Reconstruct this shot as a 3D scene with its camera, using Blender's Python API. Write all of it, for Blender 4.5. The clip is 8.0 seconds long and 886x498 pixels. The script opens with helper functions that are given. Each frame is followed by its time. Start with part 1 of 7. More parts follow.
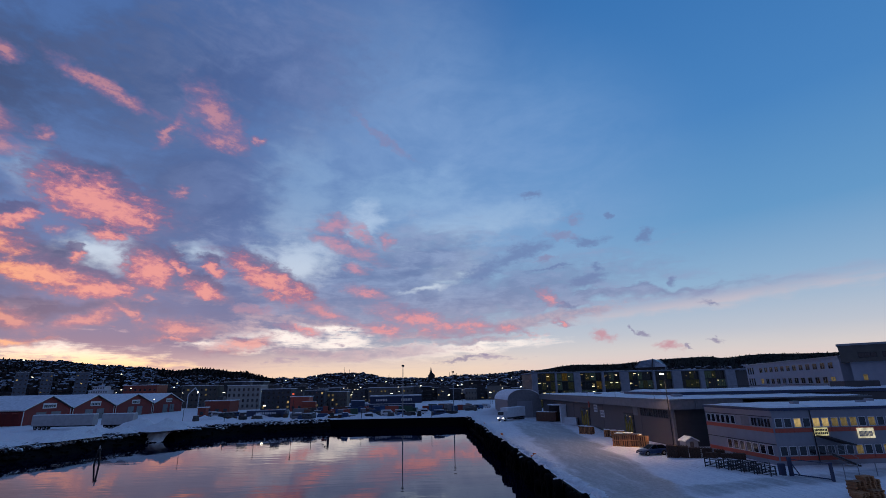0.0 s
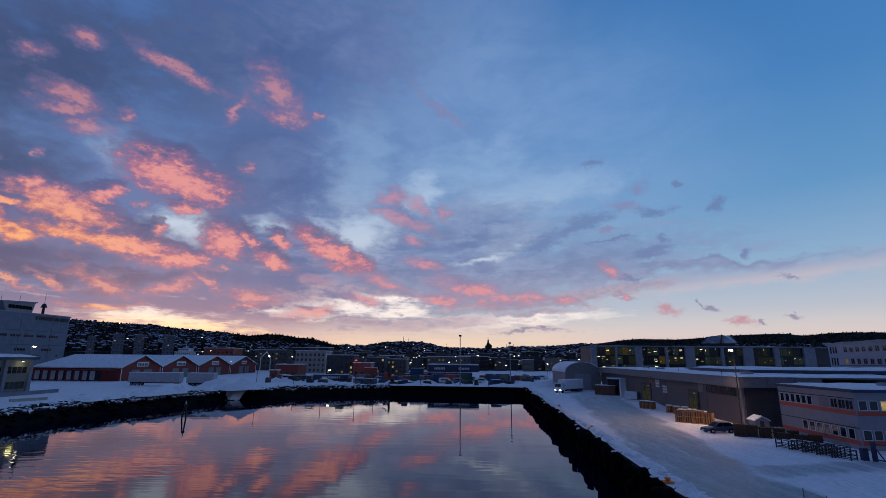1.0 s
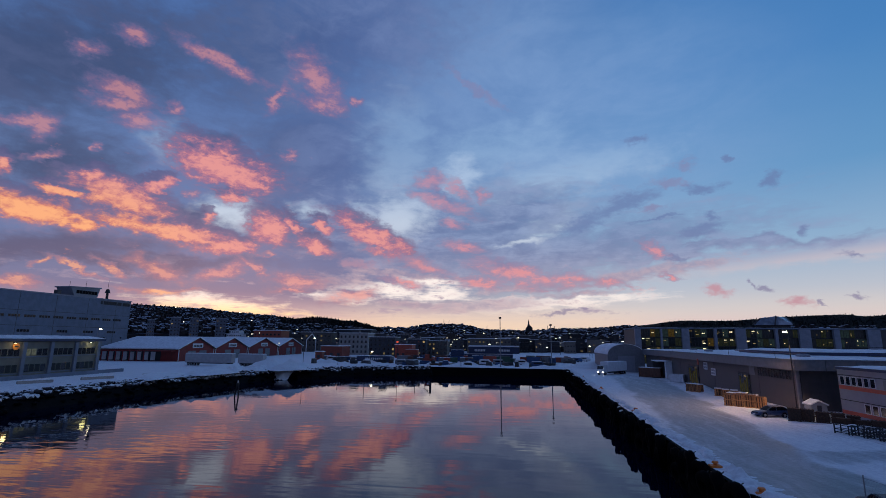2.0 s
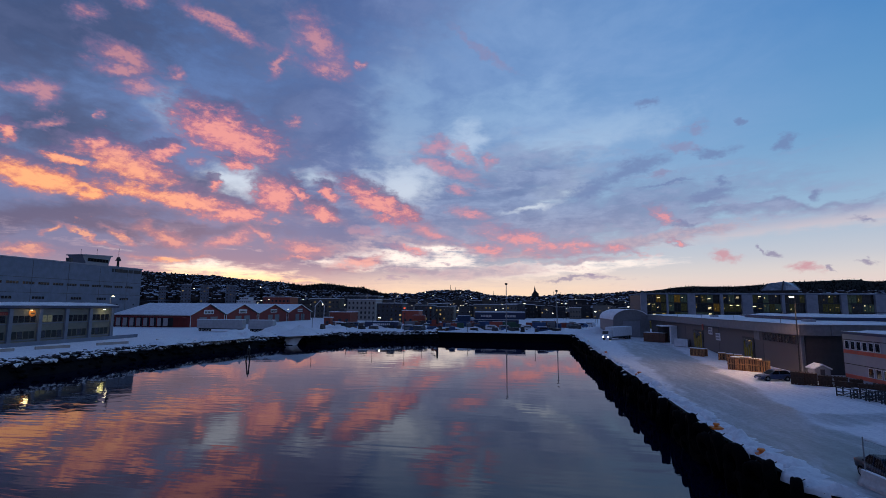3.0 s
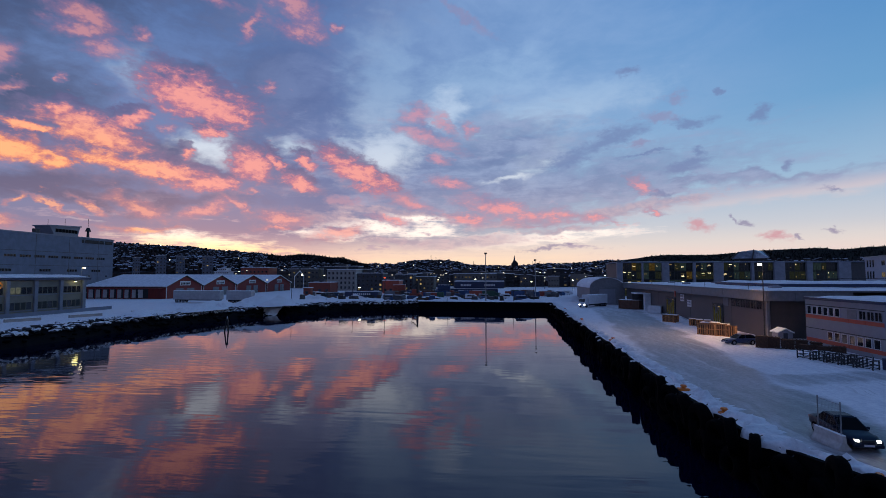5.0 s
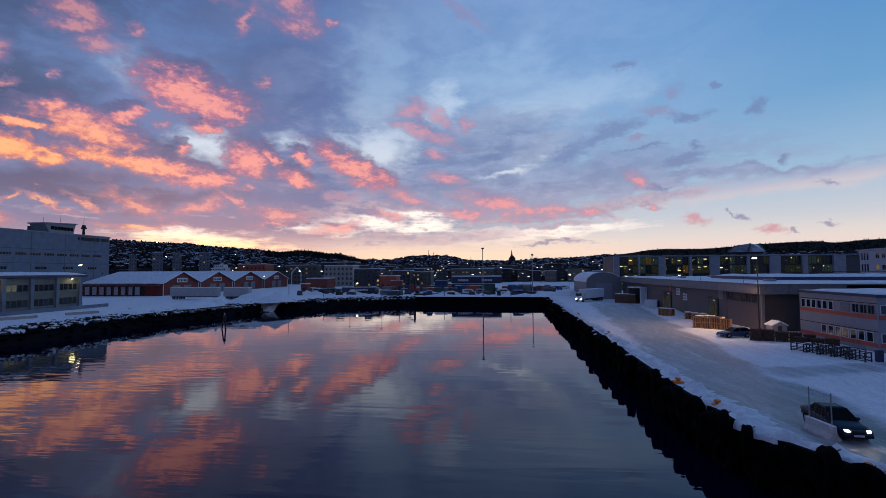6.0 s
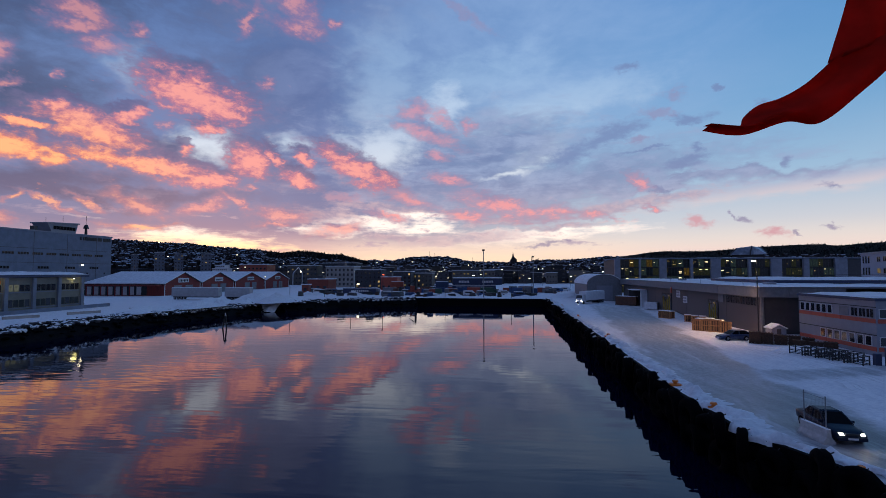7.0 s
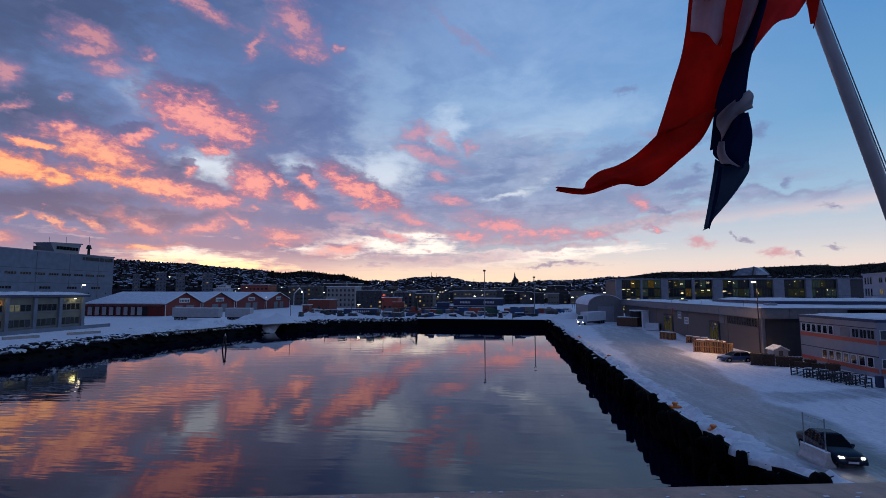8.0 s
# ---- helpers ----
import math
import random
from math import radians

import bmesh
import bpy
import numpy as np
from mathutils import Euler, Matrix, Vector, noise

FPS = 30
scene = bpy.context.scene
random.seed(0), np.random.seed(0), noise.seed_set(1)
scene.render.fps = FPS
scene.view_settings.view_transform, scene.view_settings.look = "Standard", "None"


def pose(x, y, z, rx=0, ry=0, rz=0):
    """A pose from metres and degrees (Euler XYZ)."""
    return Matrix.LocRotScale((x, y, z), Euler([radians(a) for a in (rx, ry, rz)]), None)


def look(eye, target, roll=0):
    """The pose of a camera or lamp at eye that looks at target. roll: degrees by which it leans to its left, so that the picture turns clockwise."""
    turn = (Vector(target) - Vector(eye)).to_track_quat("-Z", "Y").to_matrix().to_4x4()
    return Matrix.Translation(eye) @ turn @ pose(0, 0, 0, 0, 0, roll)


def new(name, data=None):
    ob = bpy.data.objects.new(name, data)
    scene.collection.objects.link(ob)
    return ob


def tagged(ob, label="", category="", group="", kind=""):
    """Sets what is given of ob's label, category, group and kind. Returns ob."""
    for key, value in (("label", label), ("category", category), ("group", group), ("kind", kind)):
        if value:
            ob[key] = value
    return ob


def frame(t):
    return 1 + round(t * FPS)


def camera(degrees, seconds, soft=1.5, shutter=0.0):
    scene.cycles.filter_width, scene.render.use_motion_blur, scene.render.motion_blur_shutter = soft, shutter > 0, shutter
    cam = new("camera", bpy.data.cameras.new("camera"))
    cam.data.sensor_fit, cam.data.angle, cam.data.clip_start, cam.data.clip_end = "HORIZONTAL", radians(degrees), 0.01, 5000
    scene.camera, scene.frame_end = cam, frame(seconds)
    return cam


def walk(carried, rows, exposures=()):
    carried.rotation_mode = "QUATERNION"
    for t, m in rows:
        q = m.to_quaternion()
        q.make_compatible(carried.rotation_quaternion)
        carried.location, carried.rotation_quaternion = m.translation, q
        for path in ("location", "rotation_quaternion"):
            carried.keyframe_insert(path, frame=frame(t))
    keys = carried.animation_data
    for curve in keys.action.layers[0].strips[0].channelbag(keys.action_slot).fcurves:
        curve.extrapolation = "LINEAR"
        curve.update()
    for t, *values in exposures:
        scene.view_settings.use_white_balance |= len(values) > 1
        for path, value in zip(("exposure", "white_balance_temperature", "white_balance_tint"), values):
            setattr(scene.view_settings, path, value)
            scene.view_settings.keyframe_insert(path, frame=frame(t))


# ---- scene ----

# ================= camera =================
EYE = 9.9  # height of the eye over the quay
cam = camera(85.8, 8.0, soft=0.8)
PATH = [
    (0.0, -1.288, 0.446, 0.084, -3.166, 16.246, 1.089),
    (0.5, -1.239, 0.401, 0.056, 0.130, 13.896, 0.168),
    (1.0, -1.188, 0.401, 0.037, 3.496, 12.885, -0.493),
    (1.5, -1.095, 0.457, -0.015, 6.631, 12.344, -0.460),
    (3.0, -0.963, 0.600, -0.007, 9.070, 6.776, -0.389),
    (3.5, -0.874, 0.699, -0.058, 8.960, 5.660, -0.325),
    (4.0, -0.809, 0.715, -0.085, 7.518, 4.276, -0.234),
    (4.5, -0.775, 0.675, -0.078, 6.912, 3.629, -0.224),
    (6.0, -0.592, 0.498, -0.075, 6.441, 2.604, 0.332),
    (6.5, -0.460, 0.337, -0.049, 6.543, 2.661, 0.311),
    (7.0, -0.325, 0.281, -0.029, 6.605, 2.754, 0.065),
    (7.5, -0.165, 0.138, -0.013, 6.672, 3.337, 0.147),
    (8.0, -0.003, 0.001, 0.000, 6.800, 5.200, -0.000),
]
walk(cam, [(t, pose(x, y, EYE + z, 90 + p, r, w)) for t, x, y, z, w, p, r in PATH],
     exposures=[(0.0, -0.05, 6150, 5), (1.5, -0.13, 6120, 6), (3.0, 0.05, 6330, 6), (4.5, 0.1, 6440, 6), (8.0, 0.19, 6540, 6)])


# ================= sky and sun =================
def lin(r, g, b):
    """Linear colour from 0-255 display values."""
    return tuple((c / 255 / 12.92 if c / 255 <= 0.04045 else ((c / 255 + 0.055) / 1.055) ** 2.4) for c in (r, g, b)) + (1.0,)


# cloud banks: azimuth, height, half width, half height (degrees), slant
LIT = [(-34.2, 18.3, 5.0, 2.04, -10), (-32.9, 15.3, 1.4, 0.61, -4), (-43.1, 13.7, 4.0, 1.34, -14), (-40.2, 15.6, 1.8, 0.61, 18), (-49.9, 11.3, 4.9, 1.08, -8),
        (-45.9, 10.5, 1.5, 0.76, 8), (-48.2, 13.4, 1.7, 0.37, -4), (-38.7, 11.0, 7.0, 0.82, -5), (-33.5, 10.0, 3.5, 0.86, 3), (-28.7, 12.2, 2.2, 1.78, -37),
        (-26.3, 12.7, 1.4, 0.58, -53), (-16.9, 11.9, 4.5, 1.25, -26), (-23.6, 10.6, 2.2, 0.66, -17), (-23.2, 12.9, 1.1, 0.59, -27), (-35.4, 12.9, 0.9, 0.48, 1),
        (-45.6, 15.3, 1.3, 0.65, -1), (-52.5, 15.0, 0.8, 0.61, -44), (-54.7, 11.9, 2.4, 0.76, -7)]
HIGH = [(-44.8, 24.0, 2.3, 0.74, -11), (-45.0, 22.6, 2.2, 0.52, 4), (-42.6, 21.5, 1.6, 0.75, 2), (-50.4, 19.2, 0.9, 0.85, 37), (-51.8, 19.1, 1.8, 0.43, 7),
        (-35.3, 29.0, 3.9, 0.56, -13), (-24.5, 29.1, 3.1, 1.42, -40), (-24.1, 26.5, 2.5, 0.59, -7), (-29.2, 26.4, 1.6, 0.52, 54), (-19.6, 27.4, 0.6, 0.46, 5),
        (-40.0, 23.4, 0.8, 0.49, 3), (-46.0, 18.2, 0.4, 0.32, -10), (-50.0, 16.4, 1.1, 0.29, 20), (-27.3, 20.6, 0.6, 0.42, 7), (-37.1, 15.2, 0.5, 0.35, -3),
        (-48.1, 26.9, 1.2, 0.55, 11), (-44.1, 29.3, 1.4, 0.52, 9)]
LOW = [(-39.4, 6.9, 2.6, 0.7, -16), (-33.2, 7.1, 2.4, 0.61, 19), (-30.1, 7.5, 1.3, 0.44, -39), (-43.3, 6.6, 1.2, 0.33, -30), (-46.2, 6.4, 1.7, 0.21, -25),
        (-39.2, 4.8, 2.8, 0.35, 1), (-25.2, 6.6, 2.9, 0.78, 0), (-19.2, 5.0, 2.8, 0.6, 9), (-50.6, 4.8, 1.9, 0.51, -2), (-48.7, 6.6, 0.7, 0.25, 31),
        (-28.8, 9.4, 0.6, 0.25, 14), (-25.8, 5.5, 1.9, 0.26, 2)]
PINK = [(-10.0, 18.9, 1.4, 0.96, 1), (-8.6, 16.4, 3.5, 0.66, -19), (-6.6, 18.0, 1.5, 0.6, -46), (-3.4, 17.2, 0.8, 0.58, -20), (0.9, 7.7, 5.2, 0.93, -13),
        (-3.7, 6.7, 3.0, 0.68, 0), (6.7, 7.0, 2.5, 0.78, -8), (-10.9, 8.8, 3.4, 0.68, -23), (-13.4, 6.6, 2.3, 0.47, -11), (16.0, 9.8, 1.5, 0.53, -38),
        (10.8, 6.5, 1.8, 0.45, -2), (-5.7, 11.1, 1.9, 0.54, -15), (-7.2, 13.8, 1.2, 0.4, -10), (17.4, 7.0, 0.7, 0.24, -14)]
ROSE = [(21.6, 5.2, 1.5, 0.58, -12), (28.3, 3.8, 1.4, 0.49, -8), (19.4, 18.9, 1.5, 0.69, -4), (17.9, 17.2, 1.8, 0.58, -14), (-4.1, 29.2, 4.9, 0.55, -30),
        (-18.8, 8.9, 2.7, 0.53, -8), (15.5, 14.6, 1.5, 0.49, 5)]
GREY = [(12.7, 15.2, 3.9, 1.06, 20), (8.2, 13.4, 4.1, 0.84, 17), (20.4, 11.6, 2.8, 0.71, 7), (21.7, 13.3, 0.7, 0.54, -39), (21.1, 16.2, 2.3, 0.46, -8),
        (27.5, 16.0, 0.8, 0.7, 13), (29.2, 10.9, 0.6, 0.46, -31), (23.8, 18.6, 0.4, 0.38, -11), (26.0, 5.3, 0.8, 0.28, -18), (24.8, 5.7, 0.5, 0.17, -21),
        (32.9, 8.1, 1.0, 0.25, -7), (32.6, 4.1, 0.9, 0.2, -3), (14.9, 22.2, 1.6, 0.46, -8), (-0.8, 8.7, 2.2, 0.67, -11), (-8.3, 17.3, 2.0, 0.6, -33),
        (18.1, 8.8, 0.6, 0.47, -36), (5.7, 3.3, 3.1, 0.23, 6), (30.2, 3.6, 0.6, 0.15, -39), (16.6, 13.3, 2.8, 0.21, 5)]
BAND = [(-1.1, 14.3, 10.4, 3.4, 3), (0.9, 10.2, 16.0, 2.3, 2), (11.2, 9.6, 7.2, 0.83, 3), (20.8, 9.5, 9.9, 0.65, 3), (24.3, 10.0, 11.1, 0.4, 0),
        (-10.7, 9.8, 6.2, 1.08, 1), (-6.0, 11.6, 15.0, 4.2, -4), (8.0, 10.4, 15.0, 2.8, 6)]
VEIL = [(-3.2, 4.0, 9.3, 0.75, 3), (-12.0, 4.2, 5.7, 0.5, -2), (7.3, 5.2, 5.4, 0.4, 2), (12.9, 7.2, 12.1, 0.75, 7), (-21.0, 6.6, 6.0, 0.9, 0),
        (2.0, 6.1, 9.0, 0.7, 5), (-13.0, 7.6, 8.0, 0.6, -4)]
DARK = [(-50.5, 25.0, 16.5, 5.9, 18), (-49.4, 15.8, 7.0, 3.8, 8), (-24.5, 21.4, 7.8, 7.87, 42), (-24.1, 12.0, 9.5, 3.92, -27), (-34.9, 20.7, 3.9, 1.29, -5),
        (-48.8, 7.9, 9.9, 1.67, 10), (-37.8, 13.2, 10.1, 1.18, -2), (-23.5, 33.1, 17.9, 7.37, 16), (-39.1, 7.7, 13.4, 0.94, 5)]
PALE = [(-32.5, 13.9, 3.0, 1.6, -6), (-40.3, 20.1, 1.7, 1.25, -22), (-14.0, 14.3, 4.3, 2.38, 16), (-6.4, 19.6, 2.2, 2.33, 58), (-14.2, 21.3, 3.8, 5.73, -15),
        (4.6, 13.5, 3.9, 1.45, 32), (3.0, 18.1, 7.9, 1.93, 10), (-3.1, 22.2, 8.9, 2.51, 7), (9.6, 20.1, 7.5, 1.59, 4), (1.6, 11.5, 3.1, 0.27, 10),
        (-24.2, 14.6, 1.9, 0.91, -16), (-18.9, 15.2, 1.4, 0.91, 22)]
GAP = [(-14.0, 14.3, 4.6, 2.5, 16), (-6.4, 19.4, 2.4, 2.2, 58), (1.6, 11.5, 3.4, 0.3, 10), (-32.5, 13.9, 3.0, 1.6, -6)]
GLOW = [(-15.4, 5.7, 5.4, 1.35, 1), (-7.6, 5.3, 6.1, 1.1, 4), (-32.3, 3.3, 9.7, 1.37, -6), (-20.0, 4.8, 4.6, 0.8, -3), (-10.6, 6.7, 5.4, 0.68, -4),
        (2.8, 4.2, 12.9, 0.93, 3)]


class Nodes:
    """Small shorthand for building a node tree."""

    def __init__(self, tree):
        self.t = tree
        tree.nodes.clear()

    def add(self, kind, **props):
        n = self.t.nodes.new(kind)
        for k, v in props.items():
            setattr(n, k, v)
        return n

    def put(self, socket, value):
        if isinstance(value, bpy.types.NodeSocket):
            self.t.links.new(value, socket)
        else:
            socket.default_value = value

    def math(self, op, a, b=0.0, c=0.0, clamp=False):
        n = self.add("ShaderNodeMath", operation=op, use_clamp=clamp)
        for s, v in zip(n.inputs, (a, b, c)):
            self.put(s, v)
        return n.outputs[0]

    def vmath(self, op, a, b=(0, 0, 0), c=None):
        n = self.add("ShaderNodeVectorMath", operation=op)
        self.put(n.inputs[0], a)
        self.put(n.inputs[1], b)
        if c is not None:
            self.put(n.inputs[2], c)
        return n.outputs[1] if op == "LENGTH" else n.outputs[0]

    def mapping(self, v, loc=(0, 0, 0), rot=(0, 0, 0), scale=(1, 1, 1), kind="POINT"):
        n = self.add("ShaderNodeMapping", vector_type=kind)
        self.put(n.inputs[0], v)
        n.inputs[1].default_value, n.inputs[2].default_value, n.inputs[3].default_value = loc, rot, scale
        return n.outputs[0]

    def noise(self, v, scale=1.0, detail=4.0, rough=0.55, distort=0.0):
        n = self.add("ShaderNodeTexNoise")
        self.put(n.inputs["Vector"], v)
        n.inputs["Scale"].default_value, n.inputs["Detail"].default_value = scale, detail
        n.inputs["Roughness"].default_value, n.inputs["Distortion"].default_value = rough, distort
        return n.outputs["Fac"], n.outputs["Color"]

    def range(self, v, a, b, c=0.0, d=1.0, smooth=True):
        n = self.add("ShaderNodeMapRange", interpolation_type="SMOOTHSTEP" if smooth else "LINEAR")
        for s, x in zip(n.inputs, (v, a, b, c, d)):
            self.put(s, x)
        return n.outputs[0]

    def mix(self, fac, a, b, blend="MIX"):
        n = self.add("ShaderNodeMix", data_type="RGBA", blend_type=blend)
        self.put(n.inputs[0], fac)
        self.put(n.inputs[6], a)
        self.put(n.inputs[7], b)
        return n.outputs[2]

    def ramp(self, v, stops):
        n = self.add("ShaderNodeValToRGB")
        e = n.color_ramp.elements
        for i, (p, c) in enumerate(stops):
            el = e[i] if i < 2 else e.new(p)
            el.position, el.color = p, c
        self.put(n.inputs[0], v)
        return n.outputs[0]

    def blobs(self, v, banks):
        """The nearness to the middle of the nearest bank: 1 there, 0 at its rim."""
        best = None
        for a, e, w, h, s in banks:
            # chained through the sum so far, which keeps the shader's memory small
            u = v if best is None else self.vmath("MULTIPLY_ADD", best, (1e-6, 1e-6, 0), v)
            q = self.mapping(u, (a, e, 0), (0, 0, radians(s)), (w, h, 1), "TEXTURE")
            d = self.math("SUBTRACT", 1.0, self.vmath("LENGTH", q))
            best = d if best is None else self.math("MAXIMUM", best, d)
        return best


def build_world():
    w = bpy.data.worlds.new("dusk_sky")
    scene.world = w
    w.use_nodes = True
    n = Nodes(w.node_tree)
    co = n.add("ShaderNodeTexCoord").outputs["Generated"]
    xyz = n.add("ShaderNodeSeparateXYZ")
    n.put(xyz.inputs[0], co)
    az = n.math("MULTIPLY", n.math("ARCTAN2", xyz.outputs[0], xyz.outputs[1]), 57.2958)
    el = n.math("MULTIPLY", n.math("ARCSINE", xyz.outputs[2]), 57.2958)
    comb = n.add("ShaderNodeCombineXYZ")
    n.put(comb.inputs[0], az)
    n.put(comb.inputs[1], el)
    v = comb.outputs[0]
    # warp the coordinates so that cloud rims are ragged
    shift = lambda s, k, det, x, y: n.vmath("MULTIPLY", n.vmath("SUBTRACT", n.noise(n.mapping(v, scale=s), k, det, 0.55)[1], (0.5, 0.5, 0.5)), (x, y, 0))
    w1 = shift((0.7, 1.1, 1), 0.2, 2.0, 2.2, 1.0)
    w2 = shift((0.7, 1.2, 1), 0.62, 3.0, 3.0, 1.4)
    w3 = shift((0.8, 1.1, 1), 1.9, 4.0, 1.3, 0.8)
    vw = n.vmath("ADD", n.vmath("ADD", v, w1), n.vmath("ADD", w2, w3))
    vs = n.vmath("ADD", v, n.vmath("ADD", w1, w2))
    vd = n.vmath("ADD", v, n.vmath("ADD", n.vmath("MULTIPLY", w1, (3.4, 3.4, 0)), n.vmath("MULTIPLY", w2, (1.4, 1.8, 0))))
    # cloud grain at five sizes, all a little stretched
    octave = lambda rot, sc, k, det, rg, dis: n.math("MULTIPLY_ADD", n.noise(n.mapping(v, rot=(0, 0, rot), scale=sc), k, det, rg, dis)[0], 3.2, -1.6)
    fb = octave(-0.3, (0.6, 1.3, 1), 0.13, 6.0, 0.62, 0.8)
    fi = octave(0.25, (0.6, 1.3, 1), 0.5, 7.0, 0.62, 0.4)
    tx = octave(0.2, (0.7, 1.3, 1), 1.2, 6.0, 0.6, 0.4)
    tf = octave(0.1, (0.8, 1.2, 1), 3.0, 4.0, 0.6, 0.3)
    st = octave(-0.07, (0.16, 1.25, 1), 0.8, 7.0, 0.62, 0.5)
    fan = octave(-0.3, (0.2, 1.0, 1), 0.75, 6.0, 0.6, 0.6)
    plus = lambda *a: a[0] if len(a) == 1 else n.math("ADD", a[0], plus(*a[1:]))
    times = lambda a, k: n.math("MULTIPLY", a, k)
    # clear sky by height, cooler and clearer to the right
    e01 = n.math("DIVIDE", el, 50.0, clamp=True)
    right = n.ramp(e01, [(0.0, lin(228, 196, 188)), (1.0, lin(48, 104, 170)), (0.05, lin(222, 206, 202)), (0.11, lin(192, 194, 206)),
                         (0.2, lin(148, 176, 206)), (0.34, lin(104, 152, 198)), (0.55, lin(76, 130, 189))])
    left = n.ramp(e01, [(0.0, lin(240, 200, 172)), (1.0, lin(72, 100, 156)), (0.05, lin(164, 142, 164)), (0.1, lin(112, 114, 154)),
                        (0.18, lin(104, 118, 164)), (0.35, lin(98, 122, 172)), (0.6, lin(80, 110, 166))])
    side = n.range(plus(az, times(el, -0.25)), -26.0, 16.0)
    sky = n.mix(side, left, right)
    # a thin lavender veil over the middle
    veil = times(n.range(n.blobs(v, [(8.0, 24.0, 32.0, 20.0, 0.0), (-4.0, 32.0, 26.0, 20.0, 0.0)]), 0.0, 0.9), n.range(plus(times(fb, 0.7), times(fi, 0.3)), -0.8, 0.8, 0.35, 0.75))
    sky = n.mix(veil, sky, n.mix(n.range(el, 9.0, 24.0), lin(172, 184, 212), lin(140, 168, 212)))
    # large slate cloud and paler gaps
    dk = plus(n.blobs(vd, DARK), times(fb, 0.6), times(fi, 0.4), times(tx, 0.12))
    slate = n.mix(n.range(plus(fb, times(fi, 0.5)), -0.7, 0.7), n.mix(n.range(az, -44.0, -18.0), lin(50, 66, 106), lin(76, 96, 148)), n.mix(n.range(az, -44.0, -18.0), lin(72, 84, 124), lin(104, 122, 170)))
    sky = n.mix(times(n.range(dk, -0.6, 0.75), 0.9), sky, n.mix(n.range(plus(el, times(az, 0.1)), 0.0, 13.0), n.mix(n.range(az, -46.0, -20.0), lin(88, 84, 122), lin(118, 112, 150)), slate))
    pl = plus(n.blobs(vd, PALE), times(fb, 0.45), times(fi, 0.5), times(tx, 0.15))
    sky = n.mix(times(n.range(pl, -0.8, 1.1), n.range(el, 13.0, 22.0, 0.9, 0.5)), sky, n.mix(n.range(el, 10.0, 24.0), lin(206, 216, 230), lin(150, 180, 216)))
    # slate and mauve banks that fan up to the right, rose along the farthest
    band = plus(n.blobs(vs, [(32.0, 8.6, 24.0, 1.4, 4.0)]), times(st, 0.3), times(fan, 0.2))
    sky = n.mix(times(n.range(band, -0.1, 0.9), 0.6), sky, n.mix(n.range(plus(el, times(az, -0.06)), 5.6, 7.4), lin(224, 194, 194), lin(162, 164, 192)))
    bd = plus(n.blobs(vd, BAND), times(fan, 0.75), times(fi, 0.5), times(tx, 0.18))
    sky = n.mix(times(n.range(bd, -0.75, 0.7), 0.85), sky, n.mix(n.range(el, 4.0, 13.0), n.mix(n.range(plus(fan, tx), -0.8, 0.8), lin(150, 138, 168), lin(178, 166, 188)), n.mix(n.range(plus(fan, fi), -0.9, 0.9), lin(100, 114, 160), lin(140, 154, 192))))
    gp = plus(n.blobs(vs, GAP), times(fi, 0.5), times(tx, 0.2))
    sky = n.mix(times(n.range(gp, -0.5, 0.9), 0.85), sky, n.mix(n.range(el, 11.0, 20.0), lin(208, 214, 228), lin(176, 194, 222)))
    # warm light low down
    gl = plus(n.blobs(vs, GLOW), times(st, 0.9), times(fi, 0.35), times(tx, 0.2))
    sky = n.mix(times(n.range(gl, -0.2, 0.75), 0.95), sky, n.mix(n.range(el, 2.2, 5.0), n.mix(n.range(az, -24.0, -10.0), (1.2, 0.84, 0.4, 1), (1.06, 0.86, 0.75, 1)), (1.1, 0.93, 0.86, 1)))
    low = times(n.range(el, 5.4, 1.6), n.range(az, -36.0, -12.0))
    sky = n.mix(times(low, n.range(plus(times(st, 0.6), times(fi, 0.25)), -0.9, 0.3, 0.35, 0.9)), sky, n.mix(n.range(az, 2.0, 22.0), n.mix(n.range(el, 1.0, 5.0), lin(252, 218, 188), lin(240, 216, 208)), n.mix(n.range(el, 1.5, 4.5), lin(230, 202, 198), lin(226, 212, 206))))
    # thin mauve and rose streaks across the glow
    streak = times(times(n.range(el, 2.0, 3.6), n.range(el, 9.0, 6.0)), times(n.range(az, 20.0, 8.0), n.range(az, -58.0, -30.0, 0.6, 1.0)))
    sky = n.mix(times(streak, n.range(plus(times(st, 0.75), times(fi, 0.4), times(tx, 0.2)), 0.12, 0.5, 0.0, 0.85)), sky, lin(164, 146, 172))
    rose = times(n.range(n.blobs(v, [(1.0, 6.9, 18.0, 2.6, -4.0)]), 0.0, 0.6), n.range(plus(times(fi, 0.5), times(tx, 0.5), times(st, 0.3)), 0.1, 0.5, 0.0, 0.8))
    sky = n.mix(rose, sky, lin(224, 150, 158))
    hang = plus(n.blobs(vs, VEIL), times(st, 0.5), times(fi, 0.4), times(tx, 0.2))
    sky = n.mix(times(n.range(hang, -0.25, 0.65), 0.72), sky, n.mix(n.range(plus(fi, tx), -0.6, 0.6), lin(160, 142, 168), lin(190, 162, 176)))
    # small grey and dusky rose banks in the clear sky
    gr = plus(n.blobs(vw, GREY), times(fi, 0.5), times(tx, 0.3), times(tf, 0.08))
    sky = n.mix(times(n.range(gr, -0.4, 0.75), 0.78), sky, n.mix(n.range(el, 3.0, 14.0), lin(140, 128, 160), lin(108, 126, 172)))
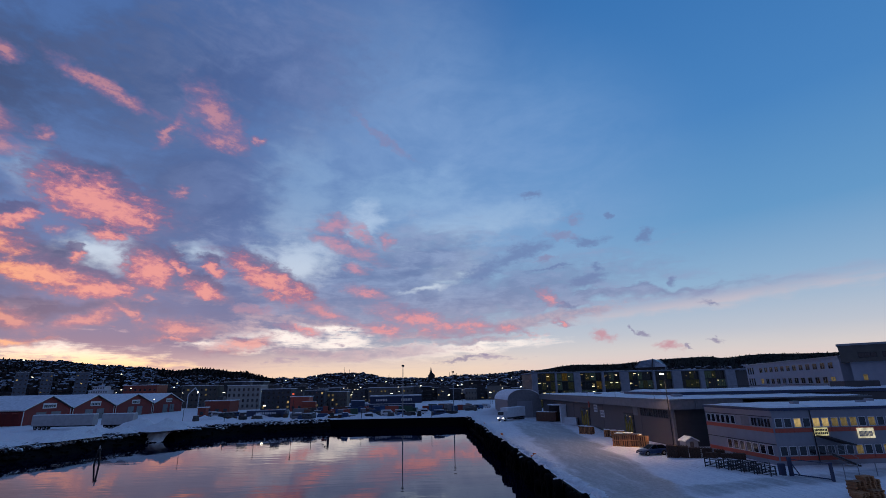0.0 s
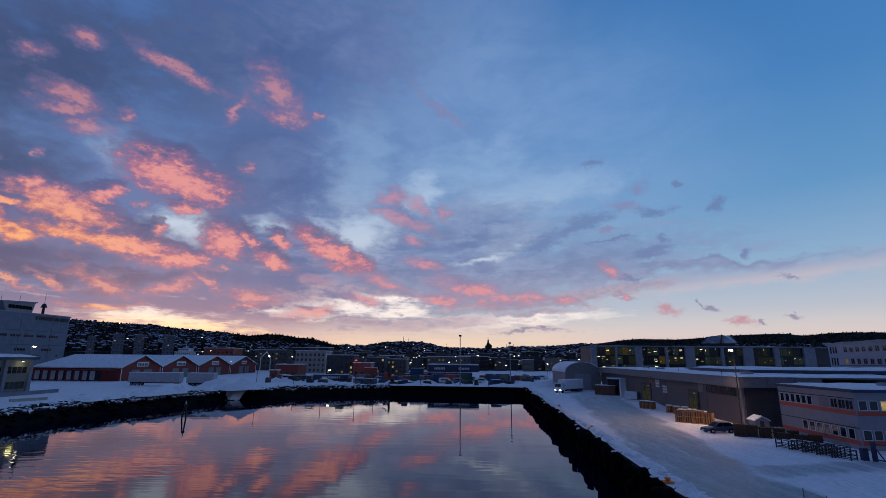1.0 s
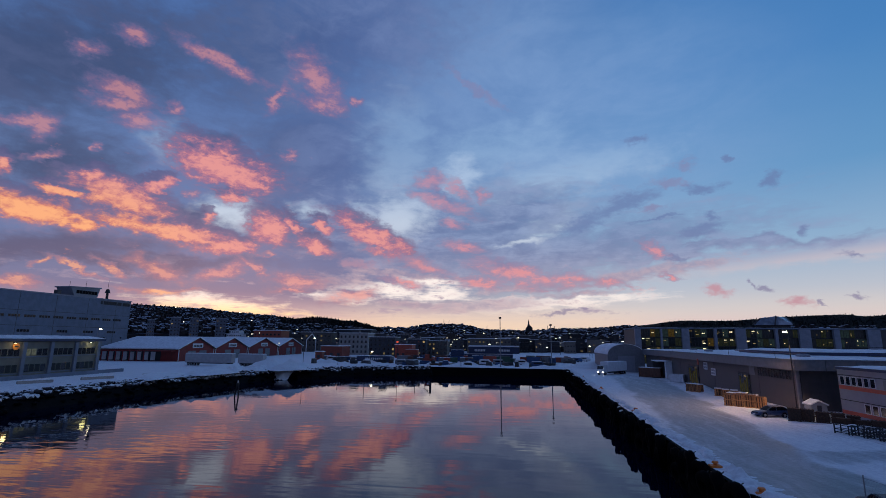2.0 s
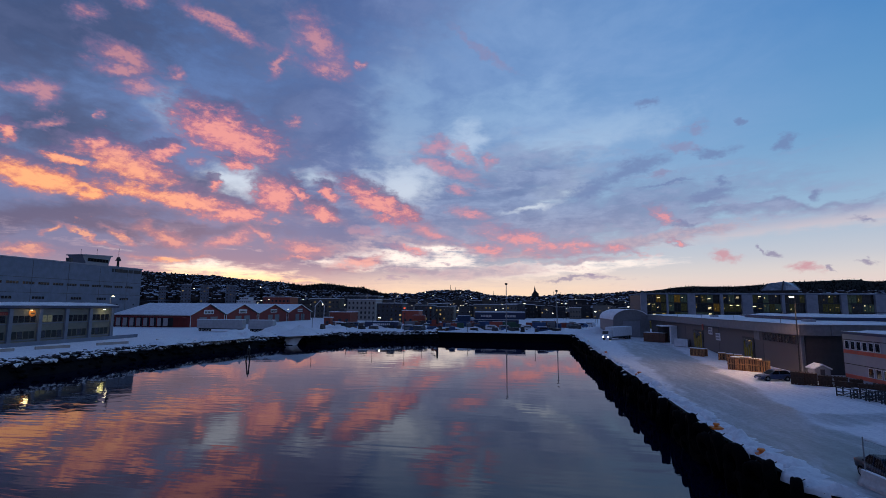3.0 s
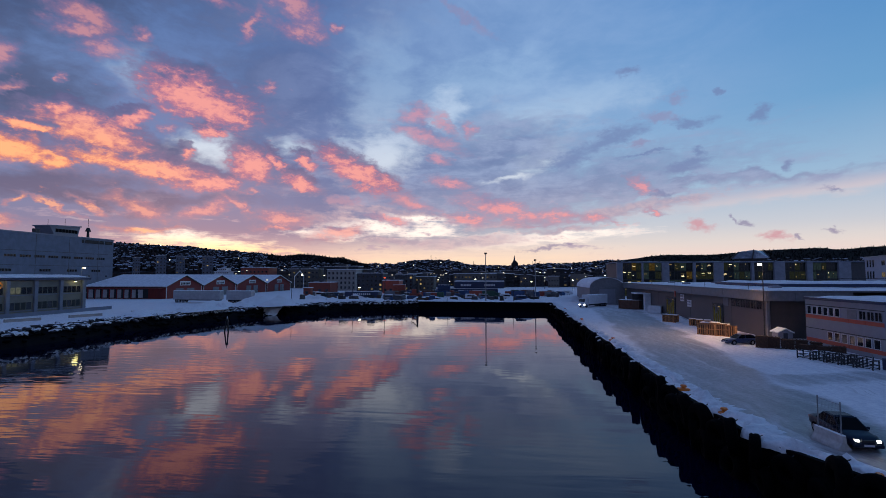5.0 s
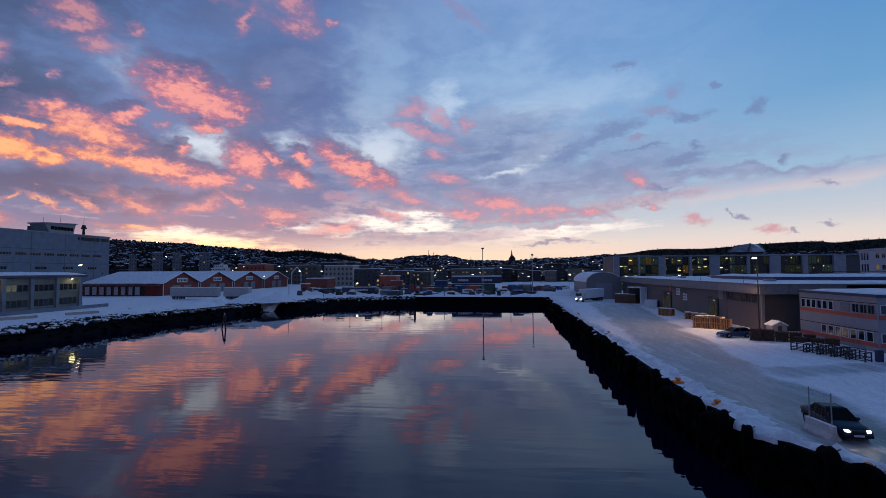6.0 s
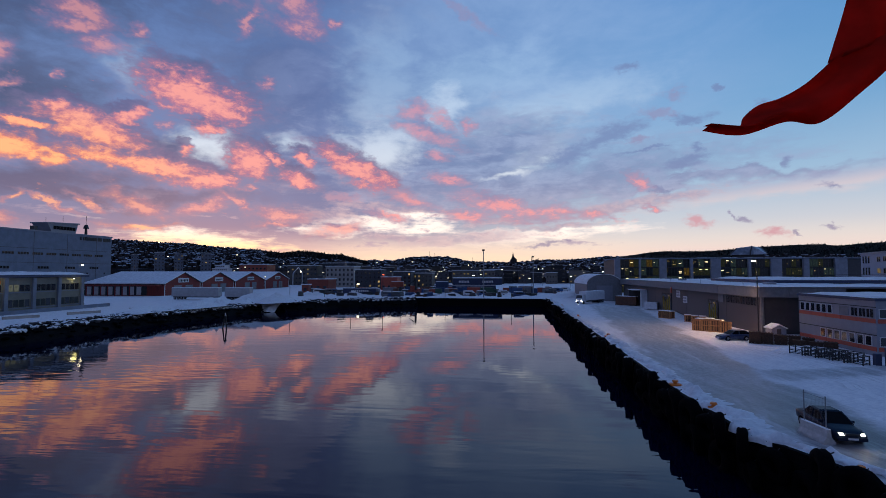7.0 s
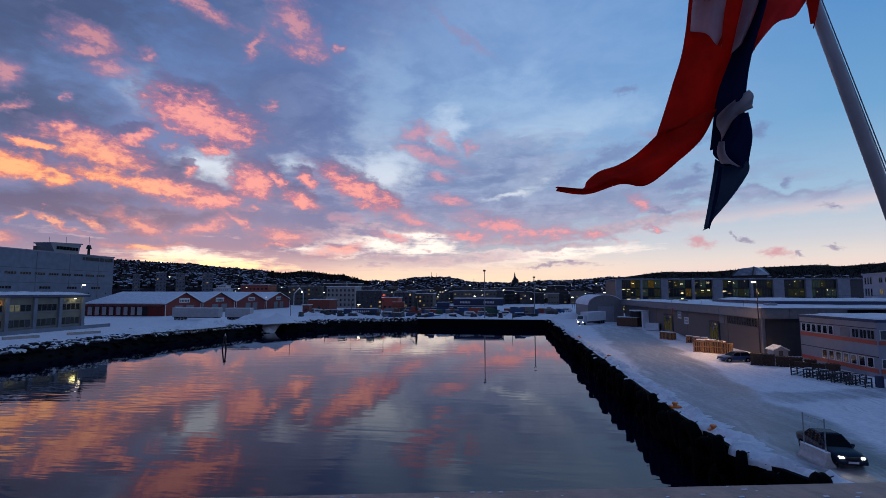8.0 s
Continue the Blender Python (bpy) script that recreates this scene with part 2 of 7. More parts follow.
    rs = plus(n.blobs(vw, ROSE), times(fi, 0.5), times(tx, 0.3), times(tf, 0.08))
    sky = n.mix(times(n.range(rs, -0.35, 0.75), n.range(el, 8.0, 20.0, 0.85, 0.5)), sky, n.mix(n.range(el, 5.0, 12.0), lin(200, 142, 156), lin(138, 128, 166)))
    # red-lit banks over the glow
    pk = plus(n.blobs(vw, PINK), times(fi, 0.55), times(tx, 0.3), times(st, 0.4), times(tf, 0.08))
    sky = n.mix(times(n.range(pk, -0.9, 0.0), 0.4), sky, lin(148, 126, 160))
    sky = n.mix(times(n.range(pk, -0.45, 0.9), n.range(el, 8.0, 17.0, 0.82, 0.68)), sky, n.mix(n.range(plus(pk, times(tx, 0.4)), 0.1, 0.9), lin(192, 136, 158), n.mix(n.range(el, 8.0, 14.0), lin(236, 148, 152), lin(206, 140, 160))))
    # dusky upper bodies, then the lit undersides with crisp lower rims
    up = n.vmath("ADD", vw, (0.15, -0.75, 0.0))
    body = plus(n.blobs(up, LIT), times(fi, 0.35), times(tx, 0.35))
    sky = n.mix(times(n.range(body, -0.55, 0.25), n.range(el, 5.0, 10.0, 0.5, 0.8)), sky, n.mix(n.range(el, 8.0, 16.0), lin(98, 84, 126), lin(84, 84, 130)))
    warm = n.range(n.blobs(v, [(-54.0, 9.6, 24.0, 7.5, 3.0), (-36.0, 4.4, 12.0, 1.8, 0.0)]), 0.0, 0.7)
    grain = plus(times(fi, 0.62), times(tx, 0.3), times(tf, 0.1))
    for banks, strong, hem, soft in ((HIGH, 0.5, -0.5, 1.0), (LOW, 0.68, -0.45, 0.9), (LIT, 0.97, -0.22, 0.52)):
        lit = plus(n.blobs(vw, banks), grain, 0.1)
        sky = n.mix(times(n.range(lit, -0.9, 0.1), 0.42), sky, n.mix(n.range(el, 6.0, 20.0), lin(152, 124, 152), lin(116, 108, 152)))
        tone = n.range(plus(lit, times(tf, 0.2), times(tx, 0.45)), -0.05, 1.0)
        glowc = n.mix(tone, n.mix(warm, lin(176, 108, 138), lin(210, 116, 108)), n.mix(warm, (0.84, 0.31, 0.29, 1), (1.06, 0.44, 0.2, 1)))
        sky = n.mix(times(n.range(lit, hem, soft), strong), sky, glowc)
    # small flecks of lit cloud between the banks
    fleck = times(n.range(n.blobs(v, [(-34.0, 12.0, 32.0, 11.0, -6.0)]), 0.0, 0.4), n.range(plus(times(tx, 0.7), times(fi, 0.7), times(tf, 0.2)), 0.5, 1.0, 0.0, 0.5))
    sky = n.mix(fleck, sky, n.mix(warm, lin(206, 124, 138), lin(232, 136, 112)))
    # the sky darkens away from the afterglow: overhead and behind
    far = n.math("MAXIMUM", n.range(n.math("ABSOLUTE", n.math("ADD", az, 8.0)), 62.0, 125.0), n.range(el, 46.0, 80.0))
    sky = n.mix(n.math("MULTIPLY", far, 0.92), sky, lin(76, 88, 128))
    air = n.add("ShaderNodeTexSky", sky_type="NISHITA", sun_disc=False, sun_elevation=radians(0.5), sun_rotation=radians(-33))
    b1, b2 = n.add("ShaderNodeBackground"), n.add("ShaderNodeBackground")
    n.put(b1.inputs[0], sky)
    n.put(b2.inputs[0], air.outputs[0])
    b2.inputs[1].default_value = 0.02
    add, out = n.add("ShaderNodeAddShader"), n.add("ShaderNodeOutputWorld")
    n.put(add.inputs[0], b1.outputs[0])
    n.put(add.inputs[1], b2.outputs[0])
    n.put(out.inputs[0], add.outputs[0])


build_world()
sun = new("sun", bpy.data.lights.new("sun", "SUN"))
sun.data.energy, sun.data.angle, sun.data.color = 0.02, radians(40), (1.0, 0.72, 0.5)
sun.matrix_world = look((-54.0, 84.0, 6.0), (0, 0, 0))


# ================= materials =================
def surface(name, base, rough=0.7, metal=0.0, vary=0.25, grain=6.0, stain=0.6, bump=0.15, stretch=(1, 1, 1), second=None, spec=0.5, per=0.0):
    """A worn surface: two scales of variation round the base colour, fine relief; per: change of tone from object to object."""
    m = bpy.data.materials.new(name)
    m.use_nodes = True
    n = Nodes(m.node_tree)
    co = n.mapping(n.add("ShaderNodeTexCoord").outputs["Object"], scale=stretch)
    f1, _ = n.noise(co, grain, 5.0, 0.6)
    f2, _ = n.noise(co, stain, 4.0, 0.6, 0.3)
    a = tuple(c * (1 - vary) for c in base) + (1,)
    b = tuple(min(1, c * (1 + vary)) for c in base) + (1,)
    col = n.mix(n.range(f1, 0.3, 0.7), a, b)
    if second:
        col = n.mix(n.range(f2, 0.48, 0.62), col, (*second, 1))
    else:
        col = n.mix(n.math("MULTIPLY", n.range(f2, 0.35, 0.7), vary), col, tuple(c * 0.6 for c in base) + (1,))
    if per:
        rnd = n.add("ShaderNodeObjectInfo").outputs["Random"]
        hsv = n.add("ShaderNodeHueSaturation")
        n.put(hsv.inputs["Value"], n.range(rnd, 0, 1, 1 - per, 1 + per, False))
        n.put(hsv.inputs["Color"], col)
        col = hsv.outputs[0]
    p = n.add("ShaderNodeBsdfPrincipled")
    n.put(p.inputs["Base Color"], col)
    n.put(p.inputs["Roughness"], n.range(f1, 0.2, 0.8, max(0.02, rough - 0.12), min(1, rough + 0.12)))
    p.inputs["Metallic"].default_value = metal
    p.inputs["Specular IOR Level"].default_value = spec
    if bump:
        bp = n.add("ShaderNodeBump")
        bp.inputs["Strength"].default_value, bp.inputs["Distance"].default_value = bump, 0.05
        n.put(bp.inputs["Height"], f1)
        n.put(p.inputs["Normal"], bp.outputs[0])
    n.put(n.add("ShaderNodeOutputMaterial").inputs[0], p.outputs[0])
    return m


def glowing(name, colour, power):
    m = bpy.data.materials.new(name)
    m.use_nodes = True
    n = Nodes(m.node_tree)
    f, _ = n.noise(n.add("ShaderNodeTexCoord").outputs["Object"], 1.3, 3.0)
    e = n.add("ShaderNodeEmission")
    n.put(e.inputs[0], n.mix(n.range(f, 0.35, 0.65), tuple(c * 0.45 for c in colour) + (1,), (*colour, 1)))
    e.inputs[1].default_value = power
    n.put(n.add("ShaderNodeOutputMaterial").inputs[0], e.outputs[0])
    return m


def water_material():
    m = bpy.data.materials.new("harbour_water")
    m.use_nodes = True
    n = Nodes(m.node_tree)
    co = n.add("ShaderNodeTexCoord").outputs["Object"]
    a, _ = n.noise(n.mapping(co, rot=(0, 0, 0.1), scale=(0.07, 0.36, 1)), 1.0, 2.0, 0.45, 0.5)
    b, _ = n.noise(n.mapping(co, rot=(0, 0, -0.08), scale=(0.22, 1.1, 1)), 1.0, 2.0, 0.5, 0.3)
    c, _ = n.noise(n.mapping(co, scale=(0.02, 0.04, 1)), 1.0, 3.0)
    sep = n.add("ShaderNodeSeparateXYZ")
    n.put(sep.inputs[0], co)
    lee = n.range(sep.outputs[1], 30.0, 130.0, 1.0, 0.3)  # calmer towards the sheltered head of the basin
    h = n.math("ADD", n.math("MULTIPLY", a, n.range(c, 0.35, 0.6, 0.55, 1.0)), n.math("MULTIPLY", b, n.math("ADD", n.range(c, 0.42, 0.66, 0.03, 0.3), n.range(sep.outputs[0], 5.0, -45.0, 0.0, 0.3))))
    bp = n.add("ShaderNodeBump")
    bp.inputs["Strength"].default_value, bp.inputs["Distance"].default_value = 1.0, 0.03
    n.put(bp.inputs["Height"], h)
    n.put(bp.inputs["Strength"], lee)
    p = n.add("ShaderNodeBsdfPrincipled")
    p.inputs["Base Color"].default_value = (0.0004, 0.002, 0.016, 1)
    p.inputs["Specular Tint"].default_value = (0.6, 0.5, 1.0, 1)
    p.inputs["Roughness"].default_value, p.inputs["IOR"].default_value = 0.012, 1.35
    n.put(p.inputs["Normal"], bp.outputs[0])
    n.put(n.add("ShaderNodeOutputMaterial").inputs[0], p.outputs[0])
    return m


def yard_material():
    """Packed snow with grey icy wheel lanes and a warm dirt tint."""
    m = bpy.data.materials.new("yard_snow")
    m.use_nodes = True
    n = Nodes(m.node_tree)
    co = n.add("ShaderNodeTexCoord").outputs["Object"]
    x = n.add("ShaderNodeSeparateXYZ")
    n.put(x.inputs[0], co)
    _, bend = n.noise(co, 0.07, 3.0, 0.5)
    cw = n.vmath("ADD", co, n.vmath("MULTIPLY", n.vmath("SUBTRACT", bend, (0.5, 0.5, 0.5)), (7.0, 5.0, 0)))
    big, _ = n.noise(cw, 0.13, 5.0, 0.6)
    lane, _ = n.noise(n.mapping(cw, rot=(0, 0, 0.05), scale=(1.0, 0.14, 1)), 0.7, 6.0, 0.62, 0.4)
    grit, _ = n.noise(co, 2.6, 7.0, 0.68)
    crust, _ = n.noise(n.mapping(cw, scale=(1.0, 0.4, 1)), 0.9, 6.0, 0.66)
    rut, _ = n.noise(n.mapping(cw, scale=(1.0, 0.03, 1)), 2.4, 3.0, 0.6)
    # the driven lane runs beside the quay and widens up the yard; a branch leaves it to the gate
    mid = n.math("MULTIPLY_ADD", n.math("MAXIMUM", n.math("SUBTRACT", x.outputs[1], 48.0), 0.0), 0.125, 20.4)
    half = n.math("MULTIPLY_ADD", x.outputs[1], 0.022, 3.5)
    wander = n.math("MULTIPLY", n.math("SUBTRACT", big, 0.5), 5.0)
    off = n.math("ABSOLUTE", n.math("ADD", n.math("SUBTRACT", x.outputs[0], mid), wander))
    road = n.math("MULTIPLY", n.range(n.math("SUBTRACT", half, off), -1.2, 1.6), n.range(x.outputs[1], 190.0, 110.0))
    side_y = n.math("SUBTRACT", x.outputs[1], n.math("MULTIPLY_ADD", x.outputs[0], 0.24, 43.5))
    branch = n.math("MULTIPLY", n.range(n.math("ABSOLUTE", n.math("ADD", side_y, wander)), 3.4, 1.2), n.math("MULTIPLY", n.range(x.outputs[0], 22.0, 26.0), n.range(x.outputs[0], 95.0, 60.0)))
    road = n.math("MAXIMUM", road, n.math("MULTIPLY", branch, 0.75))
    worn = n.math("ADD", n.math("MULTIPLY", road, 0.95), n.math("ADD", n.math("MULTIPLY", n.math("SUBTRACT", lane, 0.5), 1.5), n.math("MULTIPLY", n.math("SUBTRACT", crust, 0.5), 0.9)))
    ice = n.range(worn, 0.05, 1.1)
    track = n.math("MULTIPLY", n.range(rut, 0.56, 0.64), n.range(crust, 0.4, 0.6, 0.05, 0.4))
    ice = n.math("MAXIMUM", ice, n.math("MULTIPLY", track, n.range(x.outputs[1], 150.0, 90.0, 0.2, 1.0)))
    snow = n.mix(n.range(n.math("ADD", n.math("MULTIPLY", grit, 0.6), n.math("MULTIPLY", crust, 0.4)), 0.38, 0.62), (0.74, 0.76, 0.8, 1), (0.94, 0.95, 0.96, 1))
    dirt = n.mix(n.range(grit, 0.3, 0.7), (0.22, 0.225, 0.235, 1), (0.4, 0.405, 0.42, 1))
    wet = n.math("MULTIPLY", n.range(n.math("ADD", x.outputs[1], n.math("MULTIPLY", big, 14.0)), 58.0, 36.0), n.range(ice, 0.35, 0.9))
    dirt = n.mix(n.math("MULTIPLY", wet, n.range(lane, 0.4, 0.62, 0.5, 1.0)), dirt, (0.075, 0.075, 0.08, 1))
    p = n.add("ShaderNodeBsdfPrincipled")
    n.put(p.inputs["Base Color"], n.mix(n.math("MULTIPLY", ice, 0.9), snow, dirt))
    n.put(p.inputs["Roughness"], n.math("SUBTRACT", n.range(ice, 0.0, 1.0, 0.9, 0.55), n.math("MULTIPLY", wet, 0.22)))
    bp = n.add("ShaderNodeBump")
    p.inputs["Specular IOR Level"].default_value = 0.3
    bp.inputs["Strength"].default_value, bp.inputs["Distance"].default_value = 0.5, 0.06
    n.put(bp.inputs["Height"], n.math("ADD", grit, n.math("MULTIPLY", crust, 1.5)))
    n.put(p.inputs["Normal"], bp.outputs[0])
    n.put(n.add("ShaderNodeOutputMaterial").inputs[0], p.outputs[0])
    return m


def hill_material():
    m = bpy.data.materials.new("wooded_hill")
    m.use_nodes = True
    n = Nodes(m.node_tree)
    co = n.add("ShaderNodeTexCoord").outputs["Object"]
    a, _ = n.noise(co, 0.012, 5.0, 0.6)
    b, _ = n.noise(co, 0.06, 4.0, 0.65)
    f = n.math("ADD", n.math("MULTIPLY", a, 0.6), n.math("MULTIPLY", b, 0.5))
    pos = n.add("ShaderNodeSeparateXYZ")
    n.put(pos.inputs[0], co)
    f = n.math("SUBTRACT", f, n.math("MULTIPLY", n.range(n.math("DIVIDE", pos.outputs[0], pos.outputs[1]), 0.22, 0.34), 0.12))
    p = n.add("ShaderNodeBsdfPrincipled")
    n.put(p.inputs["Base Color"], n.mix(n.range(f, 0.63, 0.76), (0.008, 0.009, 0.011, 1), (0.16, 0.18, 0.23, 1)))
    p.inputs["Roughness"].default_value, p.inputs["Specular IOR Level"].default_value = 1.0, 0.02
    n.put(n.add("ShaderNodeOutputMaterial").inputs[0], p.outputs[0])
    return m


M = {}
M["water"] = water_material()
M["yard"] = yard_material()
M["hill"] = hill_material()
M["snow"] = surface("snow", (0.86, 0.88, 0.91), 0.85, vary=0.12, grain=3.0, stain=0.4, bump=0.4)
M["roof_snow"] = surface("roof_snow", (0.84, 0.86, 0.9), 0.85, vary=0.12, grain=0.9, stain=0.15, bump=0.3)
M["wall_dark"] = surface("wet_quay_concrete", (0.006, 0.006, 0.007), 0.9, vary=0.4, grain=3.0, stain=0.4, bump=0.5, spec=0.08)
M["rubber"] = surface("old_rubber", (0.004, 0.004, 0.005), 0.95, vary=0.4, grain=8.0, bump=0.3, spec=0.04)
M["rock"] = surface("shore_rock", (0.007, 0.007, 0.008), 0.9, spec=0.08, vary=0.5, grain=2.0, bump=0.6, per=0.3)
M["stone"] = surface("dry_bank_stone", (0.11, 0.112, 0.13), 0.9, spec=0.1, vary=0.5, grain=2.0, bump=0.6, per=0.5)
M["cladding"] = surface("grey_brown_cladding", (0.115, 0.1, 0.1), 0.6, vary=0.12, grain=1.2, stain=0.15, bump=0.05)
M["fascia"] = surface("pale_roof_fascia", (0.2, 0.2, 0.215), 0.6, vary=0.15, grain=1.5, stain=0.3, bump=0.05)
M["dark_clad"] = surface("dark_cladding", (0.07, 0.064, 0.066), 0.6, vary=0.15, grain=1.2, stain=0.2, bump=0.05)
M["panel"] = surface("grey_facade_panel", (0.27, 0.28, 0.32), 0.5, vary=0.08, grain=1.0, stain=0.2, bump=0.03)
M["orange"] = surface("orange_red_stripe", (0.5, 0.09, 0.05), 0.5, vary=0.12, grain=2.0, bump=0.03)
M["white"] = surface("white_paint", (0.7, 0.7, 0.72), 0.45, vary=0.08, grain=2.0, stain=0.5, bump=0.05)
M["pale_render"] = surface("pale_render", (0.34, 0.35, 0.4), 0.8, vary=0.08, grain=0.8, stain=0.1, bump=0.05)
M["concrete"] = surface("grey_concrete", (0.185, 0.21, 0.265), 0.8, vary=0.15, grain=0.5, stain=0.08, bump=0.1)
M["red_wood"] = surface("red_painted_boards", (0.22, 0.03, 0.025), 0.7, vary=0.25, grain=2.0, stain=0.3, bump=0.2, stretch=(1, 1, 0.2))
M["glass"] = surface("window_glass", (0.015, 0.018, 0.024), 0.08, vary=0.3, grain=0.6, bump=0.0, spec=0.8)
M["steel"] = surface("galvanised_steel", (0.3, 0.31, 0.33), 0.45, 0.7, vary=0.15, grain=5.0, bump=0.05)
M["dark_steel"] = surface("dark_painted_steel", (0.03, 0.032, 0.036), 0.5, 0.2, vary=0.2, grain=5.0, bump=0.05)
M["wood"] = surface("crate_wood", (0.38, 0.19, 0.085), 0.8, vary=0.35, grain=6.0, stain=1.0, bump=0.3, stretch=(1, 0.2, 1), per=0.3)
M["cream"] = surface("cream_render", (0.34, 0.31, 0.28), 0.8, vary=0.12, grain=0.6, stain=0.15, bump=0.05)
M["brick"] = surface("tan_render", (0.13, 0.115, 0.1), 0.8, vary=0.15, grain=0.8, bump=0.1, per=0.4)
M["city"] = surface("city_wall", (0.05, 0.05, 0.056), 0.8, vary=0.2, grain=0.3, bump=0.0, per=0.6)
M["car_blue"] = surface("dark_blue_car_paint", (0.01, 0.018, 0.04), 0.4, 0.0, vary=0.1, grain=20.0, bump=0.0, spec=0.15)
M["car_glass"] = surface("dark_car_glass", (0.006, 0.007, 0.009), 0.45, vary=0.2, grain=3.0, bump=0.0, spec=0.03)
M["tarp"] = surface("white_tarpaulin", (0.78, 0.79, 0.82), 0.5, vary=0.08, grain=1.5, bump=0.15)
M["box_blue"] = surface("blue_container_paint", (0.03, 0.07, 0.17), 0.5, vary=0.2, grain=1.5, bump=0.1, per=0.35)
M["box_red"] = surface("rust_red_container_paint", (0.3, 0.06, 0.035), 0.55, vary=0.2, grain=1.5, bump=0.1, per=0.25)
M["box_green"] = surface("green_container_paint", (0.03, 0.08, 0.05), 0.5, vary=0.2, grain=1.5, bump=0.1)
M["box_rust"] = surface("brown_container_paint", (0.14, 0.06, 0.035), 0.6, vary=0.3, grain=1.2, bump=0.1)
M["bollard"] = surface("orange_bollard_paint", (0.75, 0.2, 0.02), 0.5, vary=0.2, grain=8.0, stain=2.0, bump=0.1)
M["rail"] = surface("beige_painted_cap_rail", (0.5, 0.31, 0.235), 0.6, vary=0.3, grain=9.0, stain=2.0, bump=0.2)
M["hull"] = surface("dark_hull_paint", (0.03, 0.035, 0.05), 0.5, vary=0.2, grain=2.0, bump=0.1)
M["lit_warm"] = glowing("lit_window_warm", (1.0, 0.68, 0.28), 0.55)
M["lamp"] = glowing("lamp_glow", (1.0, 0.85, 0.55), 14.0)
M["lamp_far"] = glowing("distant_lamp_glow", (1.0, 0.86, 0.6), 8.0)
M["lamp_small"] = glowing("far_lamp_glow", (1.0, 0.86, 0.6), 5.0)
M["headlight"] = glowing("headlight_glow", (1.0, 0.95, 0.82), 9.0)
M["red_light"] = glowing("red_light_glow", (1.0, 0.12, 0.05), 4.0)
M["tree"] = surface("dark_conifer", (0.009, 0.011, 0.011), 0.98, vary=0.4, grain=0.5, bump=0.0, spec=0.02)


# ================= mesh shorthand =================
class Shape:
    """Collects faces for one mesh."""

    def __init__(self):
        self.v, self.f, self.m = [], [], []

    def poly(self, pts, mat=0):
        k = len(self.v)
        self.v += [tuple(p) for p in pts]
        self.f.append(tuple(range(k, k + len(pts))))
        self.m.append(mat)
        return self

    def box(self, x0, x1, y0, y1, z0, z1, mat=0, b=0.0):
        """A box; with b its upright and top edges are cut off by b."""
        if b:
            ring = lambda d, z: [(x0 + d + b, y0 + d, z), (x1 - d - b, y0 + d, z), (x1 - d, y0 + d + b, z), (x1 - d, y1 - d - b, z),
                                 (x1 - d - b, y1 - d, z), (x0 + d + b, y1 - d, z), (x0 + d, y1 - d - b, z), (x0 + d, y0 + d + b, z)]
            self.loft([ring(0, z0), ring(0, z1 - b), ring(b, z1)], mat)
            return self
        k = len(self.v)
        self.v += [(x, y, z) for z in (z0, z1) for x, y in ((x0, y0), (x1, y0), (x1, y1), (x0, y1))]
        for q in ((0, 3, 2, 1), (4, 5, 6, 7), (0, 1, 5, 4), (1, 2, 6, 5), (2, 3, 7, 6), (3, 0, 4, 7)):
            self.f.append(tuple(k + i for i in q))
            self.m.append(mat)
        return self

    def loft(self, rings, mat=0, cap=True, closed=True):
        k, c = len(self.v), len(rings[0])
        for r in rings:
            self.v += [tuple(p) for p in r]
        for i in range(len(rings) - 1):
            for j in range(c if closed else c - 1):
                a, b = k + i * c + j, k + i * c + (j + 1) % c
                self.f.append((a, b, b + c, a + c))
                self.m.append(mat)
        if cap:
            self.f.append(tuple(k + j for j in reversed(range(c))))
            self.f.append(tuple(k + (len(rings) - 1) * c + j for j in range(c)))
            self.m += [mat, mat]
        return self

    def tube(self, a, b, r0, r1=None, sides=10, mat=0):
        a, b = Vector(a), Vector(b)
        q = (b - a).to_track_quat("Z", "Y").to_matrix()
        r1 = r0 if r1 is None else r1
        ring = lambda c, r: [c + q @ Vector((r * math.cos(t), r * math.sin(t), 0)) for t in (2 * math.pi * i / sides for i in range(sides))]
        return self.loft([ring(a, r0), ring(b, r1)], mat)

    def prism(self, pts, axis, a, b, mat=0):
        """A flat outline pushed along an axis: x outlines are (y, z), y outlines (x, z), z outlines (x, y)."""
        place = {"x": lambda p, q: (q, p[0], p[1]), "y": lambda p, q: (p[0], q, p[1]), "z": lambda p, q: (p[0], p[1], q)}[axis]
        return self.loft([[place(p, a) for p in pts], [place(p, b) for p in pts]], mat)

    def mesh(self, name, mats, smooth=False):
        d = bpy.data.meshes.new(name)
        d.from_pydata(self.v, [], self.f)
        for m in mats:
            d.materials.append(m)
        d.polygons.foreach_set("material_index", self.m)
        bm = bmesh.new()
        bm.from_mesh(d)
        bmesh.ops.recalc_face_normals(bm, faces=bm.faces)
        bm.to_mesh(d)
        bm.free()
        if smooth:
            d.polygons.foreach_set("use_smooth", [True] * len(d.polygons))
        d.update()
        return d


def mats_of(material):
    return [M[k] for k in (material if isinstance(material, (list, tuple)) else [material])]


def part(name, shape, material, parent, label="", smooth=False):
    ob = new(name, shape.mesh(name, mats_of(material), smooth))
    ob.parent = parent
    return tagged(ob, label)


def solid(name, shape, material, label, category, group="", kind="", smooth=False):
    return tagged(new(name, shape.mesh(name, mats_of(material), smooth)), label, category, group, kind)


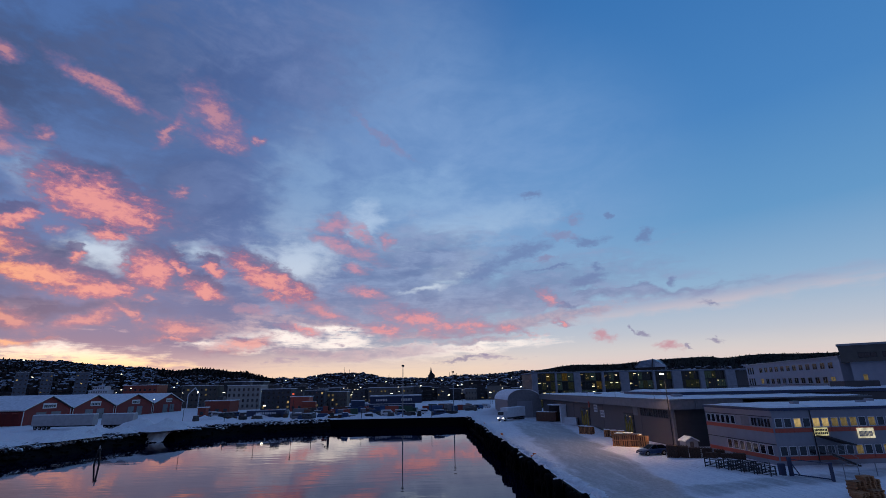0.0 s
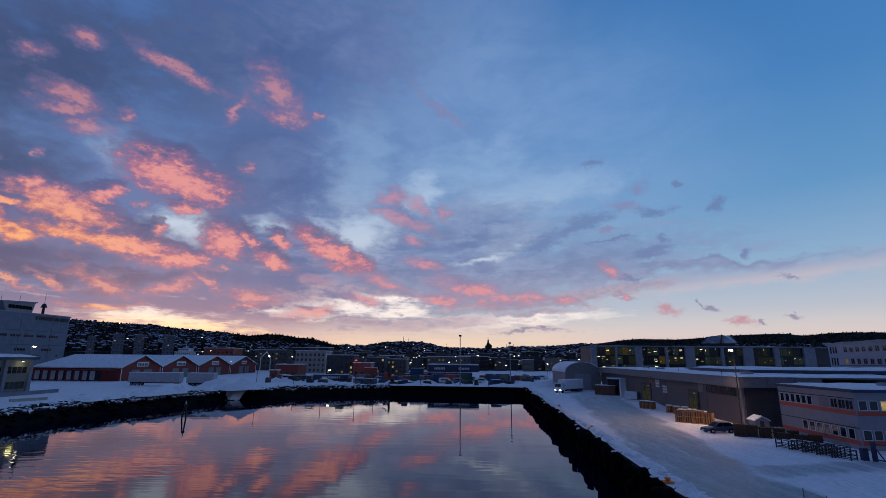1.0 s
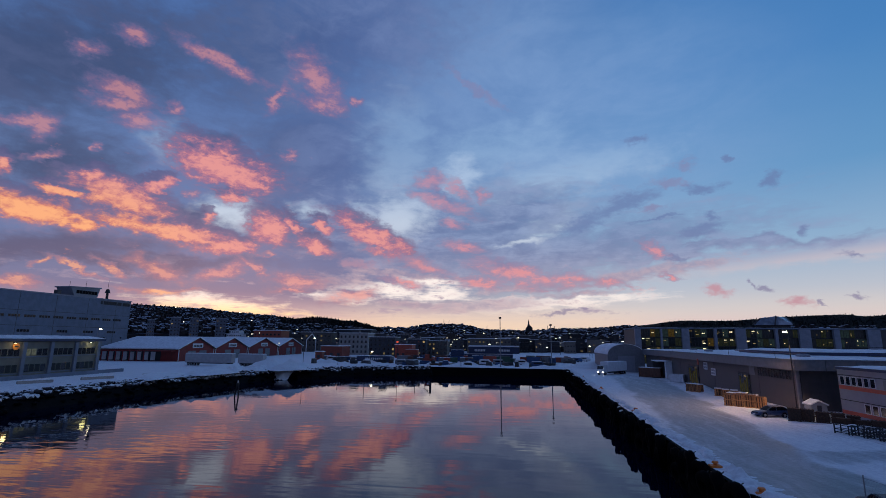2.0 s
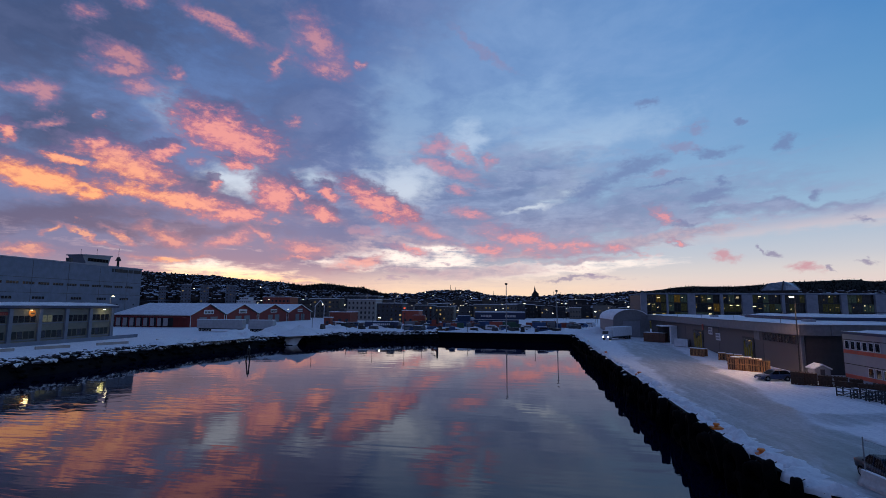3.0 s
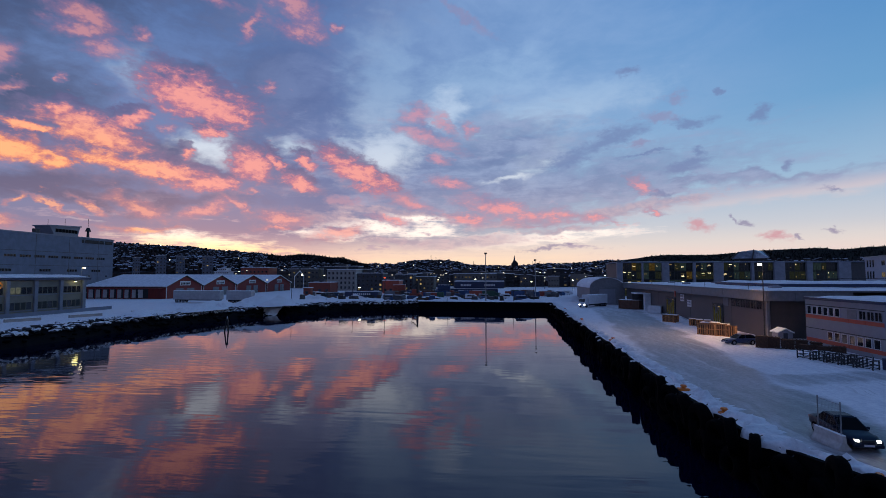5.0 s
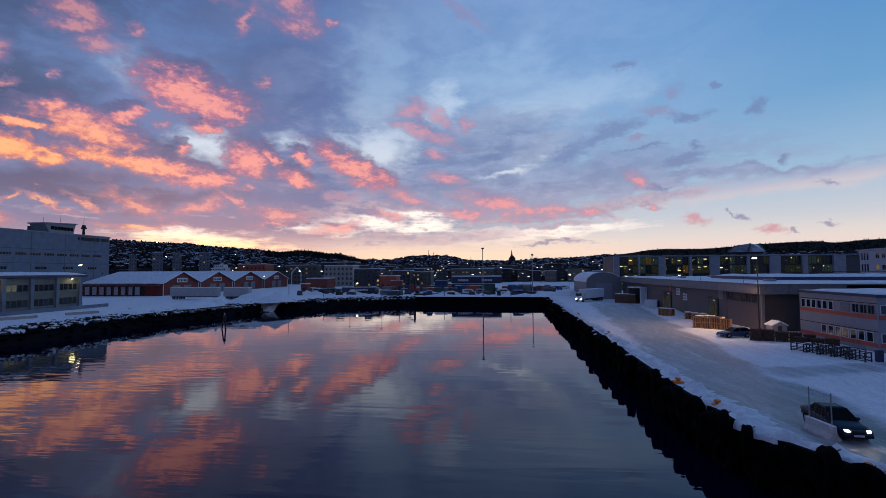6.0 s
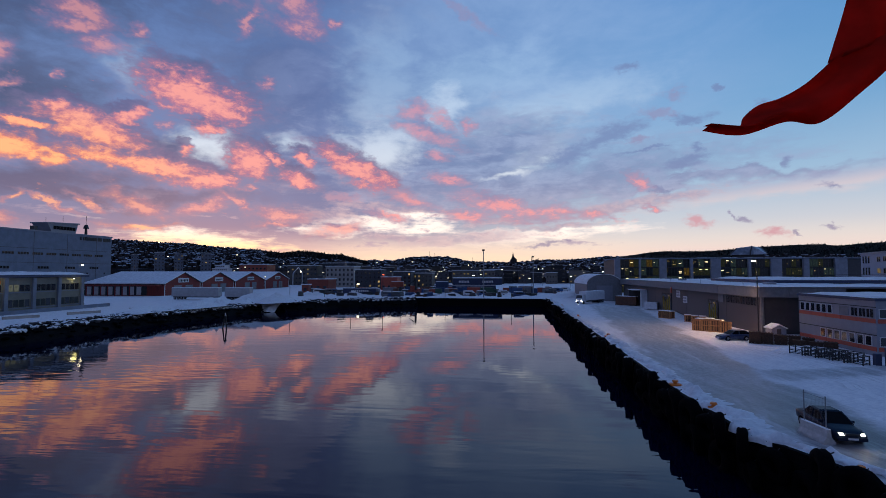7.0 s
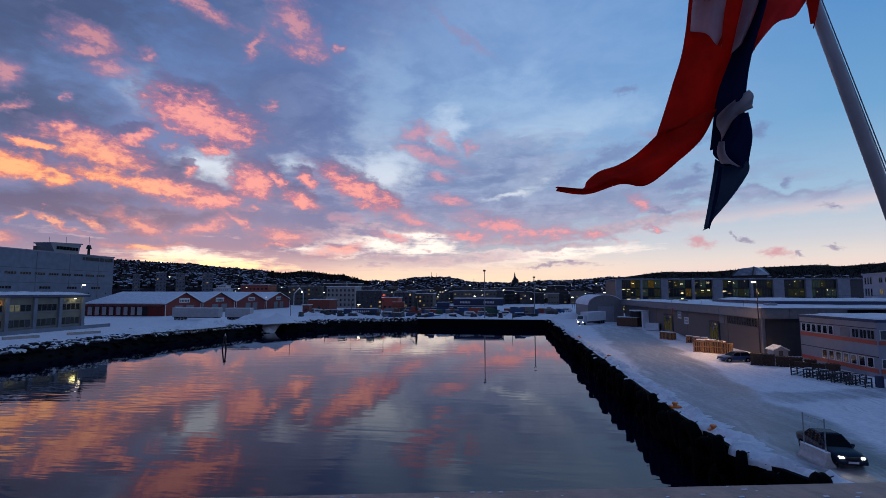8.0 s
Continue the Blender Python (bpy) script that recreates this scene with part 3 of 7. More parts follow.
def thing(name, label, category, x=0.0, y=0.0, z=0.0, rz=0.0, group="", kind=""):
    ob = new(name)
    ob.matrix_basis = pose(x, y, z, 0, 0, rz)
    return tagged(ob, label, category, group, kind)


# ================= ground, water, banks =================
WATER = -2.9
QUAY_X = 17.3  # at the head of the basin
QUAY = [(18.4, -300), (18.4, 14), (17.3, 26.6), (14.9, 32.0), (14.5, 42), (15.2, 76), (QUAY_X, 178)]
WEST = [(-92, 32), (-88.7, 75), (-88.5, 98), (-86, 114), (-82, 132), (-78, 149)]
SHORE = QUAY + [(-31, 180), (-58, 170), (-72, 151)] + WEST[::-1] + [(-187, -300)]


def build_ground():
    g = Shape().poly([(x, y, 0) for x, y in SHORE] + [(-3600, -300, 0), (-3600, 4200, 0), (3600, 4200, 0), (3600, -300, 0)])
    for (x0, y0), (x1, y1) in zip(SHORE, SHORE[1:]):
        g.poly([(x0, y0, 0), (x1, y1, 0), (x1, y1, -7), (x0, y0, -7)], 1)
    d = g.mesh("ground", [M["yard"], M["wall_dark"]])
    bm = bmesh.new()
    bm.from_mesh(d)
    bmesh.ops.triangulate(bm, faces=bm.faces)
    bm.to_mesh(d)
    bm.free()
    tagged(new("ground", d), "snow-covered harbour ground with icy grey wheel lanes", "ground", kind="structure")
    w = Shape().poly([(-4000, -4000, WATER), (4000, -4000, WATER), (4000, 190, WATER), (-4000, 190, WATER)])
    solid("water", w, "water", "calm dark harbour water mirroring the dusk clouds", "water", kind="structure")
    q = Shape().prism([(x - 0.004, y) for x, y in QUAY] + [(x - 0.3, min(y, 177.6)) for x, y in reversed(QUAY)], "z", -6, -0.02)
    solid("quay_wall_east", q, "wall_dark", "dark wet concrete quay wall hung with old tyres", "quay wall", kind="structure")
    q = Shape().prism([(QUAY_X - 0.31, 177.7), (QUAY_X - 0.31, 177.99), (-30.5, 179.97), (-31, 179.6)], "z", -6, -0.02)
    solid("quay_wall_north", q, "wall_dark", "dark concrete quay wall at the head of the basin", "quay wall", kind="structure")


build_ground()

# ridge of the far hills: azimuth, height in degrees
RIDGE = [(-70, 3.0), (-52, 3.4), (-41.5, 3.21), (-35.1, 3.02), (-31.3, 2.69), (-28.4, 2.5), (-25.4, 2.23), (-22.9, 2.4), (-19.1, 2.05), (-15.8, 1.39),
         (-13.1, 1.33), (-9.8, 1.81), (-6.4, 1.81), (-3.0, 1.2), (1.0, 1.12), (5.0, 1.3), (7.5, 1.36), (13.1, 1.7), (18.3, 2.2), (22.6, 2.15),
         (24.7, 2.3), (27.3, 2.5), (31.5, 2.6), (33.1, 2.4), (36.1, 2.6), (42, 2.45), (70, 2.4)]


def ridge(az):
    for (a, e), (b, g) in zip(RIDGE, RIDGE[1:]):
        if a <= az <= b:
            s = (az - a) / (b - a)
            s = s * s * (3 - 2 * s)
            return e + (g - e) * s
    return 2.4


HILL_0, HILL_1 = 430.0, 1800.0


def land(az, r):
    """Height of the ground at an azimuth and a range."""
    if r <= HILL_0:
        return 0.0
    s = min(1.0, (r - HILL_0) / (HILL_1 - HILL_0))
    top = EYE + HILL_1 * math.tan(radians(ridge(az)))
    return top * s ** 1.25 * (1 + 0.06 * noise.noise((az * 0.35, r * 0.004, 3.0)) * (1 - s))


def build_hills():
    s = Shape()
    rr = [HILL_0 - 10, 480, 560, 660, 780, 920, 1080, 1260, 1450, 1640, HILL_1, 2000, 2500]
    aa = [-70 + 0.5 * i for i in range(281)]
    for az in aa:
        for r in rr:
            z = land(az, r) if r <= HILL_1 else land(az, HILL_1) * (1 - 0.25 * (r - HILL_1) / 700) - 3
            jag = 1.6 * noise.noise((az * 2.3, r * 0.01, 0)) if r == HILL_1 else 0.0
            s.v.append((r * math.sin(radians(az)), r * math.cos(radians(az)), z + jag - (0.5 if r < HILL_0 else 0)))
    k = len(rr)
    for i in range(len(aa) - 1):
        for j in range(k - 1):
            a = i * k + j
            s.f.append((a, a + k, a + k + 1, a + 1))
            s.m.append(0)
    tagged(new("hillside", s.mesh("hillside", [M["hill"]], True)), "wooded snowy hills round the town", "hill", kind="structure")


build_hills()


def house(s, x, y, z, w, d, h, turn):
    c, n = math.cos(turn), math.sin(turn)
    P = lambda a, b, q: (x + a * c - b * n, y + a * n + b * c, z + q)
    w, d, t = w / 2, d / 2, h + w * 0.22
    for a, b in (((-w, -d), (w, -d)), ((w, d), (-w, d))):
        s.poly([P(*a, -4), P(*b, -4), P(*b, h), P(0, b[1], t), P(*a, h)], 0)
    for q in (-w, w):
        s.poly([P(q, -d, -4), P(q, d, -4), P(q, d, h), P(q, -d, h)], 0)
    for q in (-w * 1.1, w * 1.1):
        s.poly([P(q, -d, h - 0.3), P(q, d, h - 0.3), P(0, d, t + 0.2), P(0, -d, t + 0.2)], 1 if (int(x * 7 + y * 3) % 3) else 0)


def build_town():
    rnd = random.Random(4)
    s, lights = Shape(), Shape()
    for i in range(9000):
        az = rnd.uniform(-50, 46)
        r = HILL_0 + (HILL_1 - HILL_0) * rnd.random() ** 1.15 * 0.97
        if az < -20:
            r = 680 + (HILL_1 - 720) * rnd.random() ** 0.8
        if (-27 < az < -15.5 and r > 1200) or (az > 14 and r > 1150):
            continue
        x, y, z = r * math.sin(radians(az)), r * math.cos(radians(az)), land(az, r)
        k = 1.0 if rnd.random() < 0.9 or r < 800 else 1.8
        w, h = rnd.uniform(2.6, 4.6) * k, rnd.uniform(2.4, 4.2) * (1 + 0.3 * (k - 1))
        house(s, x, y, z, w, w * rnd.uniform(1, 1.8), h, rnd.uniform(0, 3.14))
        if rnd.random() < (0.006 if az < -20 else 0.016):
            q = 0.18 + 0.00045 * r
            lights.box(x * 0.985 - q, x * 0.985 + q, y * 0.985 - q, y * 0.985 + q, z + 2.2, z + 2.2 + 2 * q)
    m = surface("town_house_wall", (0.055, 0.045, 0.045), 0.8, vary=0.5, grain=0.02, stain=0.05, bump=0, spec=0.05)
    M["town"] = m
    M["town_roof"] = surface("far_snowy_roof", (0.42, 0.46, 0.54), 0.85, vary=0.7, grain=0.05, stain=0.02, bump=0, spec=0.05)
    solid("town_houses", s, ["town", "town_roof"], "many small houses with snowy roofs on the slope", "houses", kind="stuff")
    solid("town_lights", lights, "lamp_small", "small warm lamps scattered through the town", "lights", kind="stuff")


build_town()

# ================= banks, tyres, snow =================
def along(points, step):
    """Points every step along a line, with the way ahead."""
    out, left = [], 0.0
    for (x0, y0), (x1, y1) in zip(points, points[1:]):
        n = math.hypot(x1 - x0, y1 - y0)
        d = left
        while d < n:
            out.append((x0 + (x1 - x0) * d / n, y0 + (y1 - y0) * d / n, (x1 - x0) / n, (y1 - y0) / n))
            d += step
        left = d - n
    return out


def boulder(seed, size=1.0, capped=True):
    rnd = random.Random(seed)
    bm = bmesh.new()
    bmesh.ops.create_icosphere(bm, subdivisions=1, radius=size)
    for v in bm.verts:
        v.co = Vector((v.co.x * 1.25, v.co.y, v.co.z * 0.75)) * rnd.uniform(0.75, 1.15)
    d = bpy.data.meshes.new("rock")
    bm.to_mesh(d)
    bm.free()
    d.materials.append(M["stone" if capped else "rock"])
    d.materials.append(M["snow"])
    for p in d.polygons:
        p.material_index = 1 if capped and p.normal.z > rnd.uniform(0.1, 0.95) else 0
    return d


def build_bank(name, line, label, seed, count_step):
    """A stone bank that falls from the snow to the water along a line; the water lies to its right."""
    s = Shape()
    pts = along(line, 2.0)
    rows = [(-1.5, -0.05), (0.3, -0.45), (2.2, -1.7), (4.4, WATER - 0.6)]
    for x, y, dx, dy in pts:
        for off, z in rows:
            j = 0.35 * noise.noise((x * 0.4, y * 0.4, off))
            s.v.append((x + dy * (off + j), y - dx * (off + j), z + 0.3 * j))
    for i in range(len(pts) - 1):
        for j in range(3):
            a = 4 * i + j
            s.f.append((a, a + 4, a + 5, a + 1))
            s.m.append(1 if j == 0 else 0)
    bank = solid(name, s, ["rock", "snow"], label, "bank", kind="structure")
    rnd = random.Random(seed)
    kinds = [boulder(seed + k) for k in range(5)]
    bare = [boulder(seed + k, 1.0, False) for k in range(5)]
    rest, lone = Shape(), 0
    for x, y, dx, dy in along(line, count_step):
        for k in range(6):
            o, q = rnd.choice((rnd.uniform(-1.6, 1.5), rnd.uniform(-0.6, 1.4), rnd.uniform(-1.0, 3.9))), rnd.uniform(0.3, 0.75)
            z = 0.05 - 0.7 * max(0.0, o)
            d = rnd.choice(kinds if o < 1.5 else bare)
            m = pose(x + dy * o + rnd.uniform(-0.5, 0.5), y - dx * o, z + rnd.uniform(-0.12, 0.2), rnd.uniform(-12, 12), 0, rnd.uniform(0, 360)) @ Matrix.Diagonal((q * 1.2, q * 0.9, q * 0.95, 1))
            if 66 < y < 200 and lone < 290:
                lone += 1
                ob = new("rock", d)
                ob.parent = bank
                ob.matrix_basis = m
                continue
            a = len(rest.v)
            rest.v += [tuple(m @ v.co) for v in d.vertices]
            for f in d.polygons:
                rest.f.append(tuple(a + i for i in f.vertices))
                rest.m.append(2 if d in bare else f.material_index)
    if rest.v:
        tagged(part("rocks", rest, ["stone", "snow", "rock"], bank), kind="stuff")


build_bank("bank_west", WEST, "dark stone bank with snow caught between the boulders", 5, 0.9)
build_bank("bank_north", [(-72, 151), (-58, 170), (-31, 180)], "dark boulder bank under a snowy edge", 9, 1.7)


def quay_x(y):
    """The quay's edge at y."""
    for (a, b), (c, d) in zip(QUAY, QUAY[1:]):
        if b <= y <= d:
            return a + (c - a) * (y - b) / (d - b)
    return QUAY_X


def build_snow_edge():
    """Ploughed snow along the quay's edge, with tongues that hang over it."""
    s = Shape()
    ys = [8 + 0.22 * i for i in range(772)]
    for y in ys:
        lip = -0.1 + 1.25 * noise.noise((y * 0.35, 1.7, 0)) + 0.6 * noise.noise((y * 1.1, 4.0, 0)) + 0.4 * noise.noise((y * 3.1, 9.0, 0))
        wide = 1.9 + 0.9 * noise.noise((y * 0.12, 8.0, 0)) + 0.5 * noise.noise((y * 0.8, 2.0, 0))
        for k, (u, h) in enumerate(((0.0, -0.3), (0.03, 0.1), (0.16, 0.26), (0.4, 0.3), (0.7, 0.14), (1.0, -0.03))):
            bump = 0.72 + 1.5 * noise.noise((y * 0.55, u * 4, 3.0)) + 1.3 * noise.noise((y * 2.3, u * 9, 5.0)) + 0.5 * noise.noise((y * 6.0, u * 20, 7.0))
            s.v.append((quay_x(y) + 0.35 + lip * (1 - u) + wide * u, y, h * bump - 0.04 if k not in (0, 5) else h))
    for i in range(len(ys) - 1):
        for j in range(5):
            a = 6 * i + j
            s.f.append((a, a + 6, a + 7, a + 1))
            s.m.append(0)
    tagged(new("snow_bank", s.mesh("snow_bank", [M["snow"]], True)), "ridge of ploughed snow along the quay edge", "snow", kind="stuff")


build_snow_edge()


def heap(x, y, rx, ry, h, seed, rz=0.0, z=0.0):
    s = Shape()
    n = 26
    for i in range(n + 1):
        for j in range(n + 1):
            u, v = 2 * i / n - 1, 2 * j / n - 1
            d = max(0.0, 1 - math.hypot(u, v))
            q = noise.noise((u * 2.2 + seed, v * 2.2, seed)) * 0.5 + noise.noise((u * 6 + seed, v * 6, seed)) * 0.25
            s.v.append((u * rx, v * ry, h * (d ** 0.75) * (1 + q) - 0.05))
    for i in range(n):
        for j in range(n):
            a = i * (n + 1) + j
            s.f.append((a, a + n + 1, a + n + 2, a + 1))
            s.m.append(0)
    ob = solid("snow_mound", s, "snow", "lumpy mound of cleared snow on the quay", "snow mound", "snow mounds", smooth=True)
    ob.matrix_basis = pose(x, y, z, 0, 0, rz)
    return ob


for x, y, rx, ry, h, rz in ((-88, 140, 9, 5, 2.2, 70), (-82, 152, 7, 6, 3.0, 30), (-84, 128, 8, 3.5, 1.5, 80), (-89, 112, 10, 3.5, 1.3, 75), (-76, 161, 9, 6, 2.0, 20),
                            (-55, 176, 14, 4, 1.2, 15), (-22, 184, 8, 3, 1.0, 0), (26, 190, 9, 5, 2.2, 10), (36, 205, 12, 5, 3.2, 0), (10, 184, 7, 3, 1.0, 0),
                            (39.5, 118, 2.2, 7, 0.9, 0), (38.5, 93, 2.0, 6, 0.7, 0), (38.5, 66, 6, 3, 0.6, 20)):
    heap(x, y, rx, ry, h, x * 0.37 + y, rz)
heap(-73.5, 151, 5.5, 7, 2.4, 4.4, -35)


def build_spill():
    """Snow tipped down between the two banks to the water."""
    s, n = Shape(), 16
    for i in range(n + 1):
        for j in range(n + 1):
            u, v = i / n, j / n
            x = (-78.6 + 7.2 * u) * (1 - v) + (-74.6 + 3.4 * u) * v
            y = 151.0 + 1.0 * u - 7.0 * v
            q = noise.noise((x * 0.7, y * 0.7, 3.0)) * 0.5 + noise.noise((x * 2.1, y * 2.1, 1.0)) * 0.25
            s.v.append((x, y, 0.9 - 4.1 * v ** 0.9 + q + 0.5 * math.sin(math.pi * u)))
    for i in range(n):
        for j in range(n):
            a = i * (n + 1) + j
            s.f.append((a, a + n + 1, a + n + 2, a + 1))
            s.m.append(0)
    solid("snow_slope", s, "snow", "slope of tipped snow running down to the water", "snow", kind="stuff", smooth=True)


build_spill()
for k in range(11):
    heap(-81.5 - 0.9 * k + 1.5 * math.sin(k * 2.3), 147 - 4.4 * k, 3.2 + 0.9 * math.sin(k * 1.7), 3.4, 1.5 - 0.07 * k + 0.4 * math.sin(k * 3.1), 2.1 * k, 20 * k)


def build_tyres():
    R, r, w = 1.12, 0.36, 0.34
    s = Shape()
    prof = [(R - 2 * r + 0.04, -w * 0.7), (R - r * 1.2, -w), (R - 0.1, -w * 0.9), (R, -w * 0.55), (R - 0.05, -w * 0.2), (R, w * 0.1), (R, w * 0.55), (R - 0.1, w * 0.9), (R - r * 1.2, w), (R - 2 * r + 0.04, w * 0.7)]
    n = 24
    for i in range(n):
        t = 2 * math.pi * i / n
        q = 1.0 if i % 2 else 0.985
        s.v += [(b, a * q * math.cos(t), a * q * math.sin(t)) for a, b in prof]
    c = len(prof)
    for i in range(n):
        for j in range(c):
            a, b = i * c + j, i * c + (j + 1) % c
            a2, b2 = ((i + 1) % n) * c + j, ((i + 1) % n) * c + (j + 1) % c
            s.f.append((a, b, b2, a2))
            s.m.append(0)
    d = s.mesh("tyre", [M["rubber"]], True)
    chain = Shape().tube((0, 0, R * 0.7), (0.45, 0, R * 0.96), 0.03, sides=6).mesh("chain", [M["dark_steel"]])
    cap = Shape()
    for i in range(5):
        for j in range(9):
            u, v = i / 2 - 1, j / 4 - 1
            cap.v.append((u * 0.34, v * 0.62, 0.16 * max(0.0, 1 - u * u * 0.8) * max(0.0, 1 - v * v) * (1 + 0.6 * noise.noise((u * 2, v * 3, 1.0))) - 0.22 * v * v))
    for i in range(4):
        for j in range(8):
            cap.f.append((9 * i + j, 9 * i + j + 9, 9 * i + j + 10, 9 * i + j + 1))
            cap.m.append(0)
    cap = cap.mesh("snow_cap", [M["snow"]], True)
    rnd = random.Random(3)
    for low in (False, True):
        y = 13.1 if low else 12.0
        while y < (120 if low else 176):
            q = rnd.uniform(0.9, 1.28) if y > 36 else rnd.uniform(0.85, 1.1)
            z = (-2.15 if low else -0.85) + rnd.uniform(-0.35, 0.35)
            t = thing("tyre_fender", "large worn black tyre hung as a fender on the quay wall", "tyre fender", group="tyre fenders along the quay")
            t.matrix_basis = pose(quay_x(y) - 0.75 + rnd.uniform(-0.25, 0.15), y, z, rnd.uniform(-9, 9), rnd.uniform(-16, 10), rnd.uniform(-28, 28))
            for nm, me in (("tyre", d), ("chain", chain)):
                ob = new(nm, me)
                ob.parent = t
                ob.scale = (q, q, q)
            if not low and rnd.random() < 0.3:
                ob = new("snow_cap", cap)
                ob.parent = t
                ob.location, ob.scale = (0, 0, R * q - 0.02), (0.8, 0.45, 0.8)
            y += rnd.uniform(2.2, 3.1) if low else rnd.uniform(1.75, 2.7)


build_tyres()


def bollard(x, y, k=1.0):
    t = thing("bollard", "orange painted mooring bollard with snow round its foot", "bollard", x, y, 0.0, group="mooring bollards")
    t.scale = (k, k, k * 0.6)
    part("base", Shape().box(-0.5, 0.5, -0.42, 0.42, -0.02, 0.3, b=0.06), "bollard", t)
    part("post", Shape().tube((0, 0, 0.19), (0, 0, 0.62), 0.2, 0.17, 12), "bollard", t)
    part("head", Shape().tube((0, 0, 0.6), (0, 0, 0.82), 0.3, 0.24, 12), "bollard", t)


for x, y, k in ((16.2, 75.6, 1.0), (14.9, 44.3, 0.9), (15.1, 37.3, 0.85), (17.4, 26.5, 0.6), (17.9, 25.0, 0.6), (17.0, 108, 1.0), (17.7, 140, 1.0)):
    bollard(x, y, k)


def build_dolphin():
    t = thing("mooring_dolphin", "three leaning timber piles with a small white lantern", "mooring post", -61.9, 102.7, WATER - 0.5)
    for a in (90, 210, 330):
        c, n = math.cos(radians(a)), math.sin(radians(a))
        part("pile", Shape().tube((0.7 * c, 0.7 * n, -1), (0.16 * c, 0.16 * n, 3.3), 0.17, 0.14, 10), "dark_steel", t)
    part("cap", Shape().tube((0, 0, 3.1), (0, 0, 3.45), 0.36, 0.3, 12), "dark_steel", t)
    part("lantern", Shape().tube((0, 0, 3.44), (0, 0, 4.0), 0.14, 0.1, 10), "white", t, "small white lantern housing")


build_dolphin()


# ================= building shorthand =================
def slab(parent, x0, x1, y0, y1, z, snow=0.22, name="roof", edge="dark_steel", lip=0.25):
    """A flat roof: a dark edge board and a lumpy snow cover on it."""
    r = part(name, Shape().box(x0, x1, y0, y1, z - lip, z), edge, parent)
    s = Shape()
    n, m = max(2, int((x1 - x0) / 2.0)), max(2, int((y1 - y0) / 2.0))
    n, m = min(n, 50), min(m, 50)
    ox, oy = parent.matrix_basis.translation.x, parent.matrix_basis.translation.y
    for i in range(n + 1):
        for j in range(m + 1):
            rim = i in (0, n) or j in (0, m)
            x, y = x0 + 0.05 + (x1 - x0 - 0.1) * i / n, y0 + 0.05 + (y1 - y0 - 0.1) * j / m
            s.v.append((x, y, z + 0.004 + (0.05 if rim else snow * (1 + 0.55 * noise.noise(((x + ox) * 0.3, (y + oy) * 0.3, z))))))
    for i in range(n):
        for j in range(m):
            a = i * (m + 1) + j
            s.f.append((a, a + m + 1, a + m + 2, a + 1))
            s.m.append(0)
    part("snow_cover", s, "roof_snow", r, "wind-smoothed snow on the roof", True)
    return r


WIN = {}


def window(parent, x, y, z, face, w=1.0, h=1.1, pane="glass", frame_mat="white", bars=1, name="window"):
    """A framed window set on a wall, its lower middle at x, y, z; face: degrees about z, 0 looks towards -y, -90 towards -x, 90 towards +x."""
    key = (w, h, frame_mat, bars)
    if key not in WIN:
        t = 0.06 if w < 1.6 else 0.09
        f = Shape()
        for a, b, c, d in ((-w / 2, w / 2, 0, t), (-w / 2, w / 2, h - t, h), (-w / 2, -w / 2 + t, t, h - t), (w / 2 - t, w / 2, t, h - t)):
            f.box(a, b, -0.06, 0.02, c, d)
        for i in range(1, bars):
            q = -w / 2 + w * i / bars
            f.box(q - t / 2, q + t / 2, -0.055, 0.02, t, h - t)
        WIN[key] = (f.mesh("window", mats_of(frame_mat)), {})
    fm, panes = WIN[key]
    if pane not in panes:
        panes[pane] = Shape().box(-w / 2 + 0.04, w / 2 - 0.04, -0.02, 0.015, 0.04, h - 0.04).mesh("pane", mats_of(pane))
    ob = new(name, fm)
    ob.parent = parent
    ob.matrix_basis = pose(x, y, z, 0, 0, face)
    p = new("pane", panes[pane])
    p.parent = ob
    return ob


def bars_sign(parent, x, y, z, face, w, h, board, ink, rows=1, name="sign", label="", cols=6):
    """A flat board with plain bars in place of its writing."""
    s = part(name, Shape().box(-w / 2, w / 2, -0.08, 0.0, 0, h), board, parent, label)
    s.matrix_basis = pose(x, y, z, 0, 0, face)
    b = Shape()
    rnd = random.Random(int(abs(x * 7 + z * 3)))
    for r in range(rows):
        z0 = h * (0.18 + 0.82 * r / rows)
        q = -w * 0.42
        while q < w * 0.38:
            k = w * 0.8 / cols * rnd.uniform(0.5, 1.0)
            b.box(q, q + k * 0.7, -0.1, -0.082, z0, z0 + h * 0.5 / rows)
            q += k
    tagged(part("writing", b, ink, s), kind="stuff")
    return s


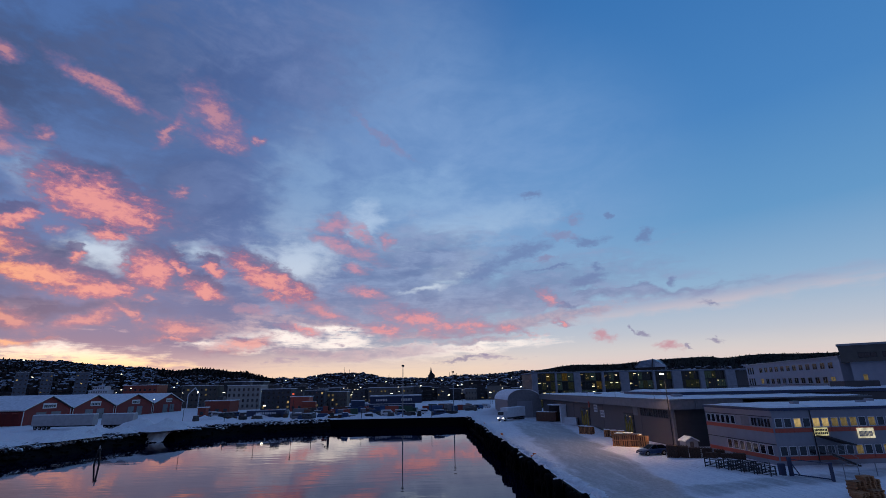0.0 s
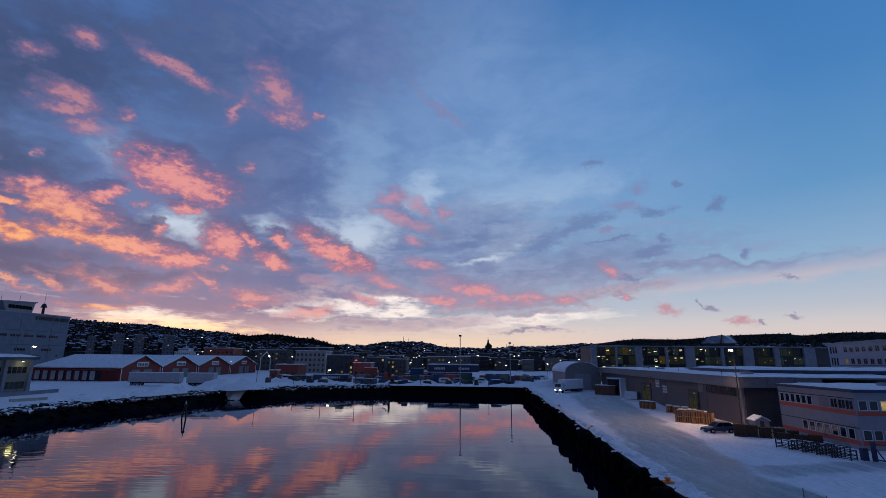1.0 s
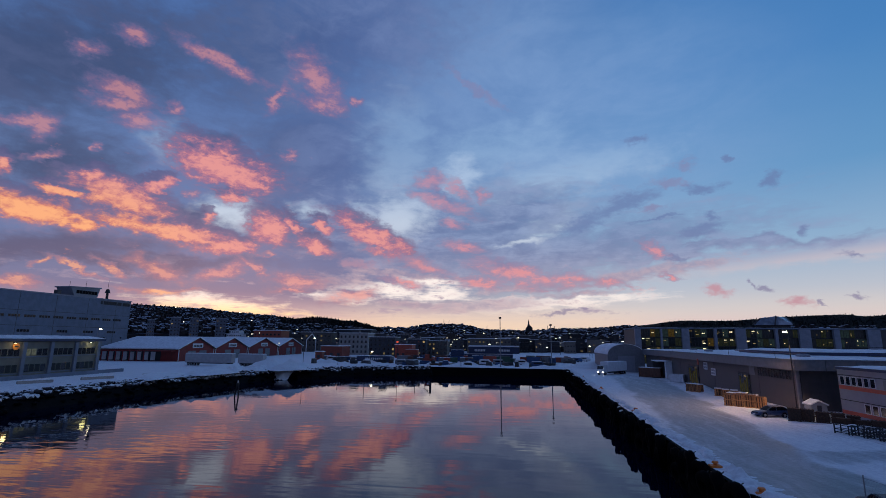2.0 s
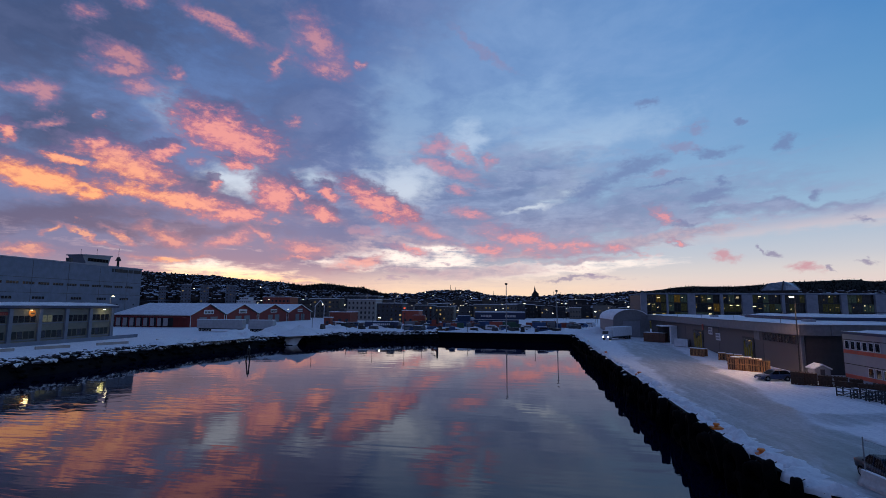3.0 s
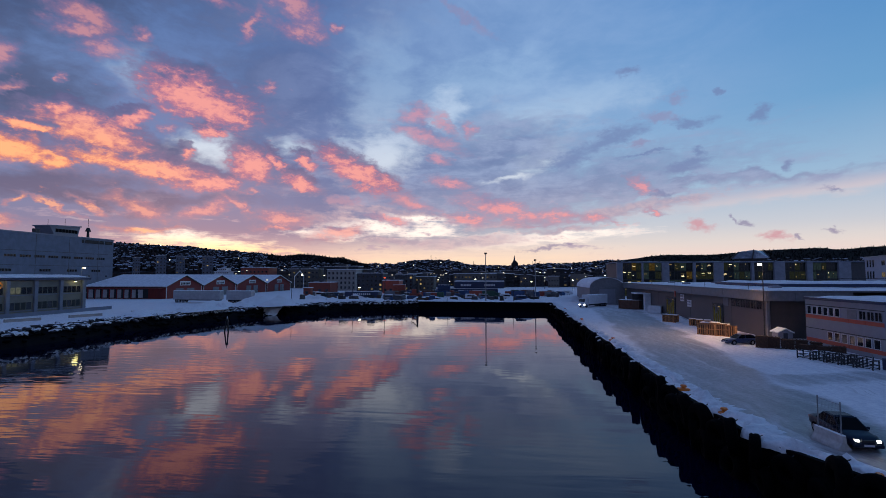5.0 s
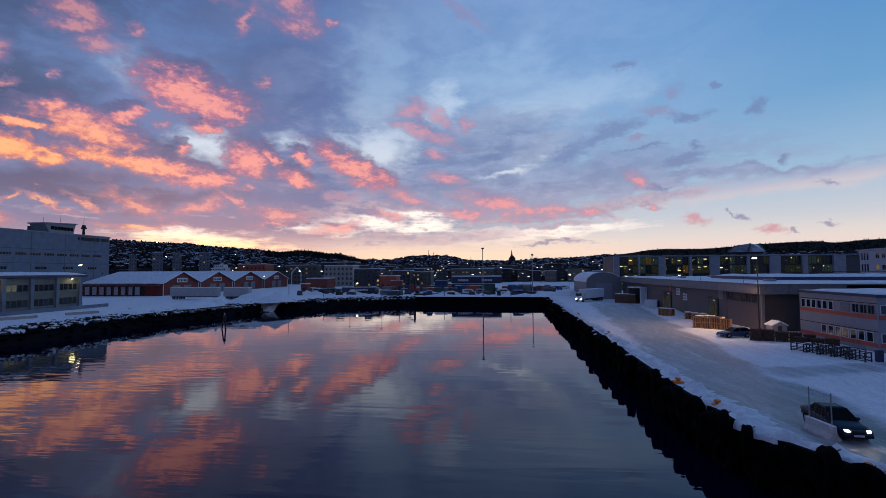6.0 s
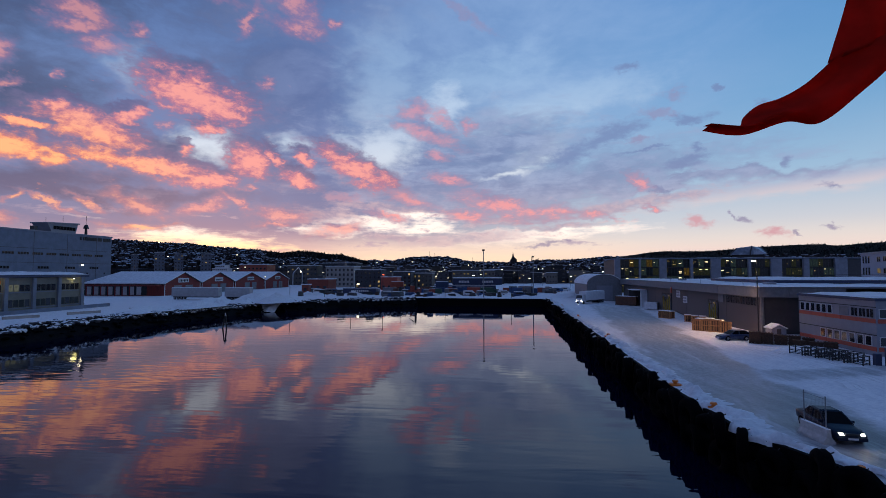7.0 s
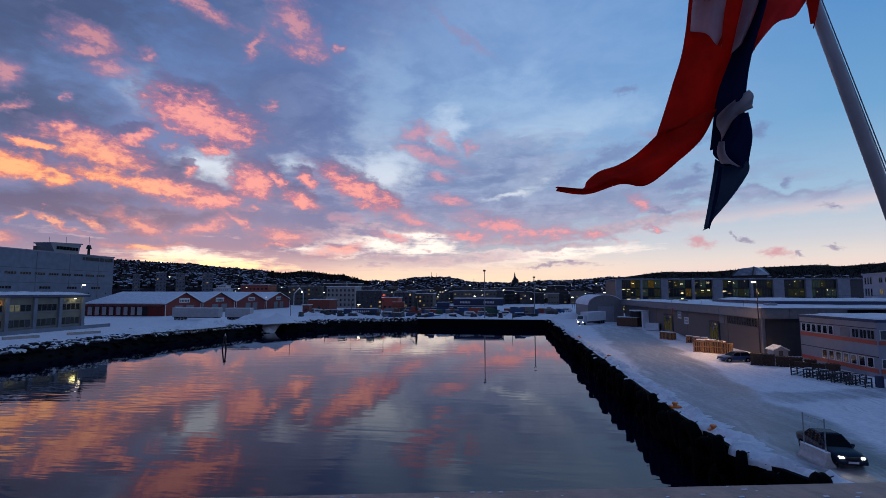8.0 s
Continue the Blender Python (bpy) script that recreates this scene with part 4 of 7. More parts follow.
# ================= the long warehouse =================
def build_warehouse():
    X0, Y0 = 41.25, 81.5
    b = thing("warehouse", "long grey-brown clad warehouse with a pale fascia and snowy flat roof", "warehouse", X0, Y0)
    D = 84.5
    part("wall", Shape().box(0, 34, 0.3, D, 0, 6.05), "cladding", b)
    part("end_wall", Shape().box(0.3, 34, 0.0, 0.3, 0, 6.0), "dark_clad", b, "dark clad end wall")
    for i in range(6):
        y = -1.4 + (D + 1.4) / 6 * i
        part("fascia_panel", Shape().box(-1.1, -0.9, y + 0.04, y + (D + 1.4) / 6 - 0.04, 5.85, 7.25), "fascia", b)
    for i in range(3):
        x = -0.88 + 4.1 * i
        part("fascia_panel", Shape().box(x, x + 4.02, -1.4, -1.2, 5.85, 7.25), "fascia", b)
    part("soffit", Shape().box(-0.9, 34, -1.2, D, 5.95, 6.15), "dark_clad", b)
    slab(b, -1.16, 34, -1.46, D, 7.42, 0.2, edge="fascia", lip=0.16)
    for y in (12, 31, 52, 70):
        part("seam", Shape().box(-0.03, 0.0, y, y + 0.12, 0.0, 5.9), "dark_clad", b)
    part("downpipe", Shape().box(-0.3, 0.15, -0.2, 0.25, 0, 5.9, b=0.06), "fascia", b, "pale square corner post")
    for y0, y1, h in ((40.2, 46.0, 4.3), (15.6, 19.4, 4.2)):
        d = part("door", Shape().box(-0.12, 0.0, y0 - 0.3, y1 + 0.3, 0, h + 0.3), "dark_steel", b, "loading door shown open by a dark sheet and glowing strips")
        # flat brown sheet on the solid wall, painting the shade of an opening
        part("doorway", Shape().box(-0.16, -0.12, y0, y1, 0.0, h), "brown_glass", d, "dark sheet standing for the shade in the doorway")
        # strips glow by themselves to imitate the lit inside
        for k in range(4):
            q = y0 + (y1 - y0) * (0.1 + 0.23 * k)
            part("inner_glow_strip", Shape().box(-0.19, -0.162, q, q + (y1 - y0) * 0.13, 0.3 + 0.35 * (k % 2), h - 0.5 - 0.6 * (k % 3)), "lit_door", d, "dim yellow-green glowing strip standing for the lit inside")
        part("inner_lamp", Shape().box(-0.2, -0.17, y0 + 0.8, y0 + 1.5, h - 0.45, h - 0.3), "lit_warm", d, "small lamp inside the doorway")
    for y0, y1, z0, z1 in ((115.9, 118.1, 3.9, 5.5), (111.8, 114.1, 2.9, 4.4)):
        bars_sign(b, -0.02, (y0 + y1) / 2 - Y0, z0, -90, y1 - y0, z1 - z0, "white", "panel", 2, "notice_board", "white notice board", 5)
    part("panel", Shape().box(-0.08, 0.0, 13.2, 15.2, 4.2, 5.7), "fascia", b, "pale blank panel")
    for i in range(6):
        window(b, 0.0, 2.6 + 1.75 * i, 4.25, -90, 1.6, 1.45, "brown_glass", "dark_clad", 2)
    part("alarm_lamp", Shape().box(-1.3, -1.1, 36.4, 37.0, 4.9, 6.2, b=0.05), "orange", b, "red warning sign under the fascia")
    for x, y in ((6, 10), (12, 30), (5, 48), (18, 62), (9, 70)):
        part("roof_vent", Shape().box(x, x + 1.6, y, y + 1.6, 7.4, 8.0, b=0.1), "panel", b)
    for i in range(5):
        part("roof_mast", Shape().tube((-0.9, 4 + 17 * i, 7.4), (-0.9, 4 + 17 * i, 8.6), 0.03, sides=6), "dark_steel", b)
    return b


# weak emission for the strips that imitate light behind the doors
M["lit_door"] = glowing("dim_door_light", (0.7, 0.6, 0.2), 0.06)
M["brown_glass"] = surface("brown_window", (0.05, 0.03, 0.028), 0.2, vary=0.4, grain=0.8, bump=0.0)
build_warehouse()


# ================= the striped office =================
def build_office():
    X0, Y0 = 43.4, 61.6
    b = thing("striped_office", "two-storey grey office with orange-red stripes and a snowy flat roof", "office", X0, Y0)
    W, D, H = 42.0, 14.4, 6.5
    part("wall", Shape().box(0, W, 0, D, 0, H), "panel", b)
    slab(b, -0.25, W, -0.25, D, H + 0.2, 0.28, edge="navy_edge", lip=0.3)
    for z0 in (0.55, 3.8):
        for i in range(17):
            x = 0.15 + 2.47 * i
            part("stripe_panel", Shape().box(x, x + 2.41, -0.05, 0.0, z0, z0 + 0.48), "orange", b)
        for i in range(5):
            y = 0.1 + 2.85 * i
            part("stripe_panel", Shape().box(-0.05, 0.0, y, y + 2.79, z0, z0 + 0.48), "orange", b)
    # thin dark strips put the shade lines of the west wall into the shape
    part("shade_strip", Shape().box(-0.06, 0.0, 0.0, D, 5.62, 5.72).box(-0.06, 0.0, 0.0, D, 2.36, 2.46), "dark_steel", b)
    rnd = random.Random(12)
    lit_hi = {2: "lit_warm", 4: "lit_warm", 5: "lit_warm", 6: "lit_dim", 7: "lit_dim", 8: "lit_dim", 10: "lit_dim", 12: "lit_warm", 13: "lit_dim", 15: "lit_dim", 18: "lit_warm", 20: "lit_dim"}
    for i in range(17):
        for k in (0, 1):
            j = 2 * i + k
            x = 0.15 + 2.47 * i + 0.62 + 1.2 * k
            window(b, x, 0, 4.38, 0, 0.98, 1.12, lit_hi.get(j, "glass"), bars=1)
            low = "lit_dim" if (j > 7 and rnd.random() < 0.5) else "glass"
            window(b, x, 0, 1.1, 0, 0.98, 1.12, low, bars=1)
    for i in range(6):
        window(b, 0, 13.5 - 1.14 * i, 4.36, -90, 0.92, 1.15, "glass")
    part("blind_panel", Shape().box(-0.05, 0.0, 4.4, 6.0, 4.36, 5.5), "fascia", b, "pale blanked-off window")
    for y in (3.4, 2.1, 0.9):
        window(b, 0, y, 4.38, -90, 1.15, 1.1, "glass", "panel", 2)
    for i in range(7):
        window(b, 0, 9.3 - 1.34 * i, 1.08, -90, 1.02, 1.18, "glass")
    part("downpipe", Shape().tube((5.05, -0.12, 0.4), (5.05, -0.12, 6.4), 0.06, sides=8), "dark_steel", b)
    bars_sign(b, 6.0, -0.06, 3.35, 0, 1.9, 0.95, "sign_lit", "dark_steel", 2, "lit_sign", "small lit sign board with dark writing", 5)
    bars_sign(b, 11.9, -0.06, 2.95, 0, 2.2, 1.2, "sign_lit2", "panel", 1, "lit_sign", "cream lit sign board with a thin line of writing", 9)
    c = part("canopy", Shape().prism([(5.2, 3.3), (8.4, 2.35), (8.5, 2.5), (5.3, 3.45)], "y", -2.2, -0.05), "dark_steel", b, "slanting dark entrance canopy")
    for i in range(9):
        part("step", Shape().box(5.4 + 0.34 * i, 5.78 + 0.34 * i, -1.9, -0.6, 1.5 - 0.17 * i, 1.56 - 0.17 * i), "steel", b)
    part("stair_rail", Shape().tube((5.4, -1.9, 2.5), (8.5, -1.9, 0.95), 0.03, sides=6).tube((5.4, -1.9, 1.5), (5.4, -1.9, 2.5), 0.03, sides=6).tube((8.5, -1.9, 0), (8.5, -1.9, 0.95), 0.03, sides=6), "steel", b)
    part("stringer", Shape().prism([(5.3, 1.35), (5.3, 1.55), (8.6, 0.12), (8.6, -0.1)], "y", -1.96, -1.9), "dark_steel", b)
    for x, y in ((8, 6), (16, 4), (22, 9), (30, 5)):
        part("roof_vent", Shape().box(x, x + 0.9, y, y + 0.9, 6.7, 7.3, b=0.08), "panel", b)
    return b


M["navy_edge"] = surface("dark_blue_roof_edge", (0.03, 0.045, 0.1), 0.5, vary=0.15, grain=3.0, bump=0.02)
M["lit_dim"] = glowing("dim_window_light", (1.0, 0.72, 0.34), 0.16)
M["sign_lit"] = glowing("lit_sign_board", (1.0, 0.88, 0.45), 0.6)
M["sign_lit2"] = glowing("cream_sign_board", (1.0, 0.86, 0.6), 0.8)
build_office()


def build_hall():
    b = thing("storage_hall", "broad low hall with deep snow on its roof", "hall", 52, 98)
    part("wall", Shape().box(0, 75, 0, 26, 0, 7.6), "dark_clad", b)
    slab(b, -0.4, 75.4, -0.4, 26.4, 8.2, 0.4, edge="navy_edge", lip=0.5)
    part("roof_box", Shape().box(38, 46, 3, 7, 8.3, 9.8, b=0.1), "dark_clad", b, "dark plant room on the roof")
    part("railing", Shape().box(16, 44, 14, 14.1, 9.1, 9.2).box(16, 16.1, 14, 14.1, 8.2, 9.2).box(43.9, 44, 14, 14.1, 8.2, 9.2), "dark_steel", b)


build_hall()


def build_glass_office():
    b = thing("glass_office", "long four-storey glass office with pale concrete fins and lit rooms", "office", 53.7, 235.7)
    W = 110.0
    part("wall", Shape().box(1.4, W, 0.6, 24, 0, 15.6), "dark_clad", b)
    slab(b, 1.0, W + 0.5, -0.6, 24, 16.3, 0.15, edge="concrete", lip=0.5)
    fins = [(1.0, 3.6), (12.2, 13.0), (21.4, 24.6), (35.2, 36.4), (44.3, 48.6), (60.6, 61.8), (70.4, 75.0), (84.2, 86.6), (97.5, 102.5)]
    for a, c in fins:
        part("fin", Shape().box(a, c, -0.8, 0.6, 0, 15.8), "fin", b)
    rnd = random.Random(21)
    for i, ((_, a), (c, _)) in enumerate(zip(fins, fins[1:])):
        n = max(2, round((c - a) / 2.4))
        w = round((c - a) / n, 2)
        for fl in range(4):
            part("floor_edge", Shape().box(a, c, 0.2, 0.58, 4.0 * fl - 0.2, 4.0 * fl), "dark_steel", b)
            for k in range(n):
                q = rnd.random()
                pane = "lit_dim" if q < 0.01 else "lit_amber" if q < 0.05 else "lit_green" if q < 0.26 else "lit_teal" if q < (0.7 if i > 6 else 0.4) else "green_glass"
                for _ in range(rnd.choice((0, 0, 1, 1, 2, 3))):
                    z = 4.0 * fl + rnd.uniform(1.0, 3.2)
                    part("room_lamp", Shape().box(a + w * k + 0.5, a + w * k + 0.5 + rnd.choice((0.2, 0.3, 0.4, 1.2)), 0.42, 0.5, z, z + rnd.uniform(0.12, 0.35)), rnd.choice(("lamp_room", "lit_warm", "lit_dim")), b, "small bright room lamp")
                window(b, a + w * (k + 0.5), 0.55, 4.0 * fl + 0.02, 0, w, 3.7, pane, "dark_steel", 2)
    return b


M["fin"] = surface("grey_concrete_fin", (0.26, 0.265, 0.3), 0.8, vary=0.15, grain=0.6, stain=0.1, bump=0.1)
M["green_glass"] = surface("greenish_office_glass", (0.03, 0.036, 0.032), 0.15, vary=0.5, grain=0.25, bump=0.0, spec=0.4)
M["lamp_room"] = glowing("room_lamp_glow", (1.0, 0.8, 0.45), 2.2)
M["lit_green"] = glowing("greenish_room_light", (0.36, 0.42, 0.3), 0.04)
M["lit_teal"] = glowing("teal_room_light", (0.26, 0.42, 0.46), 0.06)
M["lit_amber"] = glowing("amber_room_light", (0.8, 0.5, 0.14), 0.07)
build_glass_office()


def build_white_offices():
    b = thing("white_office", "white rendered office with rows of square windows", "office", 121.6, 176.8, 0.0, -104)
    part("wall", Shape().box(0, 58, 0, 18, 0, 15.6), "pale_render", b)
    slab(b, -0.3, 58.3, -0.3, 18.3, 16.0, 0.2, edge="panel", lip=0.4)
    rnd = random.Random(8)
    for fl in range(4):
        for i in range(3):
            window(b, 1.8 + 1.9 * i, 0, 1.4 + 3.7 * fl, 0, 1.1, 2.4, "glass", "panel")
        for i in range(12):
            window(b, 12.0 + 3.8 * i, 0, 1.8 + 3.7 * fl, 0, 2.2, 1.7, "lit_dim" if rnd.random() < 0.1 else "glass", "panel", 2)
    part("lower_wing", Shape().box(10, 58, -4, -0.1, 0, 5.4), "dark_clad", b)
    c = thing("corner_office", "white office block with a beige set-back top storey", "office", 103.0, 112.5, 0.0, -44)
    part("wall", Shape().box(0, 30, 0, 22, 0, 14.1), "pale_render", c)
    part("top_storey", Shape().box(-1.6, 30, -1.0, 22, 14.1, 17.9), "brick", c, "beige upper storey that juts out")
    slab(c, -1.9, 30.3, -1.3, 22.3, 18.3, 0.15, edge="panel", lip=0.4)
    for fl in range(3):
        window(c, 2.2, 0, 1.6 + 4.1 * fl, 0, 0.9, 1.4, "lit_dim" if fl == 2 else "glass", "panel")
        for i in range(5):
            window(c, 8.6 + 4.2 * i, 0, 1.3 + 4.1 * fl, 0, 2.8, 2.6, "lit_dim" if (i + fl) % 3 == 0 else "glass", "dark_steel", 3)
    for i in range(6):
        window(c, 3.5 + 4.4 * i, -1.0, 15.0, 0, 3.4, 1.2, "glass", "dark_steel", 3)


build_white_offices()


def build_hangar():
    b = thing("arched_hangar", "pale arched tent hangar with snow on its curved roof", "hangar", 29.5, 167)
    n = 14
    arc = [(11.5 * (1 - math.cos(math.pi * i / n)) / 2 * 1.0, 5.6 + 3.4 * math.sin(math.pi * i / n)) for i in range(n + 1)]
    part("wall", Shape().prism([(0, 0)] + arc + [(11.5, 0)], "y", 0, 26), "fascia", b, "pale sheet end and sides")
    outer = [(x + (x - 5.75) * 0.03, z + 0.14) for x, z in arc]
    part("roof", Shape().prism(arc + outer[::-1], "y", -0.3, 26.3), "roof_snow", b, "snow-covered curved roof")
    part("door", Shape().box(3.2, 8.4, -0.1, 0.0, 0, 5.2), "panel", b, "grey sliding door")


build_hangar()


# ================= west side =================
def build_low_office():
    X0, Y0 = -119.0, 60.0
    b = thing("waterside_office", "low two-storey concrete office with window bands and a snowy roof", "office", X0, Y0)
    D = 65.4
    part("wall", Shape().box(-20, 0, 0, D, 0, 8.5), "olive_wall", b)
    slab(b, -20.6, 0.9, -0.6, D + 0.6, 9.2, 0.75, edge="navy_edge", lip=0.6)
    rnd = random.Random(31)
    for i in range(10):
        y = 0.0 + 7.1 * i
        if y > D:
            break
        part("pilaster", Shape().box(0, 0.5, y, y + 0.9, 0, 8.5), "concrete", b)
        for k in range(4):
            yy = y + 1.75 + 1.42 * k
            if yy > D - 0.6:
                continue
            lit = "lit_cool_dim" if (i, k) in ((6, 0), (6, 1), (4, 2)) else "glass"
            window(b, 0, yy, 5.1, 90, 1.36, 1.75, lit, "olive_wall")
            window(b, 0, yy, 1.2, 90, 1.36, 1.9, "green_glass" if (i + k) % 3 else "glass", "olive_wall")
        part("sill", Shape().box(0, 0.2, y + 0.9, min(D, y + 7.1), 4.75, 4.95).box(0, 0.2, y + 0.9, min(D, y + 7.1), 0.85, 1.05), "concrete", b)
    for y in (40.5, 61.4):
        l = part("wall_lamp", Shape().box(0.1, 0.9, y - 0.3, y + 0.3, 8.2, 8.4, b=0.04), "dark_steel", b, "hooded wall lamp")
        part("bulb", Shape().box(0.3, 0.7, y - 0.15, y + 0.15, 8.1, 8.19), "lamp_far", l)
    s = part("emblem", Shape().tube((0.02, 41.1, 7.4), (0.16, 41.1, 7.4), 0.85, sides=20), "emblem_orange", b, "round orange emblem")
    part("emblem_mark", Shape().box(0.17, 0.2, 40.7, 41.6, 7.2, 7.5), "dark_steel", s)
    bars_sign(b, 0.03, 33.5, 6.95, 90, 6.5, 0.8, "red_wood", "box_red", 1, "sign", "faded red sign board", 8)


M["olive_wall"] = surface("olive_brown_render", (0.19, 0.185, 0.155), 0.8, vary=0.15, grain=0.6, stain=0.12, bump=0.1)
M["lit_cool_dim"] = glowing("dim_cool_window", (0.8, 0.85, 0.7), 0.12)
M["emblem_orange"] = surface("orange_emblem_paint", (0.7, 0.25, 0.03), 0.5, vary=0.1, grain=5.0, bump=0.0)
build_low_office()


def build_grey_block():
    b = thing("concrete_store", "big grey concrete store with thin rows of windows", "store building", -193.0, 78.0, -2.97)
    b.scale = (1.3, 1.3, 1.3)
    D, H = 108.0, 23.2
    part("wall", Shape().box(-52, 0, 0, D, 0, H), "concrete", b)
    part("roof", Shape().box(-52.2, 0.2, -0.2, D + 0.2, H, H + 0.35), "panel", b)
    for z in (6.6, 13.0, 17.6):
        part("joint", Shape().box(0.0, 0.03, 0.2, D - 0.2, z, z + 0.12), "dark_clad", b)
    for i in range(9):
        part("joint", Shape().box(0.0, 0.025, 12.0 * i + 5, 12.0 * i + 5.14, 0.5, H - 0.2), "dark_clad", b)
    for i in range(19):
        y = D - 5.8 - 4.75 * i
        if y < 3:
            break
        for k in range(4):
            window(b, 0, y - 1.35 + 0.92 * k, 15.6, 90, 0.74, 0.75, "glass", "dark_steel")
    for i in range(8):
        y = D - 7.7 - 9.9 * i - (0 if i < 3 else 3)
        for k in range(4):
            window(b, 0, y - 1.5 + 1.0 * k, 11.1, 90, 0.8, 0.8, "glass", "dark_steel")
    for i in range(12):
        window(b, 0, D - 3 - 7.6 * i, 9.2, 90, 0.6, 0.6, "glass", "dark_steel")
    w = Shape()
    rnd = random.Random(2)
    y = D - 14.0
    while y < D - 0.7:
        k = rnd.uniform(0.45, 0.85)
        if rnd.random() > 0.12:
            w.box(0.02, 0.2, y, y + k * 0.8, 21.4, 22.6)
        y += k
    tagged(part("writing", w, "dark_steel", b), "row of raised dark letters too far to read", kind="stuff")
    part("chimney", Shape().box(-6, -4.6, 81, 82.4, H + 0.3, H + 2.2), "dark_clad", b)
    c = part("control_room", Shape().prism([(88.2, 23.5), (86.2, 26.8), (98.2, 27.4), (97.2, 23.5)], "x", -11, -5), "panel", b, "rooftop control room with outward-slanting glazing")
    for k in range(7):
        window(c, -4.98, 89.0 + 1.25 * k, 24.9, 90, 1.15, 1.2, "car_glass", "dark_steel")
    part("roof_edge", Shape().prism([(85.9, 26.75), (85.9, 27.15), (98.5, 27.8), (98.5, 27.4)], "x", -11.4, -4.6), "panel", c)
    for y, h in ((88.4, 29.3), (95.0, 30.2)):
        part("antenna", Shape().tube((-8, y, 26.9), (-8, y, h), 0.07, 0.04, 6), "dark_steel", c)
    m = part("radar_mast", Shape().tube((-5, 101.6, 23.5), (-5, 101.6, 27.0), 0.5, 0.35, 10).tube((-5, 101.6, 26.2), (-5, 101.6, 27.6), 1.0, 0.5, 12).tube((-5, 101.6, 27.5), (-5, 101.6, 31.0), 0.06, sides=6), "dark_steel", b, "dark radar mast")
    return b


build_grey_block()


def red_shed(y0, y1, x_back, first=False):
    X = -139.0
    w = y1 - y0
    b = thing("boathouse", "red wooden boathouse with white trim and a snowy gable roof", "boathouse", X, y0, group="row of red boathouses")
    e, t, L = 5.0, 9.5, x_back - X
    hip = 7.0 if first else 0.0
    part("wall", Shape().prism([(0.4, 0), (0.4, e), (w / 2, t), (w - 0.4, e), (w - 0.4, 0)], "x", L + hip, 0), "red_wood", b)
    if first:
        part("end_bay", Shape().box(L, L + hip, 0.4, w - 0.4, 0, e), "red_wood", b)
    lay = lambda pts, lo, hi: Shape().loft([[(x, y, z + lo) for x, y, z in pts], [(x, y, z + hi) for x, y, z in pts]])
    slopes = [[(L - 0.3, -0.5, e - 0.25), (0.8, -0.5, e - 0.25), (0.8, w / 2, t + 0.15), (L - 0.3 + hip, w / 2, t + 0.15)],
              [(L - 0.3, w + 0.1, e - 0.25), (0.8, w + 0.1, e - 0.25), (0.8, w / 2, t + 0.15), (L - 0.3 + hip, w / 2, t + 0.15)]]
    if first:
        slopes.append([(L - 0.3, -0.5, e - 0.25), (L - 0.3, w + 0.1, e - 0.25), (L - 0.3 + hip, w / 2, t + 0.15)])
    for pts in slopes:
        r = part("roof", lay(pts, 0.0, 0.2), "dark_clad", b)
        part("snow_cover", lay(pts, 0.204, 0.6), "roof_snow", r, "thick snow on the roof")
    part("corner_board", Shape().box(-0.02, 0.06, 0.4, 0.8, 0, e), "white", b)
    part("corner_board", Shape().box(-0.02, 0.06, w - 0.8, w - 0.4, 0, e), "white", b)
    bars_sign(b, 0.06, w / 2, 5.4, 90, 7.0, 1.9, "white", "dark_steel", 1, "sign", "white board with dark writing under the gable", 4)
    for k in range(2):
        y = w / 2 - 6.2 + 7.6 * k
        d = part("door", Shape().box(0.0, 0.12, y, y + 5.0, 0, 4.2), "fascia", b, "pale sliding door")
        part("handle", Shape().box(0.13, 0.2, y + 4.2, y + 4.4, 1.6, 2.2), "dark_steel", d)
    if first:
        part("canopy", Shape().box(L, -1.0, -3.0, 0.4, 4.1, 4.5), "red_wood", b, "red canopy along the loading side")
        # dark sheet behind the doors paints the shade under the canopy
        part("dark_bay", Shape().box(L, -8, 0.3, 0.4, 0.2, 4.0), "dark_steel", b)
        for i in range(8):
            x = L + 1.4 + 3.3 * i
            part("loading_door", Shape().box(x, x + 2.1, 0.18, 0.29, 0.4, 3.8), "white", b, "pale loading door")
            part("post", Shape().box(x - 0.95, x - 0.65, -2.8, -2.5, 0, 4.1), "red_wood", b)
    return b


red_shed(185.0, 210.0, -176.0, True)
red_shed(210.3, 238.6, -166.0)
red_shed(239.0, 271.6, -166.0)
red_shed(272.0, 305.0, -166.0)


def wheel(parent, x, y, z, r=0.5, w=0.25, face=90):
    t = part("wheel", Shape().tube((0, -w / 2, 0), (0, w / 2, 0), r, sides=18), "rubber", parent)
    t.matrix_basis = pose(x, y, z, 0, 0, face)
    part("rim", Shape().tube((0, -w / 2 - 0.012, 0), (0, w / 2 + 0.012, 0), r * 0.6, sides=14), "steel", t)
    return t


M["trailer_side"] = surface("pale_grey_trailer_side", (0.4, 0.4, 0.42), 0.5, vary=0.12, grain=0.8, stain=0.25, bump=0.03)


